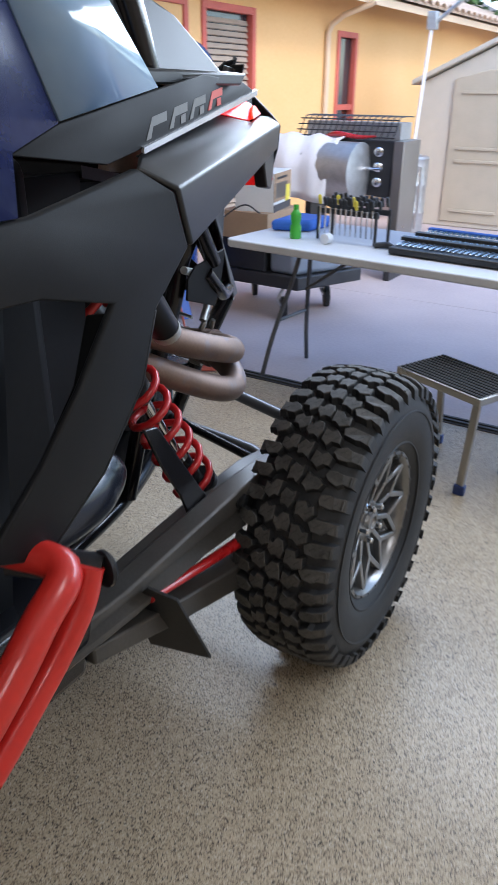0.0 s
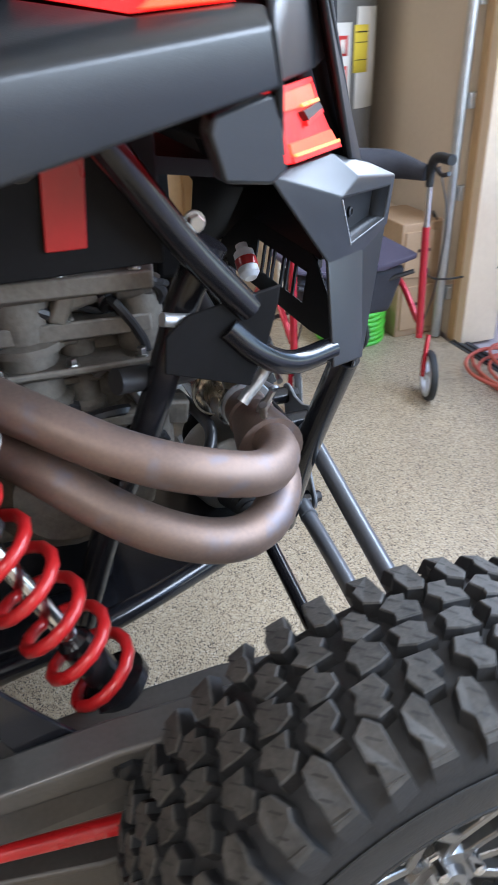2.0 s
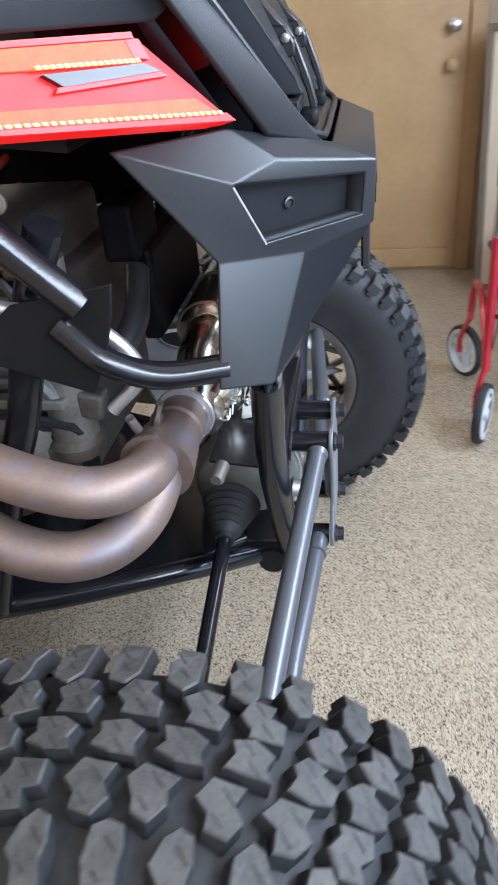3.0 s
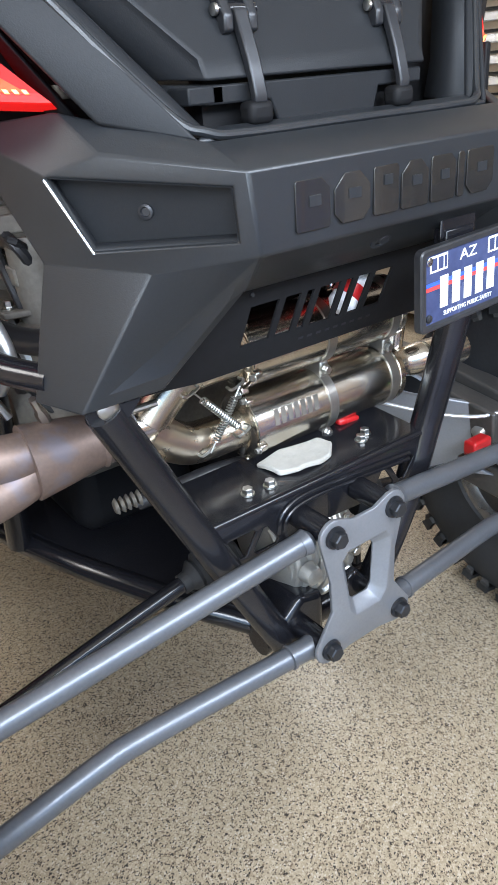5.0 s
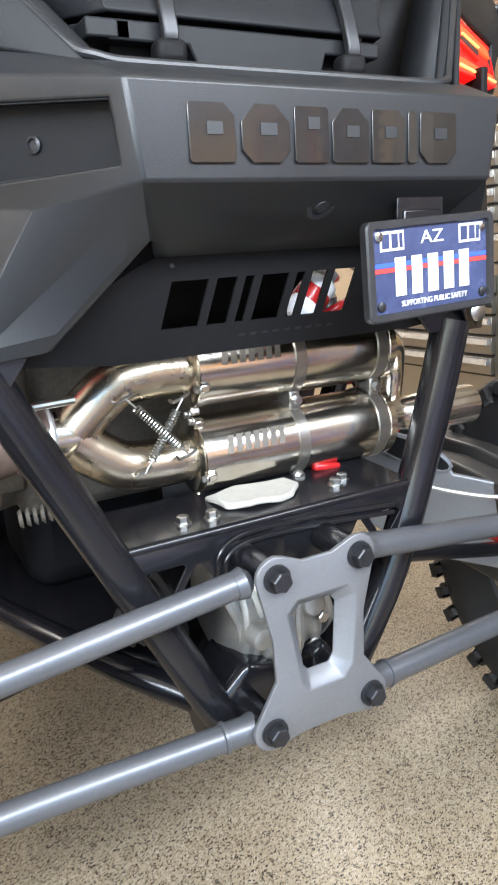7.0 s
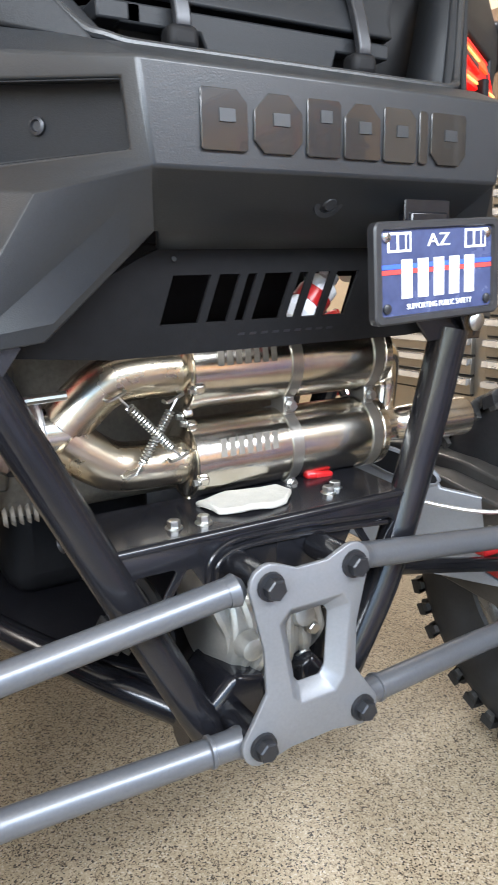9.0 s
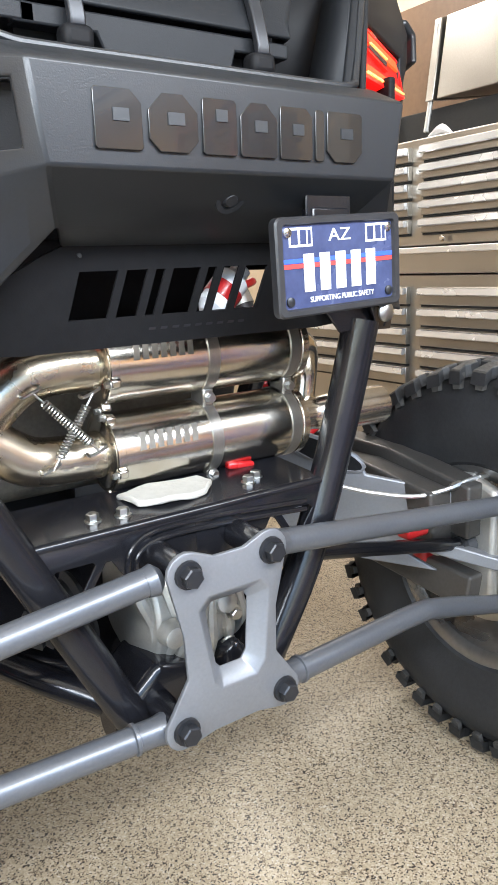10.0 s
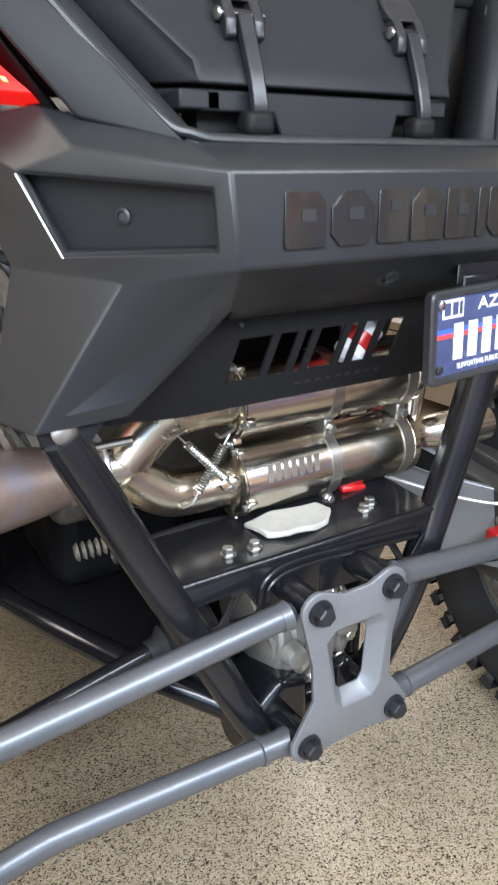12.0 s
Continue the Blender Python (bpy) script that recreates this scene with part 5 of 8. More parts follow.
ARM_PLATE = [(0.40, 0.62), (0.33, 0.645), (0.24, 0.640), (0.17, 0.605), (0.155, 0.570), (-0.05, 0.535), (-0.02, 0.495), (0.05, 0.462), (0.10, 0.430), (0.02, 0.385), (0.16, 0.400), (0.25, 0.430), (0.34, 0.475)]
for s in (-1, 1):
    rod = tube_part("upper_radius_rod", [(0.085 * s, -0.140, 0.627), (0.34 * s, -0.119, 0.588), (0.62 * s, -0.098, 0.547)], 0.0165, M_ROD, "silver-grey radius rod", n=2)
    bm = B()
    add_lathe(bm, [(0, 0.011), (0.008, 0.019), (0.020, 0.0165)], (0.076 * s, -0.141, 0.628), (s, 0.04, -0.15), 18)
    part("rod_ferrule", bm, M_ROD, rod)
    rod = tube_part("lower_radius_rod", [(0.105 * s, -0.135, 0.436), (0.24 * s, -0.125, 0.434), (0.36 * s, -0.115, 0.430), (0.42 * s, -0.110, 0.420), (0.62 * s, -0.085, 0.355)], 0.0165, M_ROD, "bent silver-grey radius rod", n=4)
    bm = B()
    add_lathe(bm, [(0, 0.020), (0.012, 0.017), (0.035, 0.0165), (0.036, 0.019), (0.040, 0.019), (0.041, 0.0165)], (0.082 * s, -0.138, 0.438), (s, 0.08, -0.02), 18)
    part("rod_ferrule", bm, M_ROD, rod)
    shaft = tube_part("drive_shaft", [(0.12 * s, 0.01, 0.545), (0.36 * s, 0.01, 0.497), (0.62 * s, 0.008, 0.44)], 0.0125, n=2)
    bm = B()
    prof = []
    for k in range(6):
        r = 0.048 - 0.005 * k
        prof += [(0.012 * k, r), (0.012 * k + 0.006, r + 0.004)]
    add_lathe(bm, prof + [(0.078, 0.016), (0.090, 0.016)], (0.115 * s, 0.01, 0.546), (s, 0, -0.2), 24)
    part("axle_boot", bm, M_RUBBER, shaft, "ribbed black rubber axle boot")
    bm = B()
    add_lathe(bm, prof + [(0.078, 0.016), (0.090, 0.016)], (0.695 * s, 0.007, 0.424), (-s, 0, 0.2), 24)
    part("axle_boot", bm, M_RUBBER, shaft, "ribbed black rubber axle boot")
    # trailing arm: side plates, top plate, web and strut
    f = lambda ps: [(x * s, y, z) for x, y, z in ps]
    bm = B()
    add_prism(bm, f([(-0.60, -0.02, 0.56), (-0.60, 0.18, 0.595), (-0.60, 0.36, 0.600), (-0.59, 0.55, 0.575), (-0.58, 0.72, 0.548), (-0.54, 1.05, 0.52), (-0.52, 1.40, 0.50), (-0.52, 1.40, 0.45), (-0.54, 1.05, 0.44), (-0.58, 0.70, 0.475), (-0.60, 0.50, 0.505), (-0.61, 0.30, 0.500), (-0.61, 0.10, 0.46), (-0.60, -0.02, 0.46)]), (-0.055 * s, 0, 0))
    add_prism(bm, f([(-0.545, 0.02, 0.55), (-0.545, 0.20, 0.575), (-0.545, 0.36, 0.57), (-0.55, 0.70, 0.545), (-0.55, 0.70, 0.475), (-0.555, 0.30, 0.47), (-0.555, 0.02, 0.44)]), (-0.055 * s, 0, 0))
    arm = part("trailing_arm", bm, M_ARM, car, "grey coated trailing arm", bevel=0.006)
    bm = B()
    add_prism(bm, f([(-0.60, -0.03, 0.39), (-0.61, 0.20, 0.40), (-0.61, 0.40, 0.415), (-0.59, 0.60, 0.44), (-0.56, 0.80, 0.46), (-0.56, 0.80, 0.42), (-0.59, 0.60, 0.385), (-0.61, 0.38, 0.345), (-0.60, -0.02, 0.32)]), (-0.055 * s, 0, 0))
    part("arm_lower_beam", bm, M_ARM, arm, bevel=0.006)
    bm = B()
    add_cyl(bm, (-0.655 * s, 0.02, 0.415), (-0.640 * s, 0.66, 0.495), 0.020, 12, 0.008)
    part("arm_link", bm, M_RED, arm, "red link inside the arm")
    bm = B()
    add_prism(bm, f([(-0.595, 0.595, 0.822), (-0.595, 0.556, 0.814), (-0.595, 0.425, 0.620), (-0.595, 0.385, 0.565), (-0.595, 0.46, 0.555), (-0.595, 0.490, 0.626), (-0.595, 0.549, 0.726)]), (0.008 * s, 0, 0))
    part("shock_bracket", bm, M_BLACKSTEEL, arm, bevel=0.002)
    bm = B()
    add_bolt(bm, (-0.648 * s, 0.345, 0.565), (-s, 0, 0), 0.016, 0.012)
    part("arm_bolt", bm, M_BLACKBOLT, arm)
    # knuckle and brake
    bm = B()
    add_prism(bm, f([(-0.635, -0.05, 0.33), (-0.635, -0.05, 0.55), (-0.635, 0.0, 0.57), (-0.635, 0.10, 0.52), (-0.635, 0.10, 0.34)]), (-0.025 * s, 0, 0))
    part("knuckle", bm, M_ALU, arm, "cast aluminium knuckle", bevel=0.01)
    bm = B()
    add_lathe(bm, [(0, 0.115), (0.006, 0.115)], (-0.665 * s, 0, 0.395), (-s, 0, 0), 40)
    part("brake_disc", bm, M_ZINC, arm, "steel brake disc")
    bm = B()
    add_prism(bm, f([(-0.595, 0.06, 0.50), (-0.595, 0.13, 0.47), (-0.595, 0.13, 0.40), (-0.595, 0.08, 0.38)]), (-0.04 * s, 0, 0))
    part("brake_caliper", bm, M_RED, arm, "red brake caliper", bevel=0.008)
    if s < 0:
        # inner plate of the arm, the shock pocket, brake line with its fittings, knuckle face
        arm_plane = lambda u, z: (0.600 - 0.650 * u, 0.020 + 0.760 * u, z)
        bm = B()
        add_prism(bm, [arm_plane(u, z) for u, z in ARM_PLATE], (0.010, 0.009, 0))
        part("arm_web", bm, M_GREYSTEEL, arm, "grey coated inner plate", bevel=0.003)
        bm = B()
        add_prism(bm, [arm_plane(u, z) for u, z in ((0.02, 0.455), (-0.07, 0.432), (-0.20, 0.405), (-0.22, 0.388), (-0.08, 0.405), (0.05, 0.435))], (-0.020, -0.018, 0))
        part("arm_flange", bm, M_GREYSTEEL, arm, bevel=0.003)
        rim = [arm_plane(0.235 + 0.075 * math.cos(a), 0.612 + 0.022 * math.sin(a) + 0.045 * math.cos(a) * 0.6) for a in [2 * math.pi * k / 20 for k in range(20)]]
        bm = B()
        add_tube(bm, rim, 0.006, 8, 1, closed=True)
        part("pocket_rim", bm, M_GREYSTEEL, arm)
        bm = B()
        add_prism(bm, [(x - 0.004, y - 0.004, z) for x, y, z in rim], (0.001, 0.001, 0))
        part("pocket", bm, M_MATTBLACK, arm)
        line = [(0.36, 0.235, 0.586), (0.42, 0.165, 0.566), (0.47, 0.110, 0.550), (0.53, 0.050, 0.542), (0.575, 0.015, 0.553), (0.63, 0.000, 0.566), (0.70, -0.01, 0.566), (0.74, -0.01, 0.545)]
        bm = B()
        add_tube(bm, line, 0.0042, 8, 5)
        part("brake_line", bm, M_GALV, arm, "grey brake line")
        for a, b in ((4, 5), (5, 6)):
            a, b = Vector(line[a]), Vector(line[b])
            bm = B()
            add_cyl(bm, a.lerp(b, 0.25), a.lerp(b, 0.60), 0.0075, 8)
            part("line_fitting", bm, M_ZINC, arm)
        bm = B()
        add_prism(bm, [(0.535, 0.045, 0.500), (0.585, 0.030, 0.545), (0.690, 0.010, 0.575), (0.720, 0.010, 0.520), (0.690, 0.010, 0.440), (0.580, 0.030, 0.415)], (0.004, 0.030, 0))
        part("knuckle_face", bm, M_ALU, arm, "bright cast knuckle", bevel=0.008)
        bm = B()
        add_box(bm, (0.512, 0.030, 0.492), (0.055, 0.030, 0.030))
        part("caliper_end", bm, M_RED, arm, "red brake caliper", bevel=0.006)
    # shock with coil spring and reservoir
    a, b = Vector((-0.526 * s, 0.324, 0.531)), Vector((-0.400 * s, 0.630, 1.185))
    ax = (b - a).normalized()
    u = ax.orthogonal().normalized()
    w = ax.cross(u)
    ln = (b - a).length
    bm = B()
    add_lathe(bm, [(0, 0.018), (0.03, 0.020), (0.031, 0.013), (ln * 0.45, 0.013)], a, ax, 18)
    shock = part("shock_rod", bm, M_CHROME, car, "chrome shock rod")
    bm = B()
    add_lathe(bm, [(0.03, 0.052), (0.045, 0.052), (0.05, 0.025), (0.13, 0.023), (0.14, 0.015)], a, ax, 20)
    part("spring_seat", bm, M_BLACKSTEEL, shock)
    bm = B()
    add_lathe(bm, [(ln * 0.42, 0.022), (ln * 0.43, 0.031), (ln * 0.98, 0.031), (ln, 0.02)], a, ax, 22)
    part("shock_body", bm, M_BLACKGLOSS, shock)
    for k in (0.52, 0.62):
        bm = B()
        add_lathe(bm, [(ln * k, 0.034), (ln * k + 0.028, 0.034)], a, ax, 22)
        part("collar", bm, M_ALU, shock, "aluminium spring collar")
    bm = B()
    turns, pts = 12.0, []
    for k in range(int(turns * 14) + 1):
        ang = 2 * math.pi * k / 14
        h = 0.045 + (ln * 0.97 - 0.045) * k / (turns * 14)
        pts.append(a + ax * h + 0.049 * (math.cos(ang) * u + math.sin(ang) * w))
    add_tube(bm, pts, 0.0088, 8, 1)
    part("coil_spring", bm, M_RED, shock, "glossy red coil spring", smooth=60)
    r0, r1 = Vector((-0.528 * s, 0.430, 0.955)), Vector((-0.560 * s, 0.622, 1.185))
    bm = B()
    add_lathe(bm, [(0, 0.018), (0.005, 0.029), (0.09, 0.030), ((r1 - r0).length, 0.030)], r0, r1 - r0, 20)
    res = part("reservoir", bm, M_GLOSSBLACK, shock, "shock reservoir")
    bm = B()
    add_lathe(bm, [(0.17, 0.0308), ((r1 - r0).length - 0.01, 0.0308)], r0, r1 - r0, 20)
    part("reservoir_sleeve", bm, M_RED, res, "red printed sleeve")
    bm = B()
    add_lathe(bm, [(-0.002, 0.020), (0.000, 0.0295), (0.014, 0.0312), (0.018, 0.0306)], r0, r1 - r0, 20)
    part("end_cap", bm, M_ALU, res, "aluminium end cap")

# mud flap and red sill bar by the quarter panel
bm = B()
add_prism(bm, [(-0.575, 0.645, 0.455), (-0.640, 0.664, 0.530), (-0.700, 0.650, 0.516), (-0.713, 0.561, 0.308), (-0.560, 0.575, 0.285), (-0.565, 0.608, 0.365)], (-0.001, 0.006, -0.0025))
part("rock_flap", bm, M_RUBBER, car, "black rubber rock flap", bevel=0.001)
bm = B()
add_prism(bm, [(-0.52, 0.70, 0.54), (-0.52, 1.3, 0.60), (-0.52, 1.3, 0.44), (-0.52, 0.74, 0.44)], (-0.07, 0, 0))
part("pivot_guard", bm, M_ARM, car, bevel=0.01)
tube_part("sill_bar", [(-0.66, 0.99, 0.815), (-0.76, 0.970, 0.806), (-0.775, 1.035, 0.762), (-0.775, 1.14, 0.672), (-0.77, 1.32, 0.55), (-0.76, 1.5, 0.49)], 0.0255, M_REDBAR, "orange-red tubular sill bar")
tube_part("sill_bar", [(-0.770, 0.930, 0.790), (-0.772, 0.965, 0.73), (-0.765, 1.05, 0.645), (-0.765, 1.2, 0.55), (-0.76, 1.5, 0.45)], 0.0215, M_REDBAR, "orange-red tubular sill bar")
bm = B()
add_lathe(bm, [(0, 0.028), (0.006, 0.028), (0.012, 0.022)], (-0.772, 0.908, 0.772), (-0.25, -0.95, -0.1), 20)
add_cyl(bm, (-0.772, 0.908, 0.772), (-0.66, 0.98, 0.79), 0.024, 14)
part("bar_end_cap", bm, M_BLACKBOLT, car)
bm = B()
add_tube(bm, [(-0.505, 0.590, 0.735), (-0.508, 0.610, 0.728), (-0.512, 0.66, 0.720), (-0.52, 0.76, 0.715), (-0.52, 1.2, 0.72)], [0.02, 0.044, 0.062, 0.070, 0.070], 22, 6)
part("intake_duct", bm, M_NAVYBLACK, car, "glossy navy-black intake duct")

# exhaust: headers, collector, Y pipe, two mufflers
header = part("exhaust_header", (lambda bm: (add_tube(bm, [(-0.27, 0.52, 0.975), (-0.39, 0.39, 0.93), (-0.455, 0.28, 0.88), (-0.477, 0.19, 0.845), (-0.465, 0.10, 0.812), (-0.41, 0.052, 0.800), (-0.33, 0.045, 0.795)], 0.031, 18, 8), bm)[1])(B()), M_HEADER, car, "heat-browned exhaust header pipe")
bm = B()
add_tube(bm, [(-0.27, 0.50, 0.905), (-0.39, 0.39, 0.855), (-0.465, 0.29, 0.795), (-0.493, 0.21, 0.755), (-0.488, 0.14, 0.732), (-0.46, 0.085, 0.733), (-0.41, 0.05, 0.755), (-0.33, 0.045, 0.785)], 0.031, 18, 8)
part("header_branch", bm, M_HEADER, header)
bm = B()
add_lathe(bm, [(0, 0.050), (0.05, 0.043), (0.09, 0.036), (0.095, 0.039), (0.10, 0.036), (0.135, 0.036)], (-0.37, 0.047, 0.785), (1, -0.06, 0.02), 24)
part("collector", bm, M_HEADER, header)
bm = B()
add_tube(bm, [(-0.375, 0.06, 0.845), (-0.385, 0.065, 0.868)], 0.006, 10, 1)
add_lathe(bm, [(0, 0.008), (0.02, 0.008), (0.024, 0.005), (0.045, 0.005)], (-0.335, 0.05, 0.83), (-0.3, -0.3, 0.8), 6)
part("oxygen_sensor", bm, M_ZINC, header)
bm = B()
add_lathe(bm, [(0, 0.042), (0.003, 0.044), (0.006, 0.042)], (-0.240, 0.037, 0.79), (1, -0.05, 0), 28)
clamp_band = part("v_band_clamp", bm, M_SILVER, car, "bright v-band clamp")
bm = B()
add_cyl(bm, (-0.262, -0.012, 0.835), (-0.215, -0.02, 0.838), 0.005, 10)
part("clamp_bolt", bm, M_ZINC, clamp_band)
muffler = root("exhaust_muffler", "", "")
muffler.parent = car
del_keys = [k for k in muffler.keys()]
for k in del_keys:
    del muffler[k]
muffler["label"] = "polished stainless twin exhaust"
YM = 0.030
bm = B()
add_lathe(bm, [(0, 0.032), (0.03, 0.032), (0.045, 0.033)], (-0.245, 0.035, 0.788), (1, 0, 0), 24)
part("inlet_collar", bm, M_STAINLESS, muffler)
for z1 in (0.846, 0.734):
    dz = z1 - 0.786
    bm = B()
    add_tube(bm, [(-0.212, YM, 0.786 + dz * 0.10), (-0.190, YM, 0.786 + dz * 0.45), (-0.155, YM, 0.786 + dz * 0.88), (-0.115, YM, z1), (-0.06, YM, z1)], 0.0305, 24, 8)
    part("y_pipe", bm, M_PIPEGOLD, muffler, "gold-tinted stainless pipe")
    bm = B()
    add_lathe(bm, [(0, 0.028), (0.006, 0.046), (0.010, 0.0500), (0.305, 0.0500), (0.310, 0.046), (0.322, 0.024)], (-0.068, YM, z1), (1, 0, 0), 40)
    can = part("muffler_can", bm, M_STAINLESS, muffler, "polished stainless muffler can")
    for x in (-0.062, 0.228):
        bm = B()
        add_lathe(bm, [(0, 0.0502), (0.001, 0.0515), (0.011, 0.0515), (0.012, 0.0502)], (x, YM, z1), (1, 0, 0), 40)
        part("weld_band", bm, M_STAINLESS, muffler)
    for x in (0.075, 0.208):
        bm = B()
        add_lathe(bm, [(0, 0.0501), (0, 0.0522), (0.016, 0.0522), (0.016, 0.0501)], (x, YM, z1), (1, 0, 0), 40)
        part("muffler_strap", bm, M_SS, muffler, "brushed steel strap")
    # clamp lugs and bolts of the inlet joint
    for an in (-62, 18, 75):
        a = radians(an)
        c = Vector((-0.058, YM - 0.053 * math.cos(a), z1 - 0.053 * math.sin(a)))
        out = Vector((0, -math.cos(a), -math.sin(a)))
        bm = B()
        add_box(bm, c, (0.014, 0.012, 0.012), Matrix.Rotation(a, 4, "X"))
        lug = part("clamp_lug", bm, M_STAINLESS, muffler, bevel=0.003)
        bm = B()
        add_bolt(bm, c + out * 0.004 + Vector((-0.008, 0, 0)), (-1, 0, 0), 0.0042, 0.007)
        part("clamp_bolt", bm, M_ZINC, muffler)
    # stamped mark as plain slanted bars on a bright plate
    for k in range(7):
        x = -0.028 + 0.0125 * k
        a = radians(-28)
        c = Vector((x, YM - 0.0502 * math.cos(a), z1 + 0.0502 * math.sin(-a)))
        bm = B()
        for da in (0,):
            pts = []
            for (dx, an) in ((-0.003, -8), (0.005, -8), (0.0085, -34), (0.0005, -34)):
                an = radians(an)
                pts.append((x + dx, YM - 0.0506 * math.cos(an), z1 - 0.0506 * math.sin(an)))
            add_prism(bm, pts, (0, -0.0006, 0.0003))
        part("stamped_mark", bm, M_DIRTYALU, muffler, smooth=0)
bm = B()
add_tube(bm, [(0.246, YM, 0.735), (0.28, YM, 0.735), (0.31, YM - 0.005, 0.735), (0.345, YM - 0.01, 0.735)], [0.026, 0.024, 0.028, 0.029], 22, 4)
part("tail_pipe", bm, M_STAINLESS, muffler)
bm = B()
add_lathe(bm, [(0, 0.026), (0, 0.030), (0.085, 0.030), (0.085, 0.027), (0.02, 0.026)], (0.325, YM - 0.012, 0.735), (1, -0.05, 0), 30, caps=False)
part("tail_pipe_tip", bm, M_STAINLESS, muffler)
bm = B()
add_tube(bm, [(0.246, YM, 0.842), (0.275, YM + 0.01, 0.838), (0.292, YM + 0.03, 0.80), (0.285, YM + 0.03, 0.75)], 0.022, 18, 5)
part("crossover_pipe", bm, M_STAINLESS, muffler)
for k, (p0, p1) in enumerate((((-0.154, -0.010, 0.828), (-0.084, -0.020, 0.749)), ((-0.140, -0.012, 0.735), (-0.086, -0.018, 0.820)))):
    p0, p1 = Vector(p0), Vector(p1)
    ax = (p1 - p0).normalized()
    u = ax.orthogonal().normalized()
    w = ax.cross(u)
    ln = (p1 - p0).length
    bm = B()
    pts = [p0 + ax * (0.016 + (ln - 0.032) * i / 160) + 0.0048 * (math.cos(i * 0.7) * u + math.sin(i * 0.7) * w) for i in range(161)]
    add_tube(bm, pts, 0.0013, 5, 1)
    add_tube(bm, [p0, p0 + ax * 0.016], 0.0014, 6, 1)
    add_tube(bm, [p1 - ax * 0.016, p1], 0.0014, 6, 1)
    part("pipe_spring", bm, M_ZINC, muffler, "small steel retaining spring", smooth=60)
for p in ((-0.154, -0.004, 0.828), (-0.140, -0.004, 0.735), (-0.084, -0.014, 0.749), (-0.086, -0.012, 0.820)):
    bm = B()
    add_tube(bm, [(p[0] - 0.010, p[1] + 0.012, p[2] - 0.004), (p[0] - 0.010, p[1] - 0.002, p[2] - 0.004), (p[0] + 0.010, p[1] - 0.002, p[2] + 0.004), (p[0] + 0.010, p[1] + 0.012, p[2] + 0.004)], 0.0022, 6, 3)
    part("spring_hook", bm, M_ZINC, muffler)
for x, z in ((0.083, 0.790), (0.216, 0.790), (0.083, 0.684)):
    bm = B()
    add_box(bm, (x, YM - 0.012, z), (0.016, 0.035, 0.026))
    sb = part("strap_joint", bm, M_SS, muffler, bevel=0.003)
    bm = B()
    add_bolt(bm, (x, YM - 0.030, z), (0, -1, 0), 0.0065, 0.009)
    part("strap_bolt", bm, M_ZINC, muffler)
bm = B()
add_prism(bm, [(-0.066, -0.012, 0.680), (-0.02, -0.008, 0.683), (0.048, -0.018, 0.684), (0.058, -0.040, 0.682), (0.036, -0.062, 0.679), (0.010, -0.068, 0.6785), (-0.030, -0.066, 0.6785), (-0.056, -0.054, 0.6785)], (0, 0.001, 0.008))
bmesh.ops.subdivide_edges(bm, edges=bm.edges[:], cuts=2, use_grid_fill=True)
for v in bm.verts:
    v.co.z += 0.0025 * (1 + math.sin(70 * v.co.x + 3) * math.cos(90 * v.co.y))
part("heat_shield", bm, M_HEATSHIELD, car, "crumpled white heat shield on the crossmember", bevel=0.003)
bm = B()
add_box(bm, (0.130, 0.004, 0.688), (0.044, 0.015, 0.011), Matrix.Rotation(radians(8), 4, "Y"))
part("red_tag", bm, M_RED, car, "small red part", bevel=0.004)

# gear case, engine and what shows between the tubes
bm = B()
add_lathe(bm, [(-0.07, 0.05), (-0.055, 0.085), (0.0, 0.098), (0.05, 0.088), (0.075, 0.05)], (0.0, 0.0, 0.535), (1, 0, 0), 28)
gear = part("gear_case", bm, M_ALU, car, "cast aluminium gear case", bevel=0.004)
for k in range(7):
    x0 = -0.062 + 0.021 * k
    rr = 0.098 - 6.5 * (x0 - 0.005) ** 2
    bm = B()
    add_tube(bm, [(x0 + 0.010 * math.sin(2.2 * t + k), rr * math.cos(t), 0.535 + rr * math.sin(t)) for t in [math.pi * (0.70 + 0.1 * q) for q in range(8)]], [0.004, 0.009, 0.011, 0.008, 0.010, 0.007, 0.009, 0.004], 10, 4)
    part("case_rib", bm, M_ALU, gear)
for x0, a in ((-0.045, 1.02), (0.0, 1.22), (0.03, 0.95), (-0.02, 1.35)):
    t = math.pi * a
    bm = B()
    add_lathe(bm, [(0, 0.018), (0.010, 0.016), (0.018, 0.014), (0.020, 0.009)], (x0, 0.092 * math.cos(t), 0.535 + 0.092 * math.sin(t)), (0, math.cos(t), math.sin(t)), 16)
    part("case_boss", bm, M_ALU, gear)
for k in range(5):
    a = math.pi * (0.85 + 0.17 * k)
    bm = B()
    add_bolt(bm, (0.045, 0.095 * math.cos(a), 0.535 + 0.095 * math.sin(a)), (0, math.cos(a), math.sin(a)), 0.008, 0.012)
    part("case_bolt", bm, M_ZINC, gear)
bm = B()
add_box(bm, (-0.02, 0.42, 0.80), (0.46, 0.40, 0.34))
engine = part("engine_block", bm, M_DIRTYALU, car, "dusty cast metal engine", bevel=0.02)
bm = B()
add_box(bm, (-0.05, 0.42, 1.0), (0.40, 0.34, 0.10))
part("valve_cover", bm, M_DIRTYALU, engine, bevel=0.02)
bm = B()
add_box(bm, (-0.12, 0.40, 0.57), (0.24, 0.24, 0.18))
part("gearbox_lower", bm, M_MATTBLACK, engine, bevel=0.04)
bm = B()
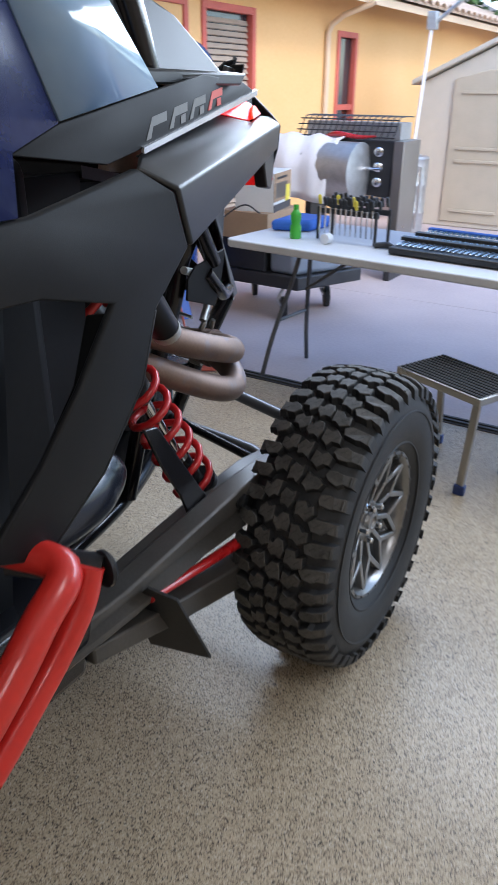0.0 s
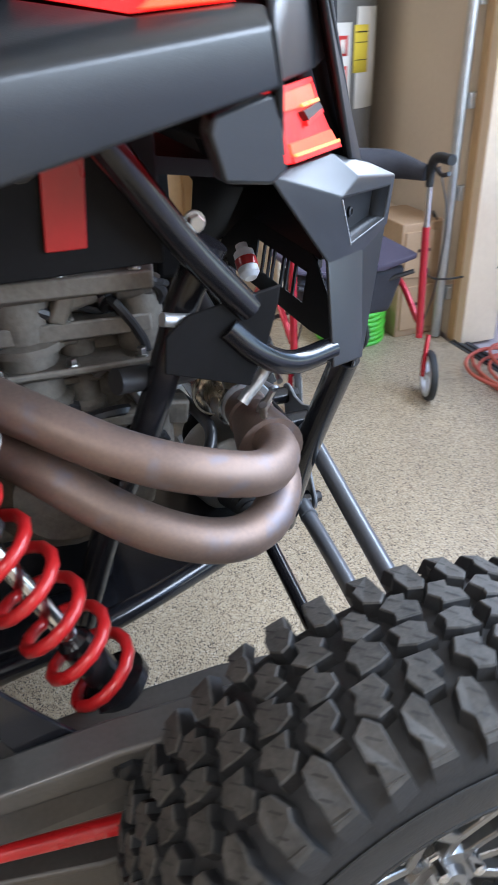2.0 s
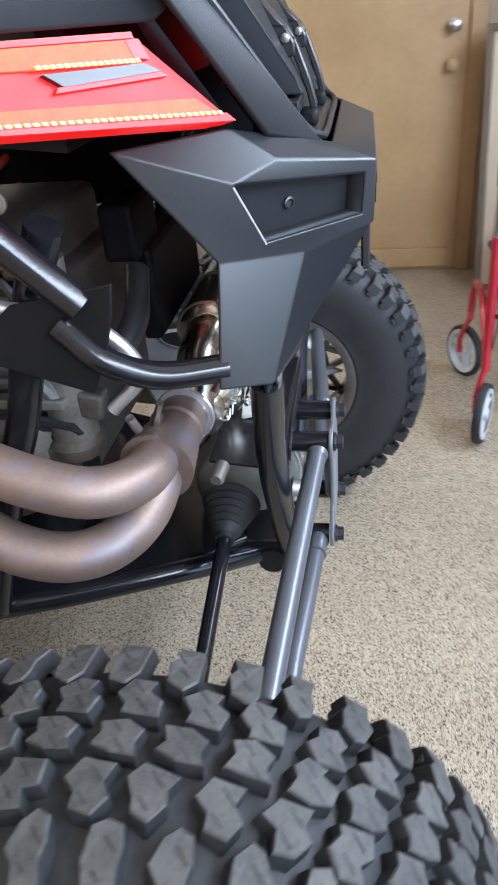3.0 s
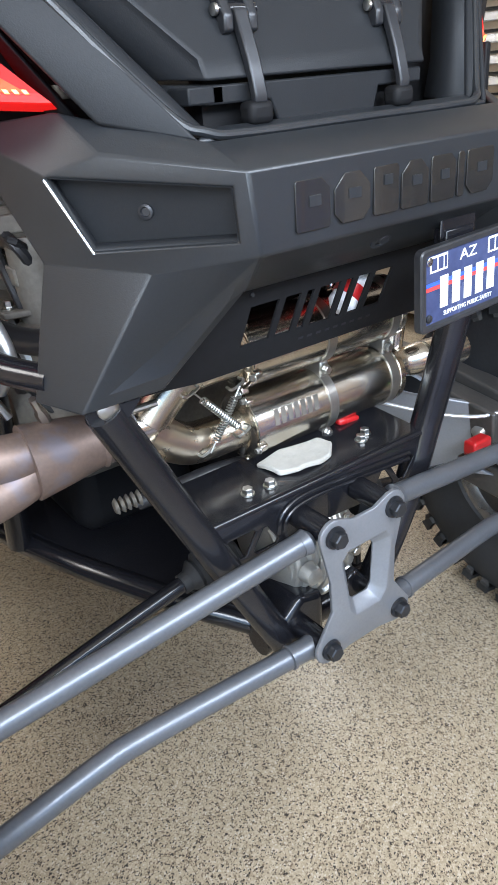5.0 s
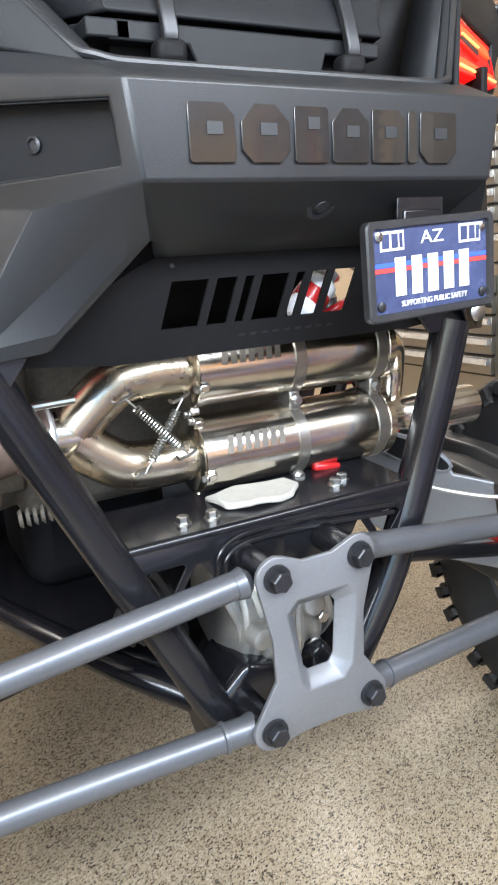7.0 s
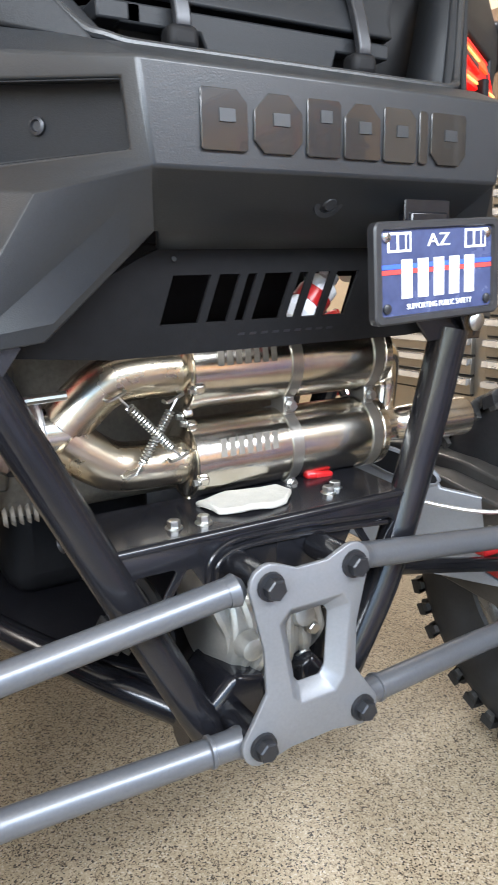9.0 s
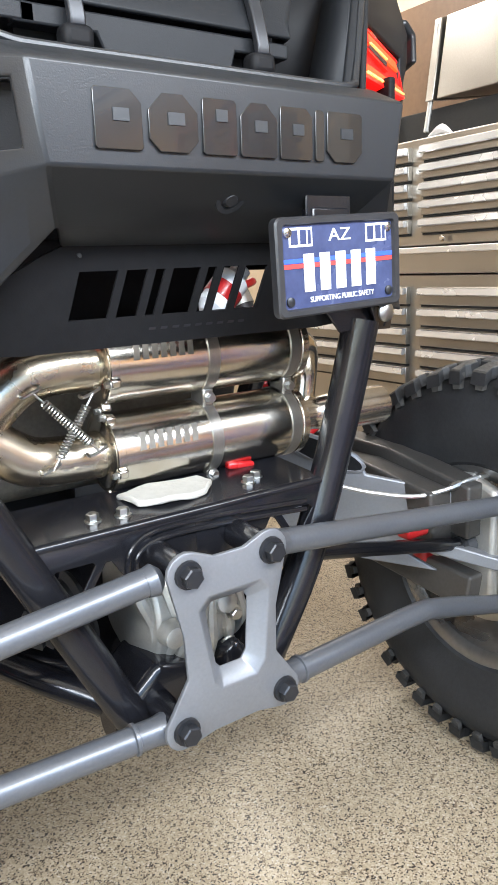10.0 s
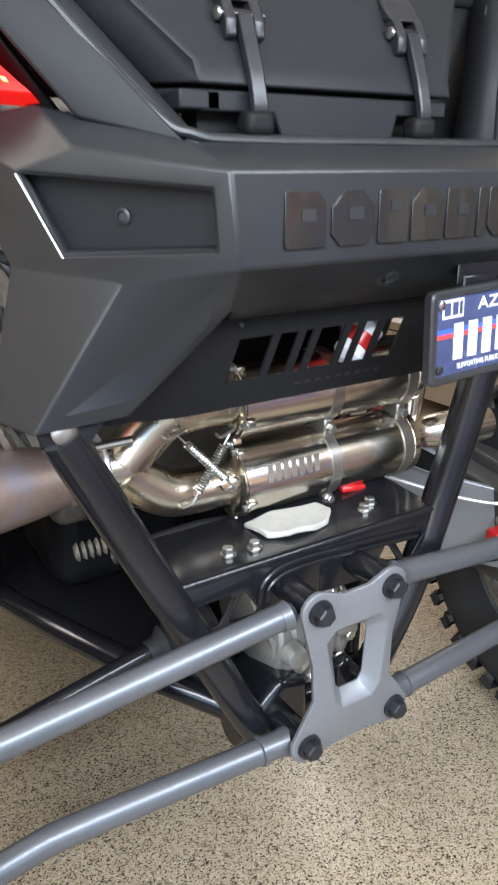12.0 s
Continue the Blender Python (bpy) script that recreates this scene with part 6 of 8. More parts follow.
add_lathe(bm, [(0, 0.11), (0.05, 0.12), (0.09, 0.08)], (-0.22, 0.34, 0.74), (-1, 0, 0), 24)
part("clutch_cover", bm, M_DIRTYALU, engine)
rng = random.Random(4)
for k in range(46):
    y, z = rng.uniform(0.18, 0.62), rng.uniform(0.70, 1.06)
    bm = B()
    if k % 3 == 0:
        add_bolt(bm, (-0.25, y, z), (-1, 0, 0), rng.uniform(0.008, 0.014), 0.022)
        part("engine_bolt", bm, M_ZINC, engine)
    elif k % 3 == 1:
        add_box(bm, (-0.262, y, z), (rng.uniform(0.03, 0.07), rng.uniform(0.02, 0.10), rng.uniform(0.02, 0.09)), Matrix.Rotation(rng.uniform(-0.5, 0.5), 4, "X"))
        part("engine_boss", bm, M_DIRTYALU, engine, bevel=0.006)
    else:
        add_tube(bm, [(-0.25, y, z), (-0.29, y + rng.uniform(-.06, .06), z + 0.03), (-0.28, y + rng.uniform(-.12, .12), z + rng.uniform(-.08, .08)), (-0.24, y + rng.uniform(-.12, .12), z - 0.06)], rng.uniform(0.004, 0.011), 8, 5)
        part("engine_hose", bm, rng.choice([M_BLACKGLOSS, M_BLACKGLOSS, M_GALV, M_RUBBER]), engine)
for y0, wd, z0, z1, dx in ((0.20, 0.07, 0.74, 1.03, 0.05), (0.29, 0.05, 0.68, 0.99, 0.035), (0.36, 0.09, 0.86, 1.05, 0.06), (0.47, 0.05, 0.70, 1.02, 0.045), (0.55, 0.08, 0.80, 1.04, 0.06)):
    bm = B()
    add_lathe(bm, [(0, wd * 0.55), (0.02, wd * 0.62), (0.03, wd * 0.5), ((z1 - z0) * 0.5, wd * 0.46), ((z1 - z0) * 0.52, wd * 0.60), ((z1 - z0) * 0.58, wd * 0.60), ((z1 - z0) * 0.6, wd * 0.46), (z1 - z0, wd * 0.5)], (-0.23 - dx * 0.5, y0, z0), (0, 0, 1), 18)
    part("casting_column", bm, M_CASTING, engine, "grey-brown cast column")
for z0, z1, dx in ((0.830, 0.845, 0.06), (0.925, 0.935, 0.075), (0.965, 0.990, 0.05), (1.035, 1.060, 0.085)):
    bm = B()
    add_prism(bm, [(-0.24, 0.17, z0), (-0.24 - dx, 0.19, z0), (-0.24 - dx - 0.01, 0.40, z0 + 0.01), (-0.24 - dx, 0.64, z0 + 0.004), (-0.24, 0.66, z0)], (0, 0, z1 - z0))
    part("casting_flange", bm, M_CASTING, engine, bevel=0.003)
    for k in range(5):
        bm = B()
        add_bolt(bm, (-0.225 - dx, 0.21 + 0.095 * k, z1), (0, 0, 1), 0.007, 0.012)
        part("flange_bolt", bm, M_ZINC, engine)
for z0 in (0.90, 0.96, 1.02):
    bm = B()
    add_box(bm, (-0.255, 0.42, z0), (0.03, 0.32, 0.012))
    part("engine_fin", bm, M_DIRTYALU, engine, bevel=0.003)
bm = B()
add_lathe(bm, [(0, 0.05), (0.10, 0.05), (0.11, 0.042), (0.16, 0.042)], (-0.31, 0.30, 1.19), (0.1, -0.4, 0.9), 20)
part("air_duct", bm, M_HEADER, car)
bm = B()
add_prism(bm, [(-0.40, 0.19, 1.240), (-0.40, 0.75, 1.240), (-0.40, 0.75, 1.085), (-0.40, 0.19, 1.089)], (0.012, 0, 0))
part("engine_cover", bm, M_MATTBLACK, car, bevel=0.003)
bm = B()
add_box(bm, (0.40, 0.36, 1.08), (0.012, 0.76, 0.26))
part("engine_cover", bm, M_MATTBLACK, car, bevel=0.003)
bm = B()
add_prism(bm, [(-0.408, 0.266, 1.238), (-0.408, 0.314, 1.238), (-0.408, 0.324, 1.118), (-0.408, 0.278, 1.118)], (0.005, 0, 0))
part("cover_stripe", bm, M_RED, car, "red stripe on the engine cover", bevel=0.002)
bm = B()
add_prism(bm, [(-0.10, -0.02, 0.44), (0.10, -0.02, 0.44), (0.24, 0.14, 0.455), (0.32, 0.42, 0.47), (0.34, 0.80, 0.47), (-0.34, 0.80, 0.47), (-0.32, 0.42, 0.47), (-0.24, 0.14, 0.455)], (0, 0, 0.02))
part("belly_plate", bm, M_BLACKSTEEL, car, bevel=0.008)
bm = B()
add_prism(bm, [(-0.33, 0.10, 1.165), (0.33, 0.10, 1.165), (0.50, 0.60, 1.26), (-0.50, 0.60, 1.26)], (0, 0, 0.02))
part("bed_underside", bm, M_MATTBLACK, car)
bm = B()
add_box(bm, (0.02, 0.10, 0.93), (0.30, 0.03, 0.14))
add_box(bm, (-0.10, 0.12, 1.03), (0.12, 0.05, 0.08))
part("electrical_box", bm, M_MATTBLACK, car, bevel=0.008)
bm = B()
add_lathe(bm, [(0, 0.012), (0.010, 0.020), (0.055, 0.020), (0.062, 0.012), (0.072, 0.012)], (0.040, -0.078, 0.905), (0.5, 0, 0.5), 18)
part("coolant_bottle", bm, M_WHITE, car, "white and red bottle behind the skid plate")
bm = B()
add_lathe(bm, [(0, 0.0215), (0.018, 0.0215)], (0.056, -0.078, 0.921), (0.5, 0, 0.5), 18)
part("bottle_cap", bm, M_RED, car, "red bottle cap")
# links and fittings at the left of the collector
bm = B()
for k in range(5):
    add_lathe(bm, [(k * 0.008, 0.008), (k * 0.008 + 0.004, 0.0115)], (-0.292, -0.01, 0.712), (1, -0.1, 0.05), 14)
part("spring_bolt", bm, M_DIRTYALU, car, "sprung exhaust bolt")
tube_part("coolant_hose", [(-0.40, 0.20, 1.02), (-0.37, 0.10, 0.985), (-0.36, 0.05, 0.92), (-0.37, 0.09, 0.87)], 0.009, M_GALV, "grey hose")
tube_part("coolant_hose", [(-0.36, 0.26, 0.93), (-0.30, 0.13, 0.905), (-0.24, 0.09, 0.93), (-0.16, 0.10, 0.98)], 0.018, M_BLACKGLOSS)
tube_part("coolant_hose", [(-0.20, 0.12, 0.62), (-0.10, 0.06, 0.66), (0.0, 0.05, 0.655), (0.10, 0.07, 0.66)], 0.012, M_BLACKGLOSS)


# ---------------------------------------------------------------- things in the garage
# rolling walker
walker = root("rolling_walker", "red four-wheeled rolling walker with a purple seat", "walker")
CORNERS = [(0.995, -0.60, True), (1.49, -0.60, False), (0.957, -1.15, True), (1.49, -1.08, False)]
for x, y, near in CORNERS:
    c = Vector((x, y, 0.10))
    yaw = 0.35 if near else -0.5
    ax = (math.sin(yaw), math.cos(yaw), 0)
    bm = B()
    add_lathe(bm, [(-0.012, 0.082), (-0.014, 0.096), (-0.008, 0.10), (0.008, 0.10), (0.014, 0.096), (0.012, 0.082)], c, ax, 36, caps=False)
    tyre = part("wheel", bm, M_RUBBER, walker, "black wheel tyre")
    bm = B()
    add_lathe(bm, [(-0.015, 0.070), (-0.016, 0.084), (0.016, 0.084), (0.015, 0.070), (0.004, 0.066), (-0.004, 0.066)], c, ax, 36, caps=False)
    for k in range(3):
        a = 2 * math.pi * k / 3 + 0.4
        d = Vector(ax).orthogonal().normalized()
        d = Matrix.Rotation(a, 3, Vector(ax)) @ d
        add_tube(bm, [c + d * 0.015, c + d * 0.045, c + d * 0.078], [0.012, 0.010, 0.014], 8, 2)
    add_lathe(bm, [(-0.018, 0.02), (0.018, 0.02)], c, ax, 16)
    part("wheel_centre", bm, M_WHEELGREY, tyre, "light grey spoked wheel centre")
    bm = B()
    top = Vector((x + (0.03 if near else -0.07), y, 0.26))
    o = Vector(ax) * 0.024
    for sgn in (1,):
        add_tube(bm, [c + o * sgn, c + o * sgn + Vector((0, 0, 0.06)), top], 0.010, 10, 4)
    part("fork", bm, M_WALKRED, walker)
for y in (-0.60, -1.13):
    bm = B()
    add_tube(bm, [(1.02, y, 0.24), (1.035, y, 0.45), (1.045, y, 0.66)], 0.0145, 12, 3)
    part("upright", bm, M_WALKRED, walker, "metallic red upright tube")
    bm = B()
    add_tube(bm, [(1.045, y, 0.66), (1.05, y, 0.80)], 0.0115, 12, 1)
    part("handle_post", bm, M_CHROME, walker, "bright height-adjustable handle post")
    bm = B()
    add_tube(bm, [(1.04, y, 0.30), (1.20, y, 0.42), (1.38, y, 0.40), (1.42, y, 0.26)], 0.013, 12, 5)
    part("side_tube", bm, M_WALKRED, walker)
    bm = B()
    add_tube(bm, [(1.05, y, 0.80), (1.05, y, 0.86), (1.02, y, 0.90), (0.93, y, 0.905)], [0.014, 0.017, 0.018, 0.018], 12, 4)
    part("hand_grip", bm, M_RUBBER, walker, "black hand grip")
    bm = B()
    add_tube(bm, [(1.02, y, 0.865), (0.98, y, 0.85), (0.94, y, 0.86)], 0.008, 8, 4)
    part("brake_lever", bm, M_BLACKGLOSS, walker)
    bm = B()
    add_tube(bm, [(1.03, y - 0.02, 0.87), (0.97, y - 0.03, 0.70), (0.98, y - 0.02, 0.45), (1.03, y - 0.01, 0.28)], 0.003, 6, 6)
    part("brake_cable", bm, M_BLACKGLOSS, walker)
bm = B()
add_prism(bm, [(1.05, -0.62, 0.545), (1.06, -0.75, 0.52), (1.06, -0.98, 0.52), (1.05, -1.11, 0.545), (1.32, -1.11, 0.55), (1.33, -0.86, 0.53), (1.32, -0.62, 0.55)], (0, 0, 0.022))
part("seat", bm, M_PURPLE, walker, "dark purple fabric seat", bevel=0.008)
bm = B()
add_box(bm, (1.18, -0.86, 0.552), (0.03, 0.12, 0.008))
part("seat_strap", bm, M_WALKRED, walker, "pink seat handle strap", bevel=0.003)
bm = B()
add_prism(bm, [(1.08, -0.64, 0.51), (1.08, -1.09, 0.51), (1.10, -1.04, 0.33), (1.10, -0.70, 0.33)], (0.2, 0, 0))
part("bag", bm, M_FABRIC, walker, "black fabric bag", bevel=0.02)
bm = B()
add_tube(bm, [(1.05, -0.62, 0.85), (1.16, -0.70, 0.865), (1.20, -0.86, 0.87), (1.16, -1.03, 0.865), (1.05, -1.11, 0.85)], [0.022, 0.040, 0.044, 0.040, 0.022], 12, 6)
bmesh.ops.transform(bm, matrix=Matrix.Translation((0, 0, 0.86)) @ Matrix.Diagonal((1, 1, 1.25, 1)) @ Matrix.Translation((0, 0, -0.86)), verts=bm.verts)
part("backrest", bm, M_FABRIC, walker, "black padded backrest band")
bm = B()
add_tube(bm, [(1.05, -0.62, 0.50), (1.30, -1.10, 0.30)], 0.009, 8, 1)
add_tube(bm, [(1.05, -1.10, 0.50), (1.30, -0.62, 0.30)], 0.009, 8, 1)
part("cross_brace", bm, M_BLACKGLOSS, walker)

# water heater on its stand
slab("heater_platform", (1.98, -1.595, 0.0), (2.795, -0.93, 0.50), M_DRYWALL, "tan boxed platform under the water heater", "platform", bevel=0.008)
heater = root("water_heater", "grey water heater with paper labels, standing on a platform", "water heater")
HC = (2.33, -1.27)
bm = B()
add_lathe(bm, [(0.50, 0.27), (0.53, 0.285), (0.535, 0.28), (1.95, 0.28), (1.955, 0.285), (1.98, 0.27), (2.0, 0.10)], (*HC, 0), (0, 0, 1), 48)
part("tank", bm, M_HEATER, heater)
def on_tank(a0, a1, z0, z1, material, name, label, r=0.2815):
    bm = B()
    n = 8
    for k in range(n):
        b0, b1 = radians(a0 + (a1 - a0) * k / n), radians(a0 + (a1 - a0) * (k + 1) / n)
        p = [(HC[0] + r * math.cos(b), HC[1] + r * math.sin(b)) for b in (b0, b1)]
        faces(bm, [(*p[0], z0), (*p[1], z0), (*p[1], z1), (*p[0], z1)], [(0, 1, 2, 3)])
    bmesh.ops.remove_doubles(bm, verts=bm.verts, dist=1e-5)
    return part(name, bm, material, heater, label, solid=0.001)
on_tank(143, 190, 0.93, 1.30, M_PAPER, "paper_label", "white printed paper label")
on_tank(196, 236, 0.95, 1.36, M_PAPER, "paper_label", "white printed paper label", 0.2825)
on_tank(193, 213, 1.10, 1.29, M_YELLOW, "energy_label", "yellow energy label", 0.284)
for a0, a1, z0, z1, m in ((176, 186, 1.17, 1.25, M_REDPRINT), (176, 186, 1.06, 1.13, M_REDPRINT), (150, 170, 1.26, 1.265, M_LINER), (150, 172, 1.22, 1.224, M_LINER), (150, 168, 1.18, 1.184, M_LINER), (150, 172, 1.12, 1.124, M_LINER), (152, 160, 1.02, 1.07, M_LINER), (178, 184, 1.18, 1.235, M_PAPER), (178, 184, 1.07, 1.115, M_PAPER), (174, 188, 0.98, 0.984, M_LINER), (174, 188, 0.96, 0.964, M_LINER), (195, 211, 1.26, 1.265, M_LINER), (195, 211, 1.22, 1.223, M_LINER), (195, 211, 1.15, 1.153, M_LINER)):
    on_tank(a0, a1, z0, z1, m, "print_bar", "", 0.2855 if a0 > 192 else 0.2832)
bm = B()
add_lathe(bm, [(0, 0.03), (0.03, 0.034), (0.05, 0.045), (0.09, 0.045), (0.11, 0.02)], (2.05, -1.14, 0.80), (0, 0, 1), 18)
part("valve", bm, M_BLUETANK, heater, "blue plastic valve cap")
bm = B()
add_tube(bm, [(2.05, -1.14, 0.80), (2.05, -1.14, 0.66), (2.06, -1.13, 0.52)], 0.016, 10, 3)
add_tube(bm, [(2.07, -1.10, 0.86), (2.0, -1.0, 0.88), (1.98, -0.96, 0.80), (2.05, -0.97, 0.72)], 0.010, 8, 5)
part("pipe", bm, M_GALV, heater)
bm = B()
add_tube(bm, [(2.33, -1.27, 1.98), (2.33, -1.27, 2.45), (2.33, -1.45, 2.66)], 0.045, 14, 4)
part("flue", bm, M_GALV, heater)

# framed panel leaning on the wall
pan = root("framed_panel", "tan panel in a dark brown frame leaning on the wall", "panel")
P0, P1 = Vector((2.45, -0.76, 0)), Vector((2.36, -1.04, 0))
lean_v = Vector((0.10, 0.02, 1.14))
e = (P1 - P0).normalized()
nrm = e.cross(lean_v).normalized()
nrm = nrm if nrm.x < 0 else -nrm
def strip(a, b, c, d, material, name, off):
    bm = B()
    add_prism(bm, [P0.lerp(P1, u) + lean_v * v for u, v in (a, b, c, d)], nrm * off)
    part(name, bm, material, pan, bevel=0.003)
strip((0.06, 0.01), (0.94, 0.01), (0.94, 0.98), (0.06, 0.98), M_DRYWALL, "board", 0.012)
for q in (((0, 0), (0.1, 0), (0.1, 1), (0, 1)), ((0.9, 0), (1, 0), (1, 1), (0.9, 1)), ((0.1, 0), (0.9, 0), (0.9, 0.025), (0.1, 0.025)), ((0.1, 0.975), (0.9, 0.975), (0.9, 1), (0.1, 1))):
    strip(*q, M_TRUNK, "frame_bar", 0.028)

crate = root("wooden_crate", "small brown two-drawer wooden chest by the wall", "chest")
bm = B()
add_box(bm, (1.72, -1.46, 0.265), (0.34, 0.22, 0.53))
part("body", bm, M_CARD, crate, bevel=0.006)
for z in (0.14, 0.39):
    bm = B()
    add_box(bm, (1.545, -1.46, z), (0.012, 0.19, 0.21))
    part("drawer", bm, M_CARD, crate, bevel=0.004)
    bm = B()
    add_box(bm, (1.537, -1.46, z + 0.02), (0.012, 0.06, 0.012))
    part("drawer_pull", bm, M_LINER, crate)

def coil(name, centre, radius, tube_r, layers, per, material, label, category, squash=1.0, jitter=0.02, seed=1):
    rg = random.Random(seed)
    r = root(name, label, category)
    for k in range(layers):
        for j in range(per):
            bm = B()
            rad = radius + (j - per / 2) * tube_r * 2.0
            pts = []
            for i in range(14):
                a = 2 * math.pi * i / 14
                pts.append((centre[0] + (rad + rg.uniform(-jitter, jitter)) * math.cos(a), centre[1] + squash * (rad + rg.uniform(-jitter, jitter)) * math.sin(a), centre[2] + tube_r * (1 + 1.9 * k) + rg.uniform(0, 0.004)))
            add_tube(bm, pts, tube_r, 8, 4, closed=False)
            part("coil", bm, material, r)
    return r


coil("garden_hose", (1.66, -1.17, 0.0), 0.15, 0.012, 7, 2, M_GREEN, "coiled bright green garden hose on the floor", "hose", jitter=0.004, seed=3)
hose = root("air_hose", "loosely coiled orange-red air hose lying across the threshold", "hose")
for k, (cx, cy, rx, ry) in enumerate(((0.92, -1.64, 0.25, 0.20), (0.95, -1.62, 0.28, 0.17), (0.90, -1.66, 0.23, 0.19), (0.97, -1.60, 0.22, 0.21), (0.93, -1.67, 0.27, 0.14))):
    bm = B()
    add_tube(bm, [(cx + rx * math.cos(2 * math.pi * i / 16 + k), cy + ry * math.sin(2 * math.pi * i / 16 + k), 0.014 + 0.009 * k) for i in range(17)], 0.0075, 8, 4)
    part("hose_loop", bm, M_HOSE, hose)
bm = B()
add_tube(bm, [(1.15, -1.68, 0.02), (1.32, -1.88, 0.0), (1.28, -2.0, 0.0), (1.36, -2.06, 0.22), (1.40, -2.08, 0.55), (1.44, -2.10, 0.95), (1.47, -2.12, 1.12)], 0.0075, 8, 6)
part("hose_lead", bm, M_HOSE, hose)
bm = B()
add_cyl(bm, (0.78, -1.80, 0.018), (0.70, -1.77, 0.018), 0.011, 10)
part("hose_coupling", bm, M_ZINC, hose)

# tool chest of brushed steel, lid open
chest = root("tool_chest", "large brushed stainless tool chest with its lid open", "tool chest")
CX = 2.0
bm = B()
add_box(bm, (2.31, 1.40, 0.495), (0.60, 1.66, 0.79))
part("lower_body", bm, M_SS, chest, bevel=0.006)
bm = B()
add_box(bm, (2.31, 1.40, 1.225), (0.60, 1.66, 0.43))
part("upper_body", bm, M_SS, chest, bevel=0.006)
bm = B()
add_box(bm, (2.31, 1.40, 0.95), (0.64, 1.70, 0.11))
part("middle_band", bm, M_SS, chest, bevel=0.006)
for y0 in (0.72, 2.08):
    for x0 in (2.10, 2.52):
        bm = B()
        add_lathe(bm, [(-0.02, 0.05), (0.02, 0.05)], (x0, y0, 0.05), (0, 1, 0), 18)
        part("castor", bm, M_RUBBER, chest, "black castor")
def drawer(y0, y1, z0, z1):
    bm = B()
    add_box(bm, (CX - 0.002, (y0 + y1) / 2, (z0 + z1) / 2), (0.026, y1 - y0, z1 - z0))
    d = part("drawer", bm, M_SSDRAWER, chest, bevel=0.003)
    bm = B()
    add_prism(bm, [(CX - 0.016, y0 + 0.004, z1 - 0.004), (CX - 0.036, y0 + 0.004, z1 - 0.006), (CX - 0.040, y0 + 0.004, z1 - 0.030), (CX - 0.034, y0 + 0.004, z1 - 0.034), (CX - 0.016, y0 + 0.004, z1 - 0.030)], (0, y1 - y0 - 0.008, 0))
    part("drawer_pull", bm, M_SILVER, d, "bright full-width drawer pull")
    bm = B()
    add_box(bm, (CX + 0.006, (y0 + y1) / 2, z0 - 0.005), (0.02, y1 - y0, 0.009))
    part("shadow_gap", bm, M_LINER, d)
for ya, yb in ((0.62, 1.370), (1.445, 2.16)):
    for k in range(5):
        z0 = 1.062 + 0.072 * k
        drawer(ya, yb, z0, z0 + 0.060)
    for k in range(5):
        z0 = 0.785 - 0.088 * k
        drawer(ya, yb, z0 - 0.02, z0 + 0.055)
bm = B()
add_lathe(bm, [(0, 0.013), (0.004, 0.013), (0.006, 0.008)], (CX - 0.012, 1.255, 1.035), (-1, 0, 0), 16)
part("chest_lock", bm, M_CHROME, chest, "chrome key lock")
bm = B()
add_box(bm, (CX - 0.014, 1.40, 0.992), (0.022, 1.68, 0.026))
part("chest_trim", bm, M_SILVER, chest, bevel=0.003)
bm = B()
add_prism(bm, [(2.05, 0.58, 1.585), (2.60, 0.58, 1.66), (2.60, 0.58, 1.70), (2.34, 0.58, 1.96), (2.10, 0.58, 1.90)], (0, 0.78, 0))
part("chest_lid", bm, M_SS, chest, "raised stainless lid", bevel=0.006)
bm = B()
add_prism(bm, [(2.05, 1.38, 1.585), (2.60, 1.38, 1.66), (2.60, 1.38, 1.96), (2.34, 1.38, 1.96), (2.10, 1.38, 1.90)], (0, 0.04, 0))
part("lid_end", bm, M_SS, chest, bevel=0.004)
for y in (1.42, 1.62):
    bm = B()
    add_cyl(bm, (2.06, y, 1.47), (2.10, y - 0.02, 1.88), 0.007, 10)
    add_cyl(bm, (2.06, y, 1.47), (2.08, y - 0.01, 1.62), 0.011, 10)
    part("lid_strut", bm, M_GALV, chest)
# black block stands in for the dark interior shaded by the lid
bm = B()
add_box(bm, (2.34, 1.40, 1.50), (0.50, 1.56, 0.12))
part("lid_gap_shade", bm, M_LINER, chest, bevel=0.004)
bm = B()
add_box(bm, (2.655, 1.98, 1.10), (0.03, 1.30, 2.20))
thing("wooden_board", bm, M_BROWNBOARD, "dark brown wooden board standing behind the tool chest", "board", bevel=0.004)
rag = B()
add_tube(rag, [(2.08, 1.30, 1.45), (2.09, 1.36, 1.475), (2.10, 1.42, 1.455), (2.11, 1.46, 1.47)], [0.006, 0.022, 0.018, 0.005], 8, 4)
thing("shop_rag", rag, M_RAG, "crumpled white rag on the tool chest", "rag")

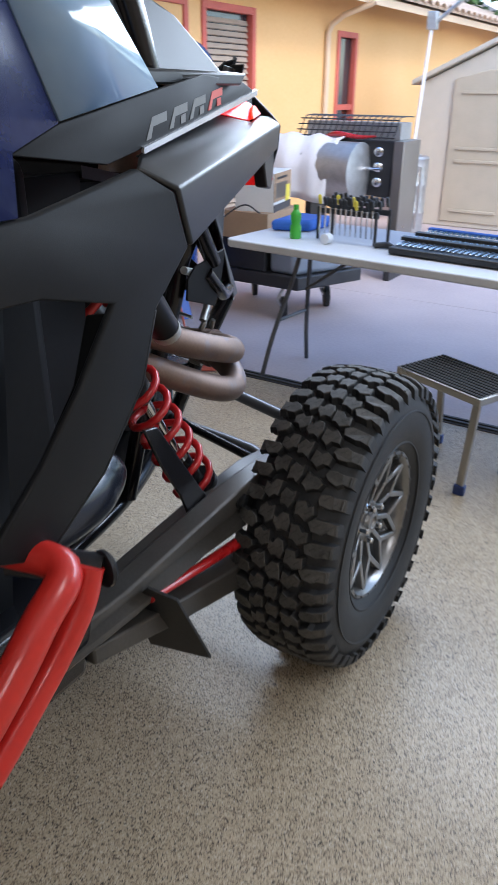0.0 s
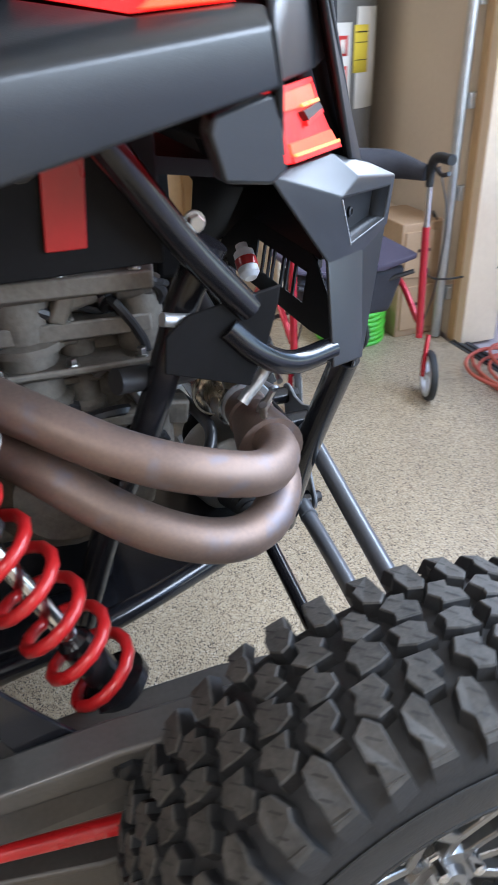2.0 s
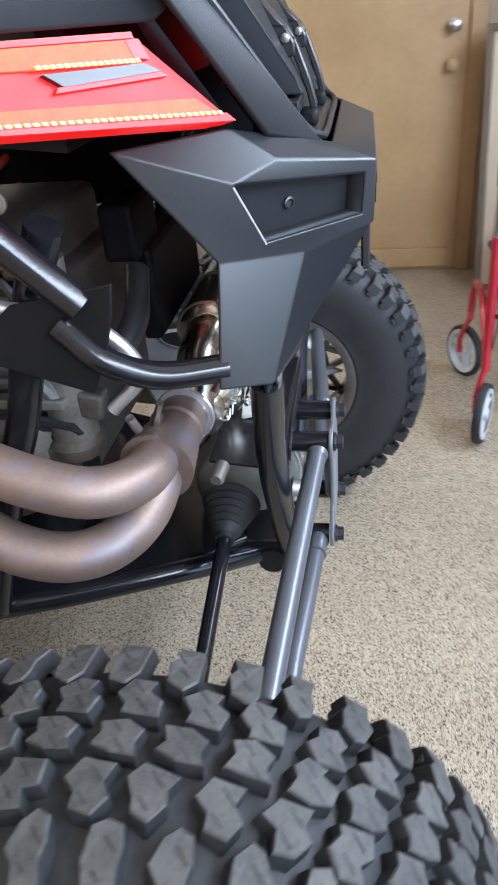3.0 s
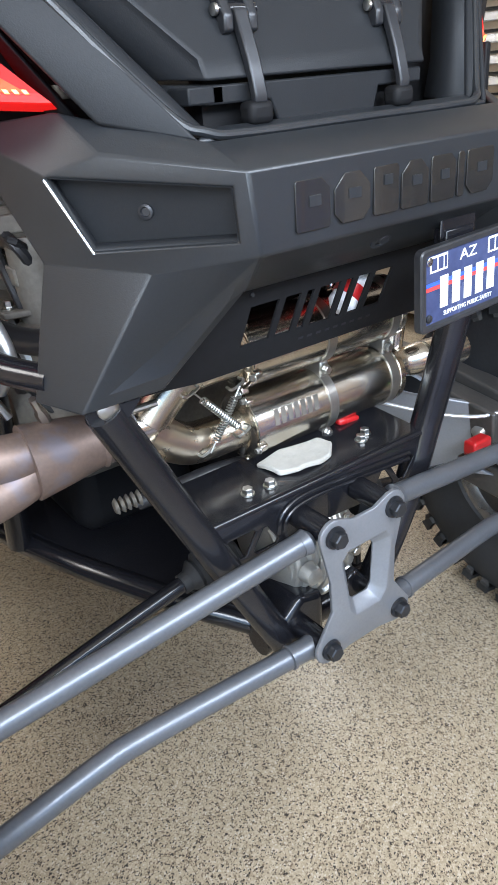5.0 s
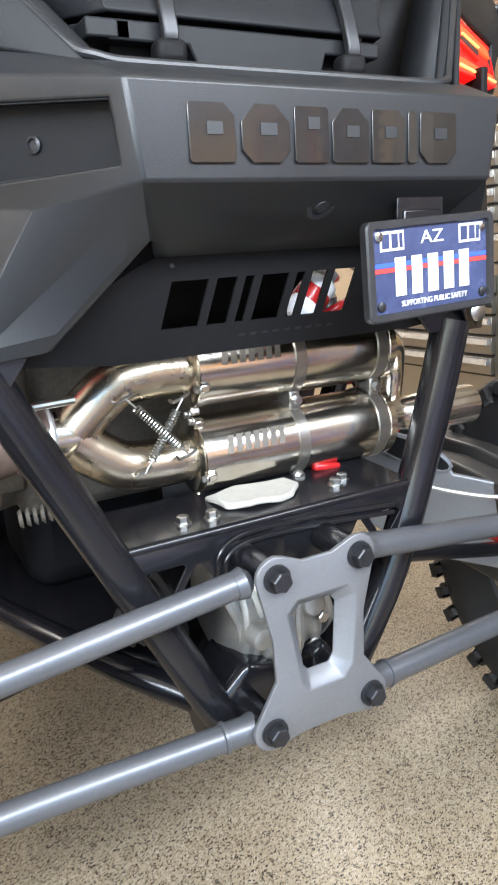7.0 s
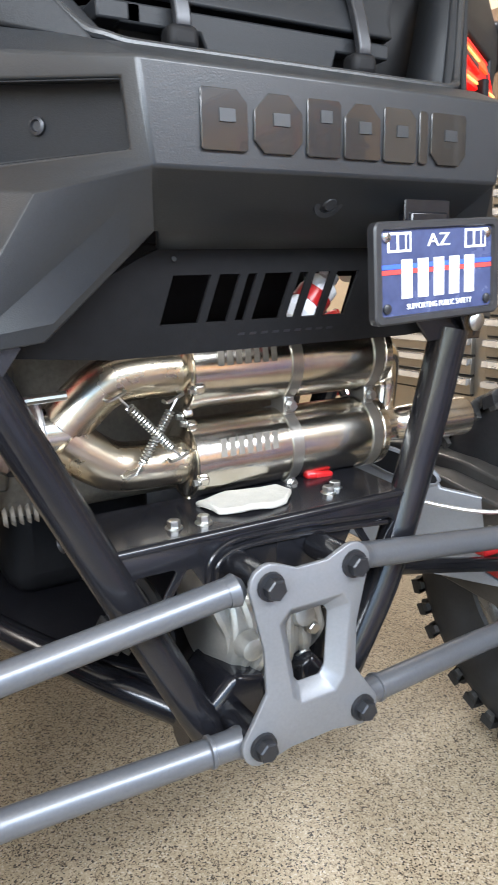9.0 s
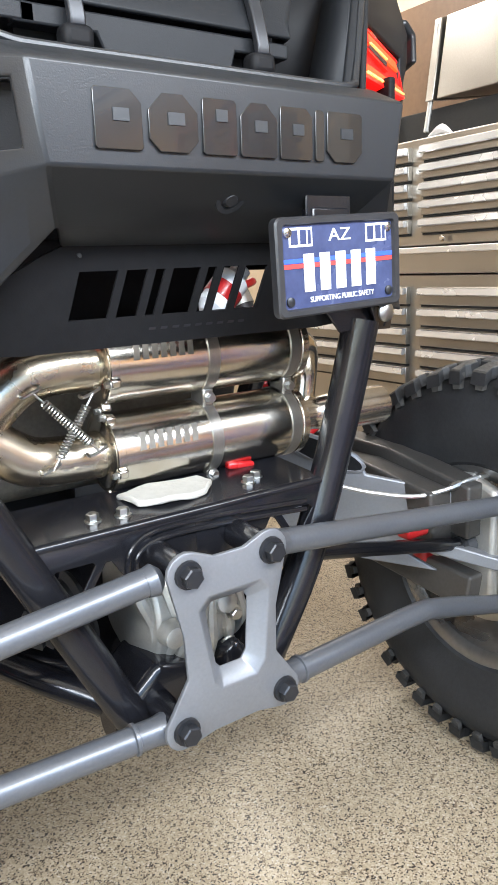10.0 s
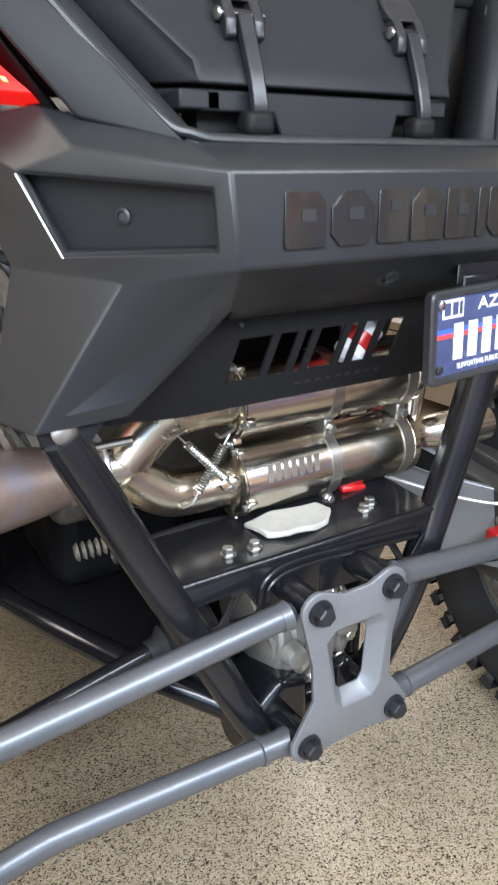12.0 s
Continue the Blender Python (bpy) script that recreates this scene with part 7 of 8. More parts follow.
# ---------------------------------------------------------------- outside
# folding table
table = root("folding_table", "white plastic folding table with dark grey legs", "table")
TO, TX, TY = Vector((0.60, -1.45, 0)), Vector((-0.9954, 0.0954, 0)), Vector((-0.0954, -0.9954, 0))
def on_table(u, v, z):
    return TO + TX * u + TY * v + Vector((0, 0, z))
bm = B()
add_prism(bm, [on_table(u, v, 0.700) for u, v in ((0.03, 0), (1.80, 0), (1.83, 0.03), (1.83, 0.70), (1.80, 0.73), (0.03, 0.73), (0, 0.70), (0, 0.03))], (0, 0, 0.038))
part("tabletop", bm, M_TABLE, table, bevel=0.008)
for u in (0.10, 1.72):
    for v in (0.16, 0.60):
        bm = B()
        d = 0.14 if u < 1 else -0.14
        add_tube(bm, [on_table(u + d, 0.34 if v < 0.3 else 0.42, 0.69), on_table(u + d * 0.75, 0.30 if v < 0.3 else 0.46, 0.50), on_table(u + d * 0.35, v + (0.06 if v < 0.3 else -0.06), 0.22), on_table(u + d * 0.15, v, -0.012)], 0.0125, 10, 4)
        part("leg", bm, M_DARKLEG, table)
    bm = B()
    add_tube(bm, [on_table(u + d * 0.45, 0.26, 0.30), on_table(u + d * 0.45, 0.50, 0.30)], 0.009, 8, 1)
    part("leg_brace", bm, M_DARKLEG, table)
    bm = B()
    add_tube(bm, [on_table(u + d, 0.38, 0.45), on_table(u + d * 3.4, 0.38, 0.69)], 0.009, 8, 1)
    part("leg_brace", bm, M_DARKLEG, table)

bm_parts = root("water_bottle", "green plastic bottle standing on the table", "bottle")
bm = B()
c = on_table(0.27, 0.22, 0.738)
add_lathe(bm, [(0, 0.024), (0.004, 0.028), (0.055, 0.028), (0.070, 0.022), (0.090, 0.026), (0.115, 0.026), (0.135, 0.012)], c, (0, 0, 1), 20)
part("body", bm, M_BOTTLE, bm_parts)
bm = B()
add_lathe(bm, [(0.135, 0.013), (0.158, 0.013)], c, (0, 0, 1), 14)
part("bottle_cap", bm, M_BOTTLE, bm_parts)

bm = B()
add_prism(bm, [on_table(u, v, 0.740) for u, v in ((0.06, 0.30), (0.24, 0.40), (0.24, 0.62), (0.02, 0.60))], (0, 0, 0.055))
thing("tool_case", bm, M_BLUECASE, "blue cloth tool case lying on the table", "case", bevel=0.02)

rack = root("socket_rack", "black rack full of chrome tools standing on the table", "tool rack")
for v in (0.28, 0.40):
    bm = B()
    add_prism(bm, [on_table(u, v, z) for u, z in ((0.36, 0.86), (0.68, 0.86), (0.68, 0.885), (0.36, 0.885))], TY * 0.012)
    part("rail", bm, M_BLACKGLOSS, rack, bevel=0.003)
for u in (0.36, 0.67):
    for v in (0.28, 0.41):
        bm = B()
        add_tube(bm, [on_table(u, v, 0.74), on_table(u, v, 0.89)], 0.008, 8, 1)
        part("foot", bm, M_BLACKGLOSS, rack)
rng = random.Random(2)
for k in range(11):
    for v in (0.27, 0.345, 0.415):
        u = 0.375 + 0.028 * k
        bm = B()
        add_lathe(bm, [(0, 0.008), (0.035, 0.010), (0.042, 0.006)], on_table(u, v, 0.895 + rng.uniform(-0.01, 0.01)), (0.1, 0.15, 1), 8)
        part("tool_handle", bm, M_BLACKGLOSS if rng.random() < 0.94 else M_YELLOW, rack)
        if v < 0.3:
            bm = B()
            add_cyl(bm, on_table(u, v, 0.77), on_table(u, v, 0.895), 0.0045, 6)
            part("tool_shank", bm, M_CHROME, rack, "chrome tool shank")
bm = B()
add_lathe(bm, [(-0.022, 0.018), (-0.02, 0.024), (0.02, 0.024), (0.022, 0.018)], on_table(0.46, 0.20, 0.762), TY, 20)
thing("tape_roll", bm, M_WHITE, "small white tape roll on the table", "tape")

tray = root("tool_tray", "black tool tray full of chrome wrenches on the table", "tool tray")
bm = B()
add_prism(bm, [on_table(u, v, 0.742) for u, v in ((0.80, 0.16), (1.34, 0.16), (1.34, 0.60), (0.80, 0.60))], (0, 0, 0.03))
part("case", bm, M_BLACKGLOSS, tray, bevel=0.008)
for k in range(20):
    bm = B()
    u = 0.82 + 0.026 * k
    add_prism(bm, [on_table(u, 0.19, 0.775), on_table(u + 0.012, 0.19, 0.775), on_table(u + 0.012, 0.57, 0.79), on_table(u, 0.57, 0.79)], (0, 0, 0.006))
    part("wrench", bm, M_CHROME, tray, "chrome wrench", bevel=0.002)
for v in (0.28, 0.42, 0.56):
    bm = B()
    add_prism(bm, [on_table(0.80, v, 0.783), on_table(1.34, v, 0.783), on_table(1.34, v + 0.03, 0.785), on_table(0.80, v + 0.03, 0.785)], (0, 0, 0.016))
    part("tray_strip", bm, M_BLUECASE if v > 0.5 else M_BLACKGLOSS, tray, bevel=0.003)
bm = B()
add_tube(bm, [on_table(0.69, 0.24, 0.752), on_table(0.74, 0.27, 0.755), on_table(0.78, 0.26, 0.752)], [0.012, 0.016, 0.008], 8, 3)
thing("torch", bm, M_BLACKGLOSS, "small black torch on the table", "torch")

# step stool
stool = root("step_stool", "folding aluminium step stool with a grey tread", "step stool")
SO, SX, SY = Vector((-0.463, -1.103, 0)), Vector((-0.91, 0.41, 0)), Vector((-0.40, -0.92, 0))
def on_stool(u, v, z):
    return SO + SX * u + SY * v + Vector((0, 0, z))
bm = B()
add_prism(bm, [on_stool(u, v, 0.37) for u, v in ((0, 0), (0.42, 0), (0.42, 0.27), (0, 0.27))], (0, 0, 0.03))
part("tread", bm, M_SS, stool, "grey ribbed tread", bevel=0.004)
for k in range(11):
    bm = B()
    add_prism(bm, [on_stool(u, v, 0.400) for u, v in ((0.012, 0.012 + 0.023 * k), (0.408, 0.012 + 0.023 * k), (0.408, 0.024 + 0.023 * k), (0.012, 0.024 + 0.023 * k))], (0, 0, 0.004))
    part("tread_rib", bm, M_RUBBER, stool)
for u in (0.03, 0.39):
    for v, dv in ((0.03, -0.03), (0.24, 0.03)):
        bm = B()
        add_prism(bm, [on_stool(u - 0.016, v - 0.008, 0.37), on_stool(u + 0.016, v - 0.008, 0.37), on_stool(u + 0.016, v + 0.008, 0.37), on_stool(u - 0.016, v + 0.008, 0.37)], SY * dv + Vector((0, 0, -0.34)))
        lg = part("leg", bm, M_SS, stool, bevel=0.003)
        bm = B()
        c = on_stool(u, v, 0) + SY * dv
        add_box(bm, (c.x, c.y, 0.02), (0.044, 0.03, 0.04))
        part("foot_cap", bm, M_DKBLUE, lg, "dark blue rubber foot", bevel=0.004)

# compressor
comp = root("air_compressor", "tall blue upright air compressor on the concrete", "air compressor")
CC = Vector((1.74, -2.42, 0))
bm = B()
add_lathe(bm, [(0.10, 0.05), (0.11, 0.15), (0.15, 0.21), (0.20, 0.225), (1.08, 0.225), (1.14, 0.21), (1.19, 0.15), (1.20, 0.05)], CC, (0, 0, 1), 48)
part("tank", bm, M_BLUETANK, comp)
for a in (0.6, 2.7, 4.3, 5.6):
    bm = B()
    p = CC + Vector((math.cos(a) * 0.20, math.sin(a) * 0.20, 0))
    q = CC + Vector((math.cos(a) * 0.30, math.sin(a) * 0.30, 0))
    sd = Vector((-math.sin(a), math.cos(a), 0)) * 0.035
    add_prism(bm, [p + sd + Vector((0, 0, 0.18)), p - sd + Vector((0, 0, 0.18)), q - sd + Vector((0, 0, -0.012)), q + sd + Vector((0, 0, -0.012))], Vector((math.cos(a), math.sin(a), 0)) * 0.012)
    part("foot", bm, M_BLUETANK, comp, bevel=0.003)
for k in range(4):
    bm = B()
    def tk(a, z):
        return CC + Vector((0.2262 * math.cos(a), 0.2262 * math.sin(a), z))
    a0 = 2.05 + 0.04 * k
    add_prism(bm, [tk(a0, 0.885 - 0.022 * k), tk(a0 + 0.55 - 0.08 * k, 0.885 - 0.022 * k), tk(a0 + 0.52 - 0.08 * k, 0.872 - 0.022 * k), tk(a0 + 0.05, 0.872 - 0.022 * k)], (-0.001, 0.001, 0))
    part("tank_mark", bm, M_WHITE, comp, "white wing mark")
bm = B()
add_prism(bm, [CC + Vector(p) for p in ((-0.32, -0.16, 1.24), (0.30, -0.16, 1.24), (0.30, 0.20, 1.24), (-0.32, 0.20, 1.24))], (0, 0, 0.05))
part("pump_deck", bm, M_DKBLUE, comp, bevel=0.01)
bm = B()
add_lathe(bm, [(-0.02, 0.05), (0, 0.085), (0.20, 0.085), (0.22, 0.06)], CC + Vector((0.20, 0.05, 1.40)), (-0.4, 0.7, 0), 24)
part("motor", bm, M_BLUETANK, comp)
for k in range(9):
    bm = B()
    add_box(bm, CC + Vector((-0.10, 0.0, 1.34 + 0.03 * k)), (0.22 if k % 2 else 0.19, 0.20 if k % 2 else 0.17, 0.02 if k % 2 else 0.042))
    part("cooling_fin" if k % 2 else "pump_head", bm, M_DKBLUE if k % 2 else M_TEAL, comp, bevel=0.004)
bm = B()
add_lathe(bm, [(0, 0.17), (0.03, 0.18), (0.035, 0.15)], CC + Vector((-0.26, 0.06, 1.47)), (-1, 0.6, 0), 32, caps=False)
flywheel = part("flywheel", bm, M_DKBLUE, comp)
for k in range(3):
    a = math.pi * k / 3
    bm = B()
    add_box(bm, CC + Vector((-0.28, 0.07, 1.47)), (0.02, 0.02, 0.32), Matrix.Rotation(0.54, 4, "Z") @ Matrix.Rotation(a, 4, "X"))
    part("flywheel_spoke", bm, M_DKBLUE, flywheel)
bm = B()
add_cyl(bm, CC + Vector((-0.22, 0.05, 0.93)), CC + Vector((-0.34, 0.10, 0.93)), 0.018, 12)
add_lathe(bm, [(0, 0.03), (0.05, 0.05), (0.14, 0.05), (0.16, 0.03)], CC + Vector((-0.36, 0.10, 0.80)), (0, 0, 1), 20)
part("regulator", bm, M_ZINC, comp, "brass and steel regulator")
reel = root("hose_reel", "orange hose wound on a blue reel", "hose reel")
for k in range(9):
    bm = B()
    add_tube(bm, [(1.36 + 0.012 * k, -2.36 + 0.15 * math.cos(a), 1.15 + 0.15 * math.sin(a) * (0.8 + 0.03 * k)) for a in [2 * math.pi * i / 12 for i in range(12)]], 0.008, 6, 3, closed=True)
    part("hose_turn", bm, M_HOSE, reel)
bm = B()
add_tube(bm, [(1.36, -2.36, 1.15), (1.42, -2.36, 1.30), (1.55, -2.38, 1.28)], 0.02, 8, 3)
add_tube(bm, [(1.36, -2.30, 1.28), (1.36, -2.18, 1.02)], 0.016, 8, 1)
part("reel_frame", bm, M_DKBLUE, reel)

# boxes by the compressor
bx = root("carton", "white and blue printed carton on a low stand", "carton")
bm = B()
add_box(bm, (1.14, -2.72, 0.80), (0.26, 0.34, 0.24), Matrix.Rotation(0.2, 4, "Z"))
part("box", bm, M_PAPER, bx, bevel=0.004)
turn = Matrix.Rotation(0.2, 4, "Z")
for dx, dy, dz, sx, sy, sz, m, lab in ((-0.131, 0.0, 0.03, 0.004, 0.34, 0.17, M_CARD, "tan printed panel"), (-0.133, 0.03, 0.01, 0.004, 0.22, 0.09, M_SSDRAWER, "grey printed picture"),
                                       (-0.133, -0.10, -0.02, 0.004, 0.08, 0.10, M_YELLOW, "yellow printed corner"), (-0.133, 0.02, 0.085, 0.004, 0.20, 0.014, M_BLACKGLOSS, "dark print line"),
                                       (-0.132, 0.0, -0.095, 0.004, 0.34, 0.045, M_DARKLEG, "dark printed foot"), (0.02, -0.171, 0.0, 0.14, 0.004, 0.10, M_BLUECASE, "blue printed panel")):
    bm = B()
    add_box(bm, Vector((1.14, -2.72, 0.80)) + turn @ Vector((dx, dy, dz)), (sx, sy, sz), turn)
    part("print_panel", bm, m, bx, lab)
bm = B()
add_box(bm, (1.16, -2.72, 0.60), (0.36, 0.42, 0.17))
lower = part("lower_box", bm, M_CARD, bx, "brown cardboard box", bevel=0.004)

# cart with smoker and grill
cart = root("smoker_cart", "black wheeled smoker cart with a grey bin on it", "cart")
bm = B()
add_prism(bm, [(0.58, -3.12, 0.20), (1.40, -3.12, 0.20), (1.50, -2.62, 0.20), (0.80, -2.60, 0.20)], (0, 0, 0.09))
part("deck", bm, M_BLACKGLOSS, cart, bevel=0.01)
bm = B()
add_prism(bm, [(1.06, -3.10, 0.29), (1.50, -3.08, 0.29), (1.50, -2.64, 0.29), (1.06, -2.62, 0.29)], (0, 0, 0.22))
part("box", bm, M_BLACKGLOSS, cart, bevel=0.01)
bm = B()
add_prism(bm, [(0.60, -3.08, 0.29), (1.04, -3.08, 0.29), (1.04, -2.64, 0.29), (0.84, -2.62, 0.29)], (0, 0, 0.20))
part("bin", bm, M_GREYBIN, cart, "blue-grey plastic bin", bevel=0.03)
for x, y in ((0.83, -3.10), (0.93, -2.66), (1.45, -2.74), (1.42, -3.08)):
    bm = B()
    add_lathe(bm, [(-0.02, 0.055), (-0.016, 0.075), (0.016, 0.075), (0.02, 0.055)], (x, y, 0.06), (0.8, 0.6, 0), 24)
    part("castor", bm, M_RUBBER, cart, "black castor wheel")
    bm = B()
    add_tube(bm, [(x, y, 0.20), (x + 0.03, y + 0.03, 0.12), (x, y, 0.06)], 0.012, 8, 3)
    part("castor_fork", bm, M_GALV, cart)
smoker = root("smoker_grill", "steel drum smoker with a black control panel", "smoker")
bm = B()
add_lathe(bm, [(-0.02, 0.10), (0, 0.21), (0.62, 0.21), (0.64, 0.10)], (1.62, -4.0, 0.82), (-1, 0.1, 0), 32)
part("drum", bm, M_GALV, smoker, "bright steel drum")
bm = B()
add_prism(bm, [(1.48, -4.05, 0.68), (0.80, -4.05, 0.62), (0.78, -4.05, 1.04), (1.48, -4.05, 1.04)], (0, -0.35, 0))
part("control_box", bm, M_BLACKGLOSS, smoker, bevel=0.01)
for z in (0.74, 0.85, 0.96):
    bm = B()
    add_lathe(bm, [(0, 0.035), (0.02, 0.035), (0.03, 0.02)], (0.90, -4.04, z), (-0.2, 1, 0), 16)
    part("knob", bm, M_CHROME, smoker, "chrome knob")
bm = B()
add_cyl(bm, (0.86, -3.99, 0.84), (1.02, -3.99, 0.84), 0.012, 10)
part("handle", bm, M_CHROME, smoker)
bm = B()
add_prism(bm, [(0.78, -4.03, 0.30), (0.70, -4.03, 0.30), (0.70, -4.03, 1.04), (0.78, -4.03, 1.04)], (0, -0.35, 0))
part("perforated_side", bm, M_SS, smoker, "perforated steel side", bevel=0.004)
for x in (0.76, 1.5):
    bm = B()
    add_box(bm, (x, -4.2, 0.30), (0.05, 0.3, 0.66))
    part("leg", bm, M_BLACKGLOSS, smoker)
# wire cage
for k in range(17):
    bm = B()
    x = 1.60 - 0.05 * k
    add_tube(bm, [(x, -4.03, 1.05), (x - 0.02, -4.05, 1.12), (x - 0.02, -4.12, 1.20), (x - 0.02, -4.38, 1.20)], 0.005, 5, 2)
    part("cage_wire", bm, M_BLACKGLOSS, smoker)
for z, y in ((1.06, -4.03), (1.10, -4.04), (1.14, -4.06), (1.18, -4.10)):
    bm = B()
    add_tube(bm, [(1.62, y, z), (0.78, y, z)], 0.005, 5, 1)
    part("cage_wire", bm, M_BLACKGLOSS, smoker)
bm = B()
add_box(bm, (1.18, -4.25, 1.10), (0.80, 0.22, 0.12))
part("cage_pan", bm, M_GALV, smoker)
bm = B()
add_tube(bm, [(1.38, -4.06, 1.05), (1.25, -4.0, 1.08), (1.08, -4.02, 1.06), (0.92, -4.0, 1.07)], [0.012, 0.02, 0.016, 0.006], 8, 3)
part("tongs", bm, M_RED, smoker, "red tool on the smoker")
bm = B()
rg = random.Random(5)
rows_ = []
for i in range(15):
    row = []
    for j in range(10):
        u, v = i / 14, j / 9
        a = max(-0.2, -0.9 + 3.2 * v)
        hang = 0.5 * max(0, 0.22 - v)
        fold = 0.012 * math.sin(17 * u + 4 * v) + rg.uniform(-0.006, 0.006)
        row.append(bm.verts.new((1.84 - 0.62 * u - 0.06 * v, -4.0 + (0.25 + fold) * math.cos(a), 0.82 + (0.25 + fold) * math.sin(a) - hang - 0.08 * u * (1 - v))))
    rows_.append(row)
for i in range(14):
    for j in range(9):
        bm.faces.new((rows_[i][j], rows_[i + 1][j], rows_[i + 1][j + 1], rows_[i][j + 1]))
thing("drop_cloth", bm, M_RAG, "white cloth draped over the smoker drum", "cloth", solid=0.006, smooth=80)

barrel = root("steel_barrel", "ribbed grey steel barrel cooker", "barrel")
bm = B()
add_lathe(bm, [(0, 0.17), (0.02, 0.18), (0.25, 0.18), (0.26, 0.186), (0.28, 0.18), (0.52, 0.18), (0.53, 0.186), (0.55, 0.18), (0.76, 0.18), (0.78, 0.187), (0.80, 0.17), (0.82, 0.06)], (1.36, -6.0, -0.015), (0, 0, 1), 32)
part("drum", bm, M_GALV, barrel)
bm = B()
add_tube(bm, [(1.20, -5.86, 0.10), (1.18, -5.84, 0.40), (1.19, -5.85, 0.70)], 0.02, 8, 3)
part("side_pipe", bm, M_GALV, barrel)

# shed
shed = root("garden_shed", "beige resin garden shed with tan double doors", "shed")
bm = B()
add_prism(bm, [(1.66, -6.9, -0.015), (-1.2, -6.9, -0.015), (-1.2, -6.9, 1.45), (0.23, -6.9, 2.10), (1.66, -6.9, 1.45)], (0, -2.0, 0))
part("wall", bm, M_SHED, shed, bevel=0.01)
for s in (1, -1):
    bm = B()
    xa, xb = (1.74, 0.23) if s > 0 else (-1.28, 0.23)
    add_prism(bm, [(xa, -6.82, 1.43), (xb, -6.82, 2.12), (xb, -6.82, 2.17), (xa, -6.82, 1.48)], (0, -2.2, 0))
    part("roof_panel", bm, M_SHED, shed, bevel=0.01)
for x0, x1 in ((1.28, 0.56), (0.54, -0.18)):
    pts = [(x0, -6.88, 0.04), (x1, -6.88, 0.04), (x1, -6.88, 1.55), ((x0 + x1) / 2, -6.88, 1.56 + 0.02), (x0, -6.88, 1.49)]
    bm = B()
    add_prism(bm, pts, (0, -0.03, 0))
    dr = part("shed_door", bm, M_SHEDDOOR, shed, "tan resin door", bevel=0.01)
    for z0, z1 in ((0.15, 0.70), (0.80, 1.38)):
        for a, b, c, d in ((x0 - 0.10, x1 + 0.10, z0, z0 + 0.03), (x0 - 0.10, x1 + 0.10, z1 - 0.03, z1)):
            bm = B()
            add_box(bm, ((a + b) / 2, -6.872, (c + d) / 2), (a - b, 0.02, d - c))
            part("door_moulding", bm, M_SHEDDOOR, dr, bevel=0.004)
bm = B()
add_tube(bm, [(0.60, -6.84, 0.92), (0.60, -6.80, 0.98), (0.60, -6.84, 1.06)], 0.015, 8, 4)
part("handle", bm, M_BLACKGLOSS, shed, "black door handle")

# house wing
house = root("house_wing", "yellow stucco house wing with red-framed windows and tiled eaves", "house")
bm = B()
for y0, y1, z0, z1 in ((-1.76, -4.25, -0.2, 2.5), (-5.12, -6.90, -0.2, 2.5), (-7.44, -16.0, -0.2, 2.5), (-4.25, -5.12, -0.2, 0.05), (-4.25, -5.12, 2.06, 2.5), (-6.90, -7.44, -0.2, 0.62), (-6.90, -7.44, 1.98, 2.5)):
    bm = B()
    add_box(bm, (2.80, (y0 + y1) / 2, (z0 + z1) / 2), (0.2, y0 - y1, z1 - z0))
    part("wall", bm, M_STUCCO, house)
def window(y0, y1, z0, z1, blind):
    bm = B()
    add_box(bm, (2.76, (y0 + y1) / 2, (z0 + z1) / 2), (0.012, y0 - y1, z1 - z0))
    w = part("window", bm, M_GLASS, house, "dark window pane")
    for c, s in (((y0 - 0.03, (z0 + z1) / 2), (0.06, z1 - z0)), ((y1 + 0.03, (z0 + z1) / 2), (0.06, z1 - z0)), (((y0 + y1) / 2, z0 + 0.03), (y0 - y1 - 0.12, 0.06)), (((y0 + y1) / 2, z1 - 0.03), (y0 - y1 - 0.12, 0.06))):
        bm = B()
        add_box(bm, (2.715, c[0], c[1]), (0.07, s[0], s[1]))
        part("window_frame", bm, M_REDTRIM, w, "red painted frame", bevel=0.004)
    if blind:
        n = int((z1 - z0 - 0.14) / 0.05)
        for k in range(n):
            bm = B()
            add_box(bm, (2.745, (y0 + y1) / 2, z0 + 0.08 + 0.05 * k), (0.014, y0 - y1 - 0.13, 0.042), Matrix.Rotation(0.5, 4, "Y"))
            part("blind_slat", bm, M_BLIND, w, "brown blind slat")
    else:
        bm = B()
        add_box(bm, (2.72, (y0 + y1) / 2, z0 + (z1 - z0) * 0.42), (0.06, y0 - y1 - 0.13, 0.06))
        part("window_bar", bm, M_REDTRIM, w, "red painted bar")
window(-4.25, -5.12, 0.05, 2.06, True)
window(-3.30, -4.05, 0.05, 2.06, True)
window(-6.90, -7.44, 0.62, 1.98, False)
bm = B()
add_prism(bm, [(2.72, -1.76, 2.42), (2.22, -1.76, 2.20), (2.22, -1.76, 2.28), (2.72, -1.76, 2.52)], (0, -14.2, 0))
part("eave", bm, M_WOODTRIM, house, "cream painted eave", bevel=0.004)
bm = B()
add_prism(bm, [(2.18, -1.76, 2.30), (2.90, -1.76, 2.58), (6.0, -1.76, 4.0), (6.0, -1.76, 4.05), (2.90, -1.76, 2.62), (2.18, -1.76, 2.34)], (0, -14.2, 0))
part("roof", bm, M_TILE, house)
tile = None
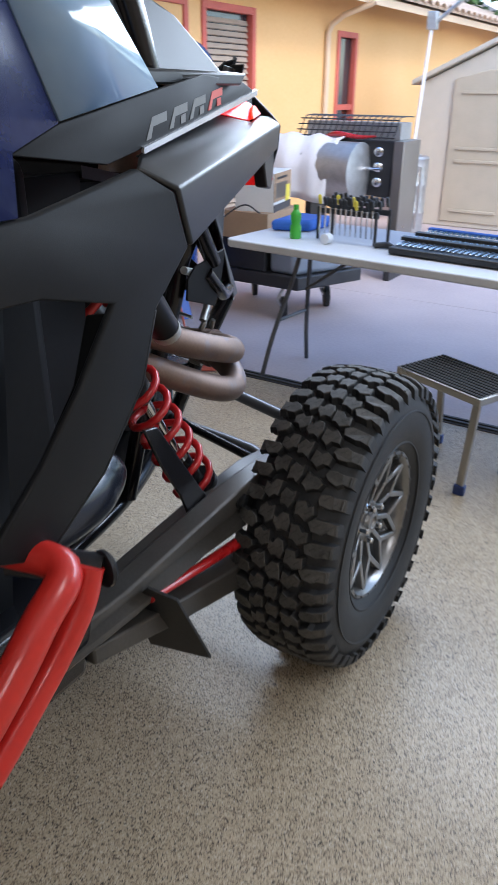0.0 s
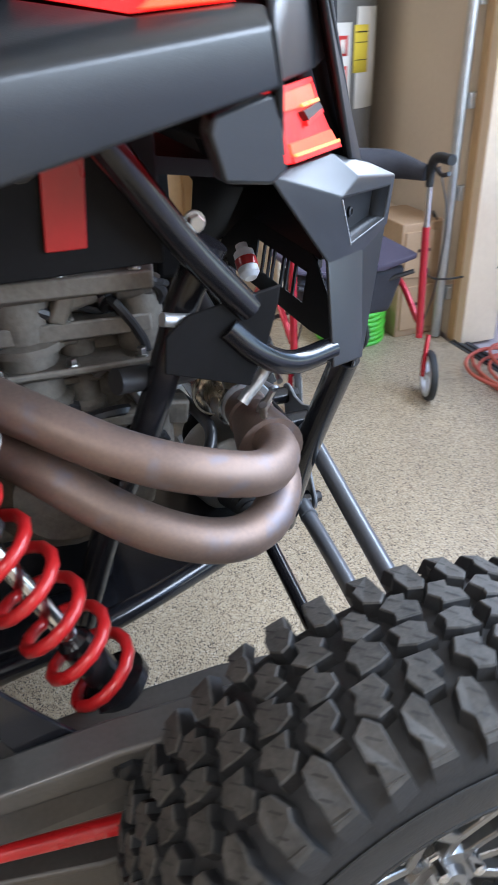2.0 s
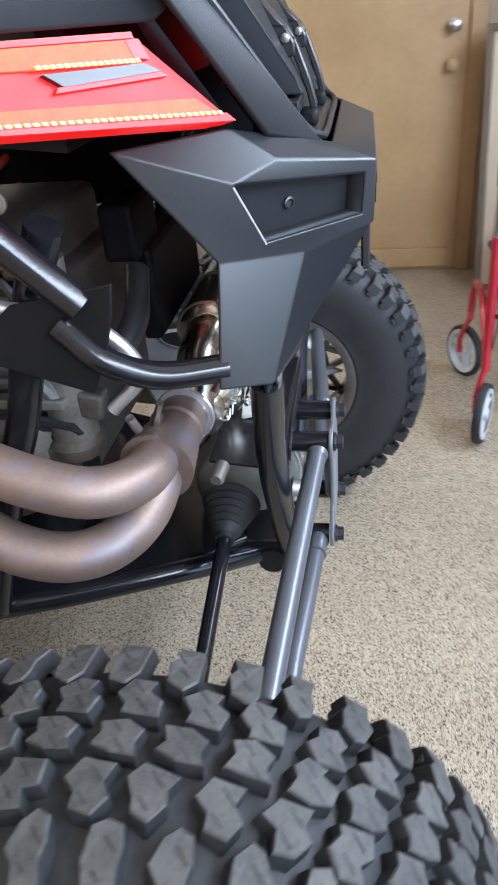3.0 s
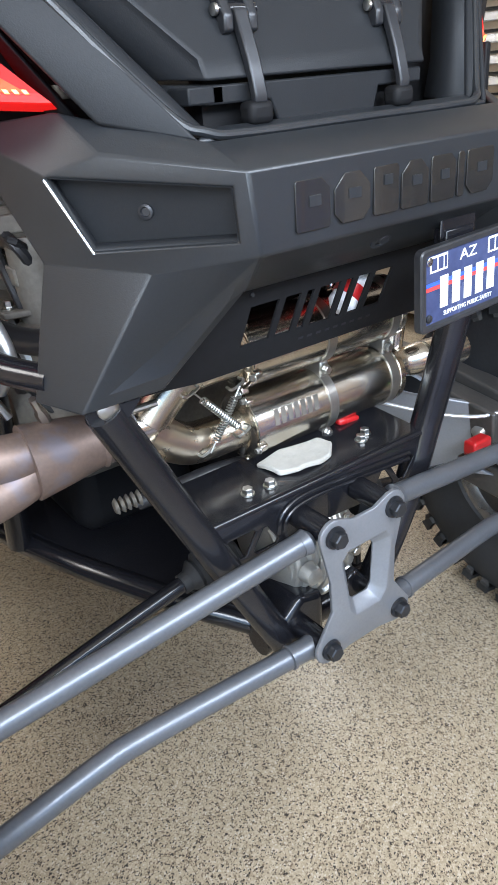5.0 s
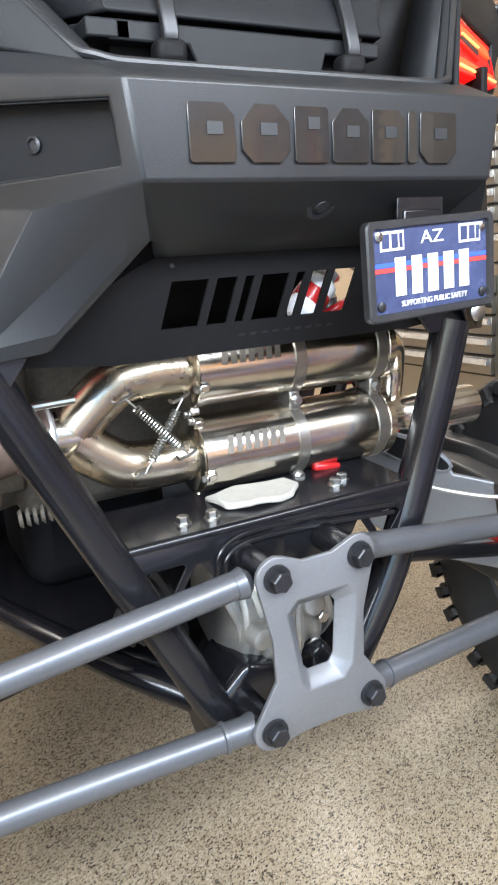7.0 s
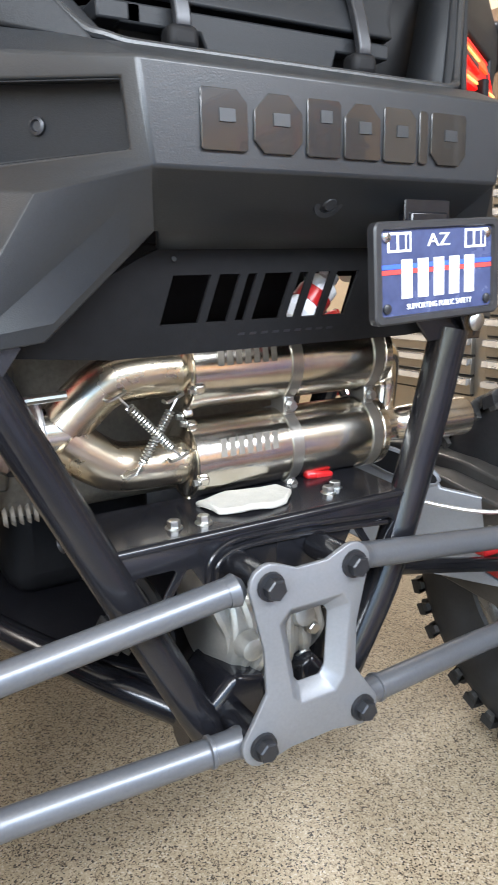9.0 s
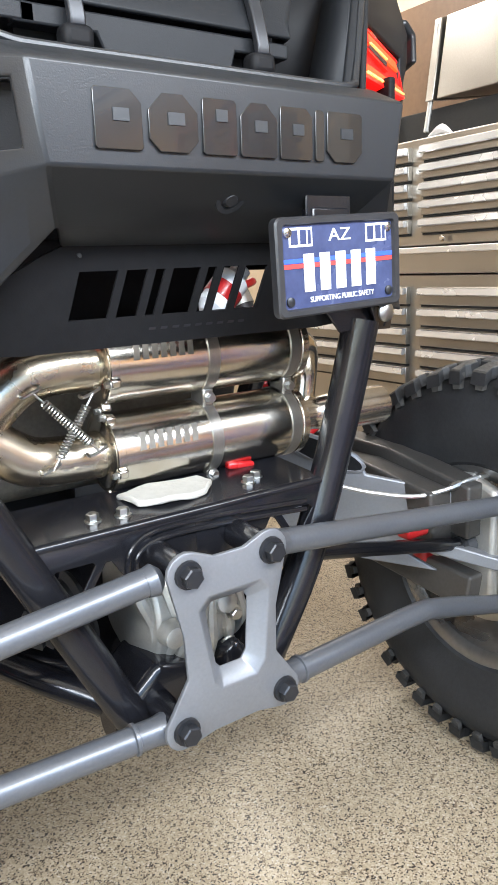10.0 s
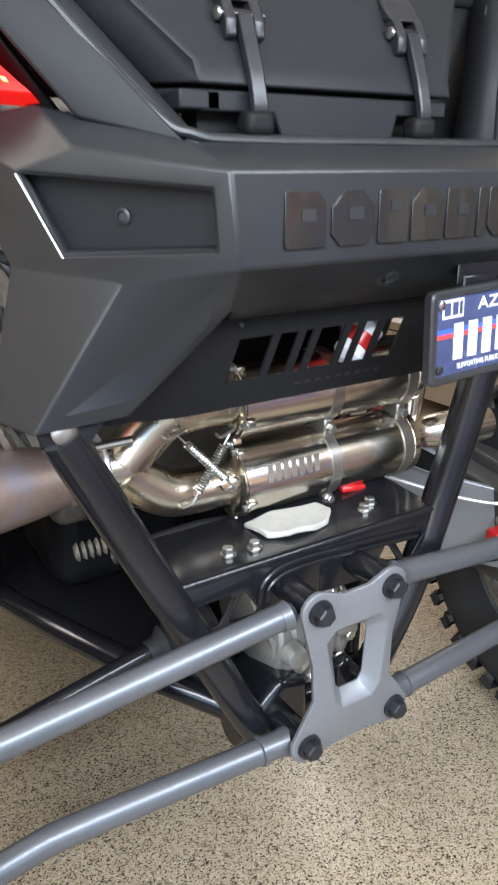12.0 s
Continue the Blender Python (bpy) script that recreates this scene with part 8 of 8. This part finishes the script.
for k in range(54):
    bm = B()
    y = -1.9 - 0.26 * k
    prof = [(y + 0.10 * math.cos(a), 2.315 + 0.055 * math.sin(a)) for a in [math.pi * i / 6 for i in range(7)]]
    add_prism(bm, [(2.10, p, z) for p, z in prof] + [(2.10, p, z - 0.014) for p, z in prof[::-1]], (0.55, 0, 0.22))
    part("roof_tile", bm, M_TILE, house, smooth=60)
bm = B()
add_tube(bm, [(2.14, -6.6, 2.25), (2.18, -6.6, 2.19), (2.62, -6.6, 2.02), (2.66, -6.6, 1.6), (2.66, -6.6, 0.1)], 0.03, 10, 3)
part("downpipe", bm, M_WOODTRIM, house)
pole = root("canopy_frame", "thin white steel pole with a bracket and brace", "pole")
bm = B()
add_tube(bm, [(1.50, -6.3, -0.02), (1.46, -6.35, 1.1), (1.42, -6.4, 2.05)], 0.016, 10, 3)
part("post", bm, M_WHITE, pole)
bm = B()
add_tube(bm, [(1.43, -6.4, 1.95), (1.1, -6.4, 2.20), (0.8, -6.4, 2.40)], 0.02, 8, 2)
part("brace", bm, M_GALV, pole)
bm = B()
add_box(bm, (1.42, -6.4, 2.0), (0.10, 0.08, 0.16))
part("bracket", bm, M_GALV, pole, bevel=0.01)

# trees over the shed
def tree(x, y, h, seed, label):
    rg = random.Random(seed)
    t = root("tree", label, "tree", "trees behind the house", at=(x, y, 0))
    bm = B()
    add_tube(bm, [(0, 0, -0.05), (0.1, 0.05, h * 0.3), (0.0, 0.1, h * 0.6)], [0.16, 0.12, 0.07], 10, 4)
    tips = []
    for k in range(7):
        a = 2 * math.pi * k / 7
        tip = Vector((math.cos(a) * h * 0.3, math.sin(a) * h * 0.3, h * (0.6 + 0.05 * (k % 4))))
        tips.append(tip)
        add_tube(bm, [(0.05, 0.08, h * 0.35), tip * 0.55 + Vector((0, 0, h * 0.2)), tip], [0.06, 0.04, 0.012], 7, 3)
    part("trunk", bm, M_TRUNK, t)
    verts, polys = [], []
    for k in range(2600):
        tip = rg.choice(tips)
        c = tip + Vector((rg.gauss(0, 0.5), rg.gauss(0, 0.5), rg.gauss(0.15, 0.4)))
        e1 = Vector((rg.gauss(0, 1), rg.gauss(0, 1), rg.gauss(0, 1))).normalized() * 0.10
        e2 = e1.orthogonal().normalized() * 0.045
        n = len(verts)
        verts += [c - e1, c + e2, c + e1, c - e2]
        polys.append((n, n + 1, n + 2, n + 3))
    me = bpy.data.meshes.new("crown")
    me.from_pydata(verts, [], polys)
    me.materials.append(M_LEAF)
    ob = new("crown", me)
    ob.parent = t


tree(1.6, -13.5, 5.0, 11, "leafy green tree standing behind the shed")
tree(-1.2, -14.5, 5.5, 12, "leafy green tree standing behind the shed")

# unseen light panels added on the garage ceiling, one over each fill lamp
for x, y in ((-2.6, 1.2), (-2.4, 3.6), (0.8, 3.6), (1.8, 2.2)):
    lamp = root("fill_panel", "unseen white LED panel added on the garage ceiling as fill light", "ceiling light", "garage ceiling lights")
    bm = B()
    add_box(bm, (x, y, 2.68), (1.26, 0.66, 0.036))
    part("housing", bm, M_WHITE, lamp, bevel=0.006)
    bm = B()
    add_box(bm, (x, y, 2.655), (1.20, 0.60, 0.02))
    part("diffuser", bm, M_LED, lamp, "glowing white diffuser", bevel=0.006)


# ---------------------------------------------------------------- tread blocks of the wheels
rng = random.Random(7)
for w, single in ((wheel_l, True), (wheel_r, False)):
    joined = B()
    for kind, side_, phase in ROWS_OF_BLOCKS:
        other = {"shoulder": "long_shoulder", "inner": "wide_inner", "centre": "wide_centre"}[kind]
        blocks = [block_mesh((kind, other)[q % 2], side_, 10 * len(kind) + q) for q in range(6)]
        for k in range(COUNT):
            a = 2 * math.pi * (k + phase) / COUNT
            pick = (k * 7 // 3 + (side_ > 0)) % 6
            turn = Matrix.Rotation(a + rng.uniform(-0.008, 0.008), 4, "X")
            if single:
                ob = new("tread_block", blocks[pick])
                ob.parent, ob.matrix_local = w, turn
            else:
                one = tread_block((kind, other)[pick % 2], side_, seed=10 * len(kind) + pick)
                bmesh.ops.transform(one, matrix=turn, verts=one.verts)
                tmp = bpy.data.meshes.new("one")
                one.to_mesh(tmp)
                one.free()
                joined.from_mesh(tmp)
                bpy.data.meshes.remove(tmp)
    if single:
        joined.free()
    else:
        ob = part("tread_rubber", joined, M_DUSTY, w, smooth=0)
        ob.data.materials.append(M_LINER)
        ob.data.materials.append(M_RUBBER)
        ob["kind"] = "stuff"
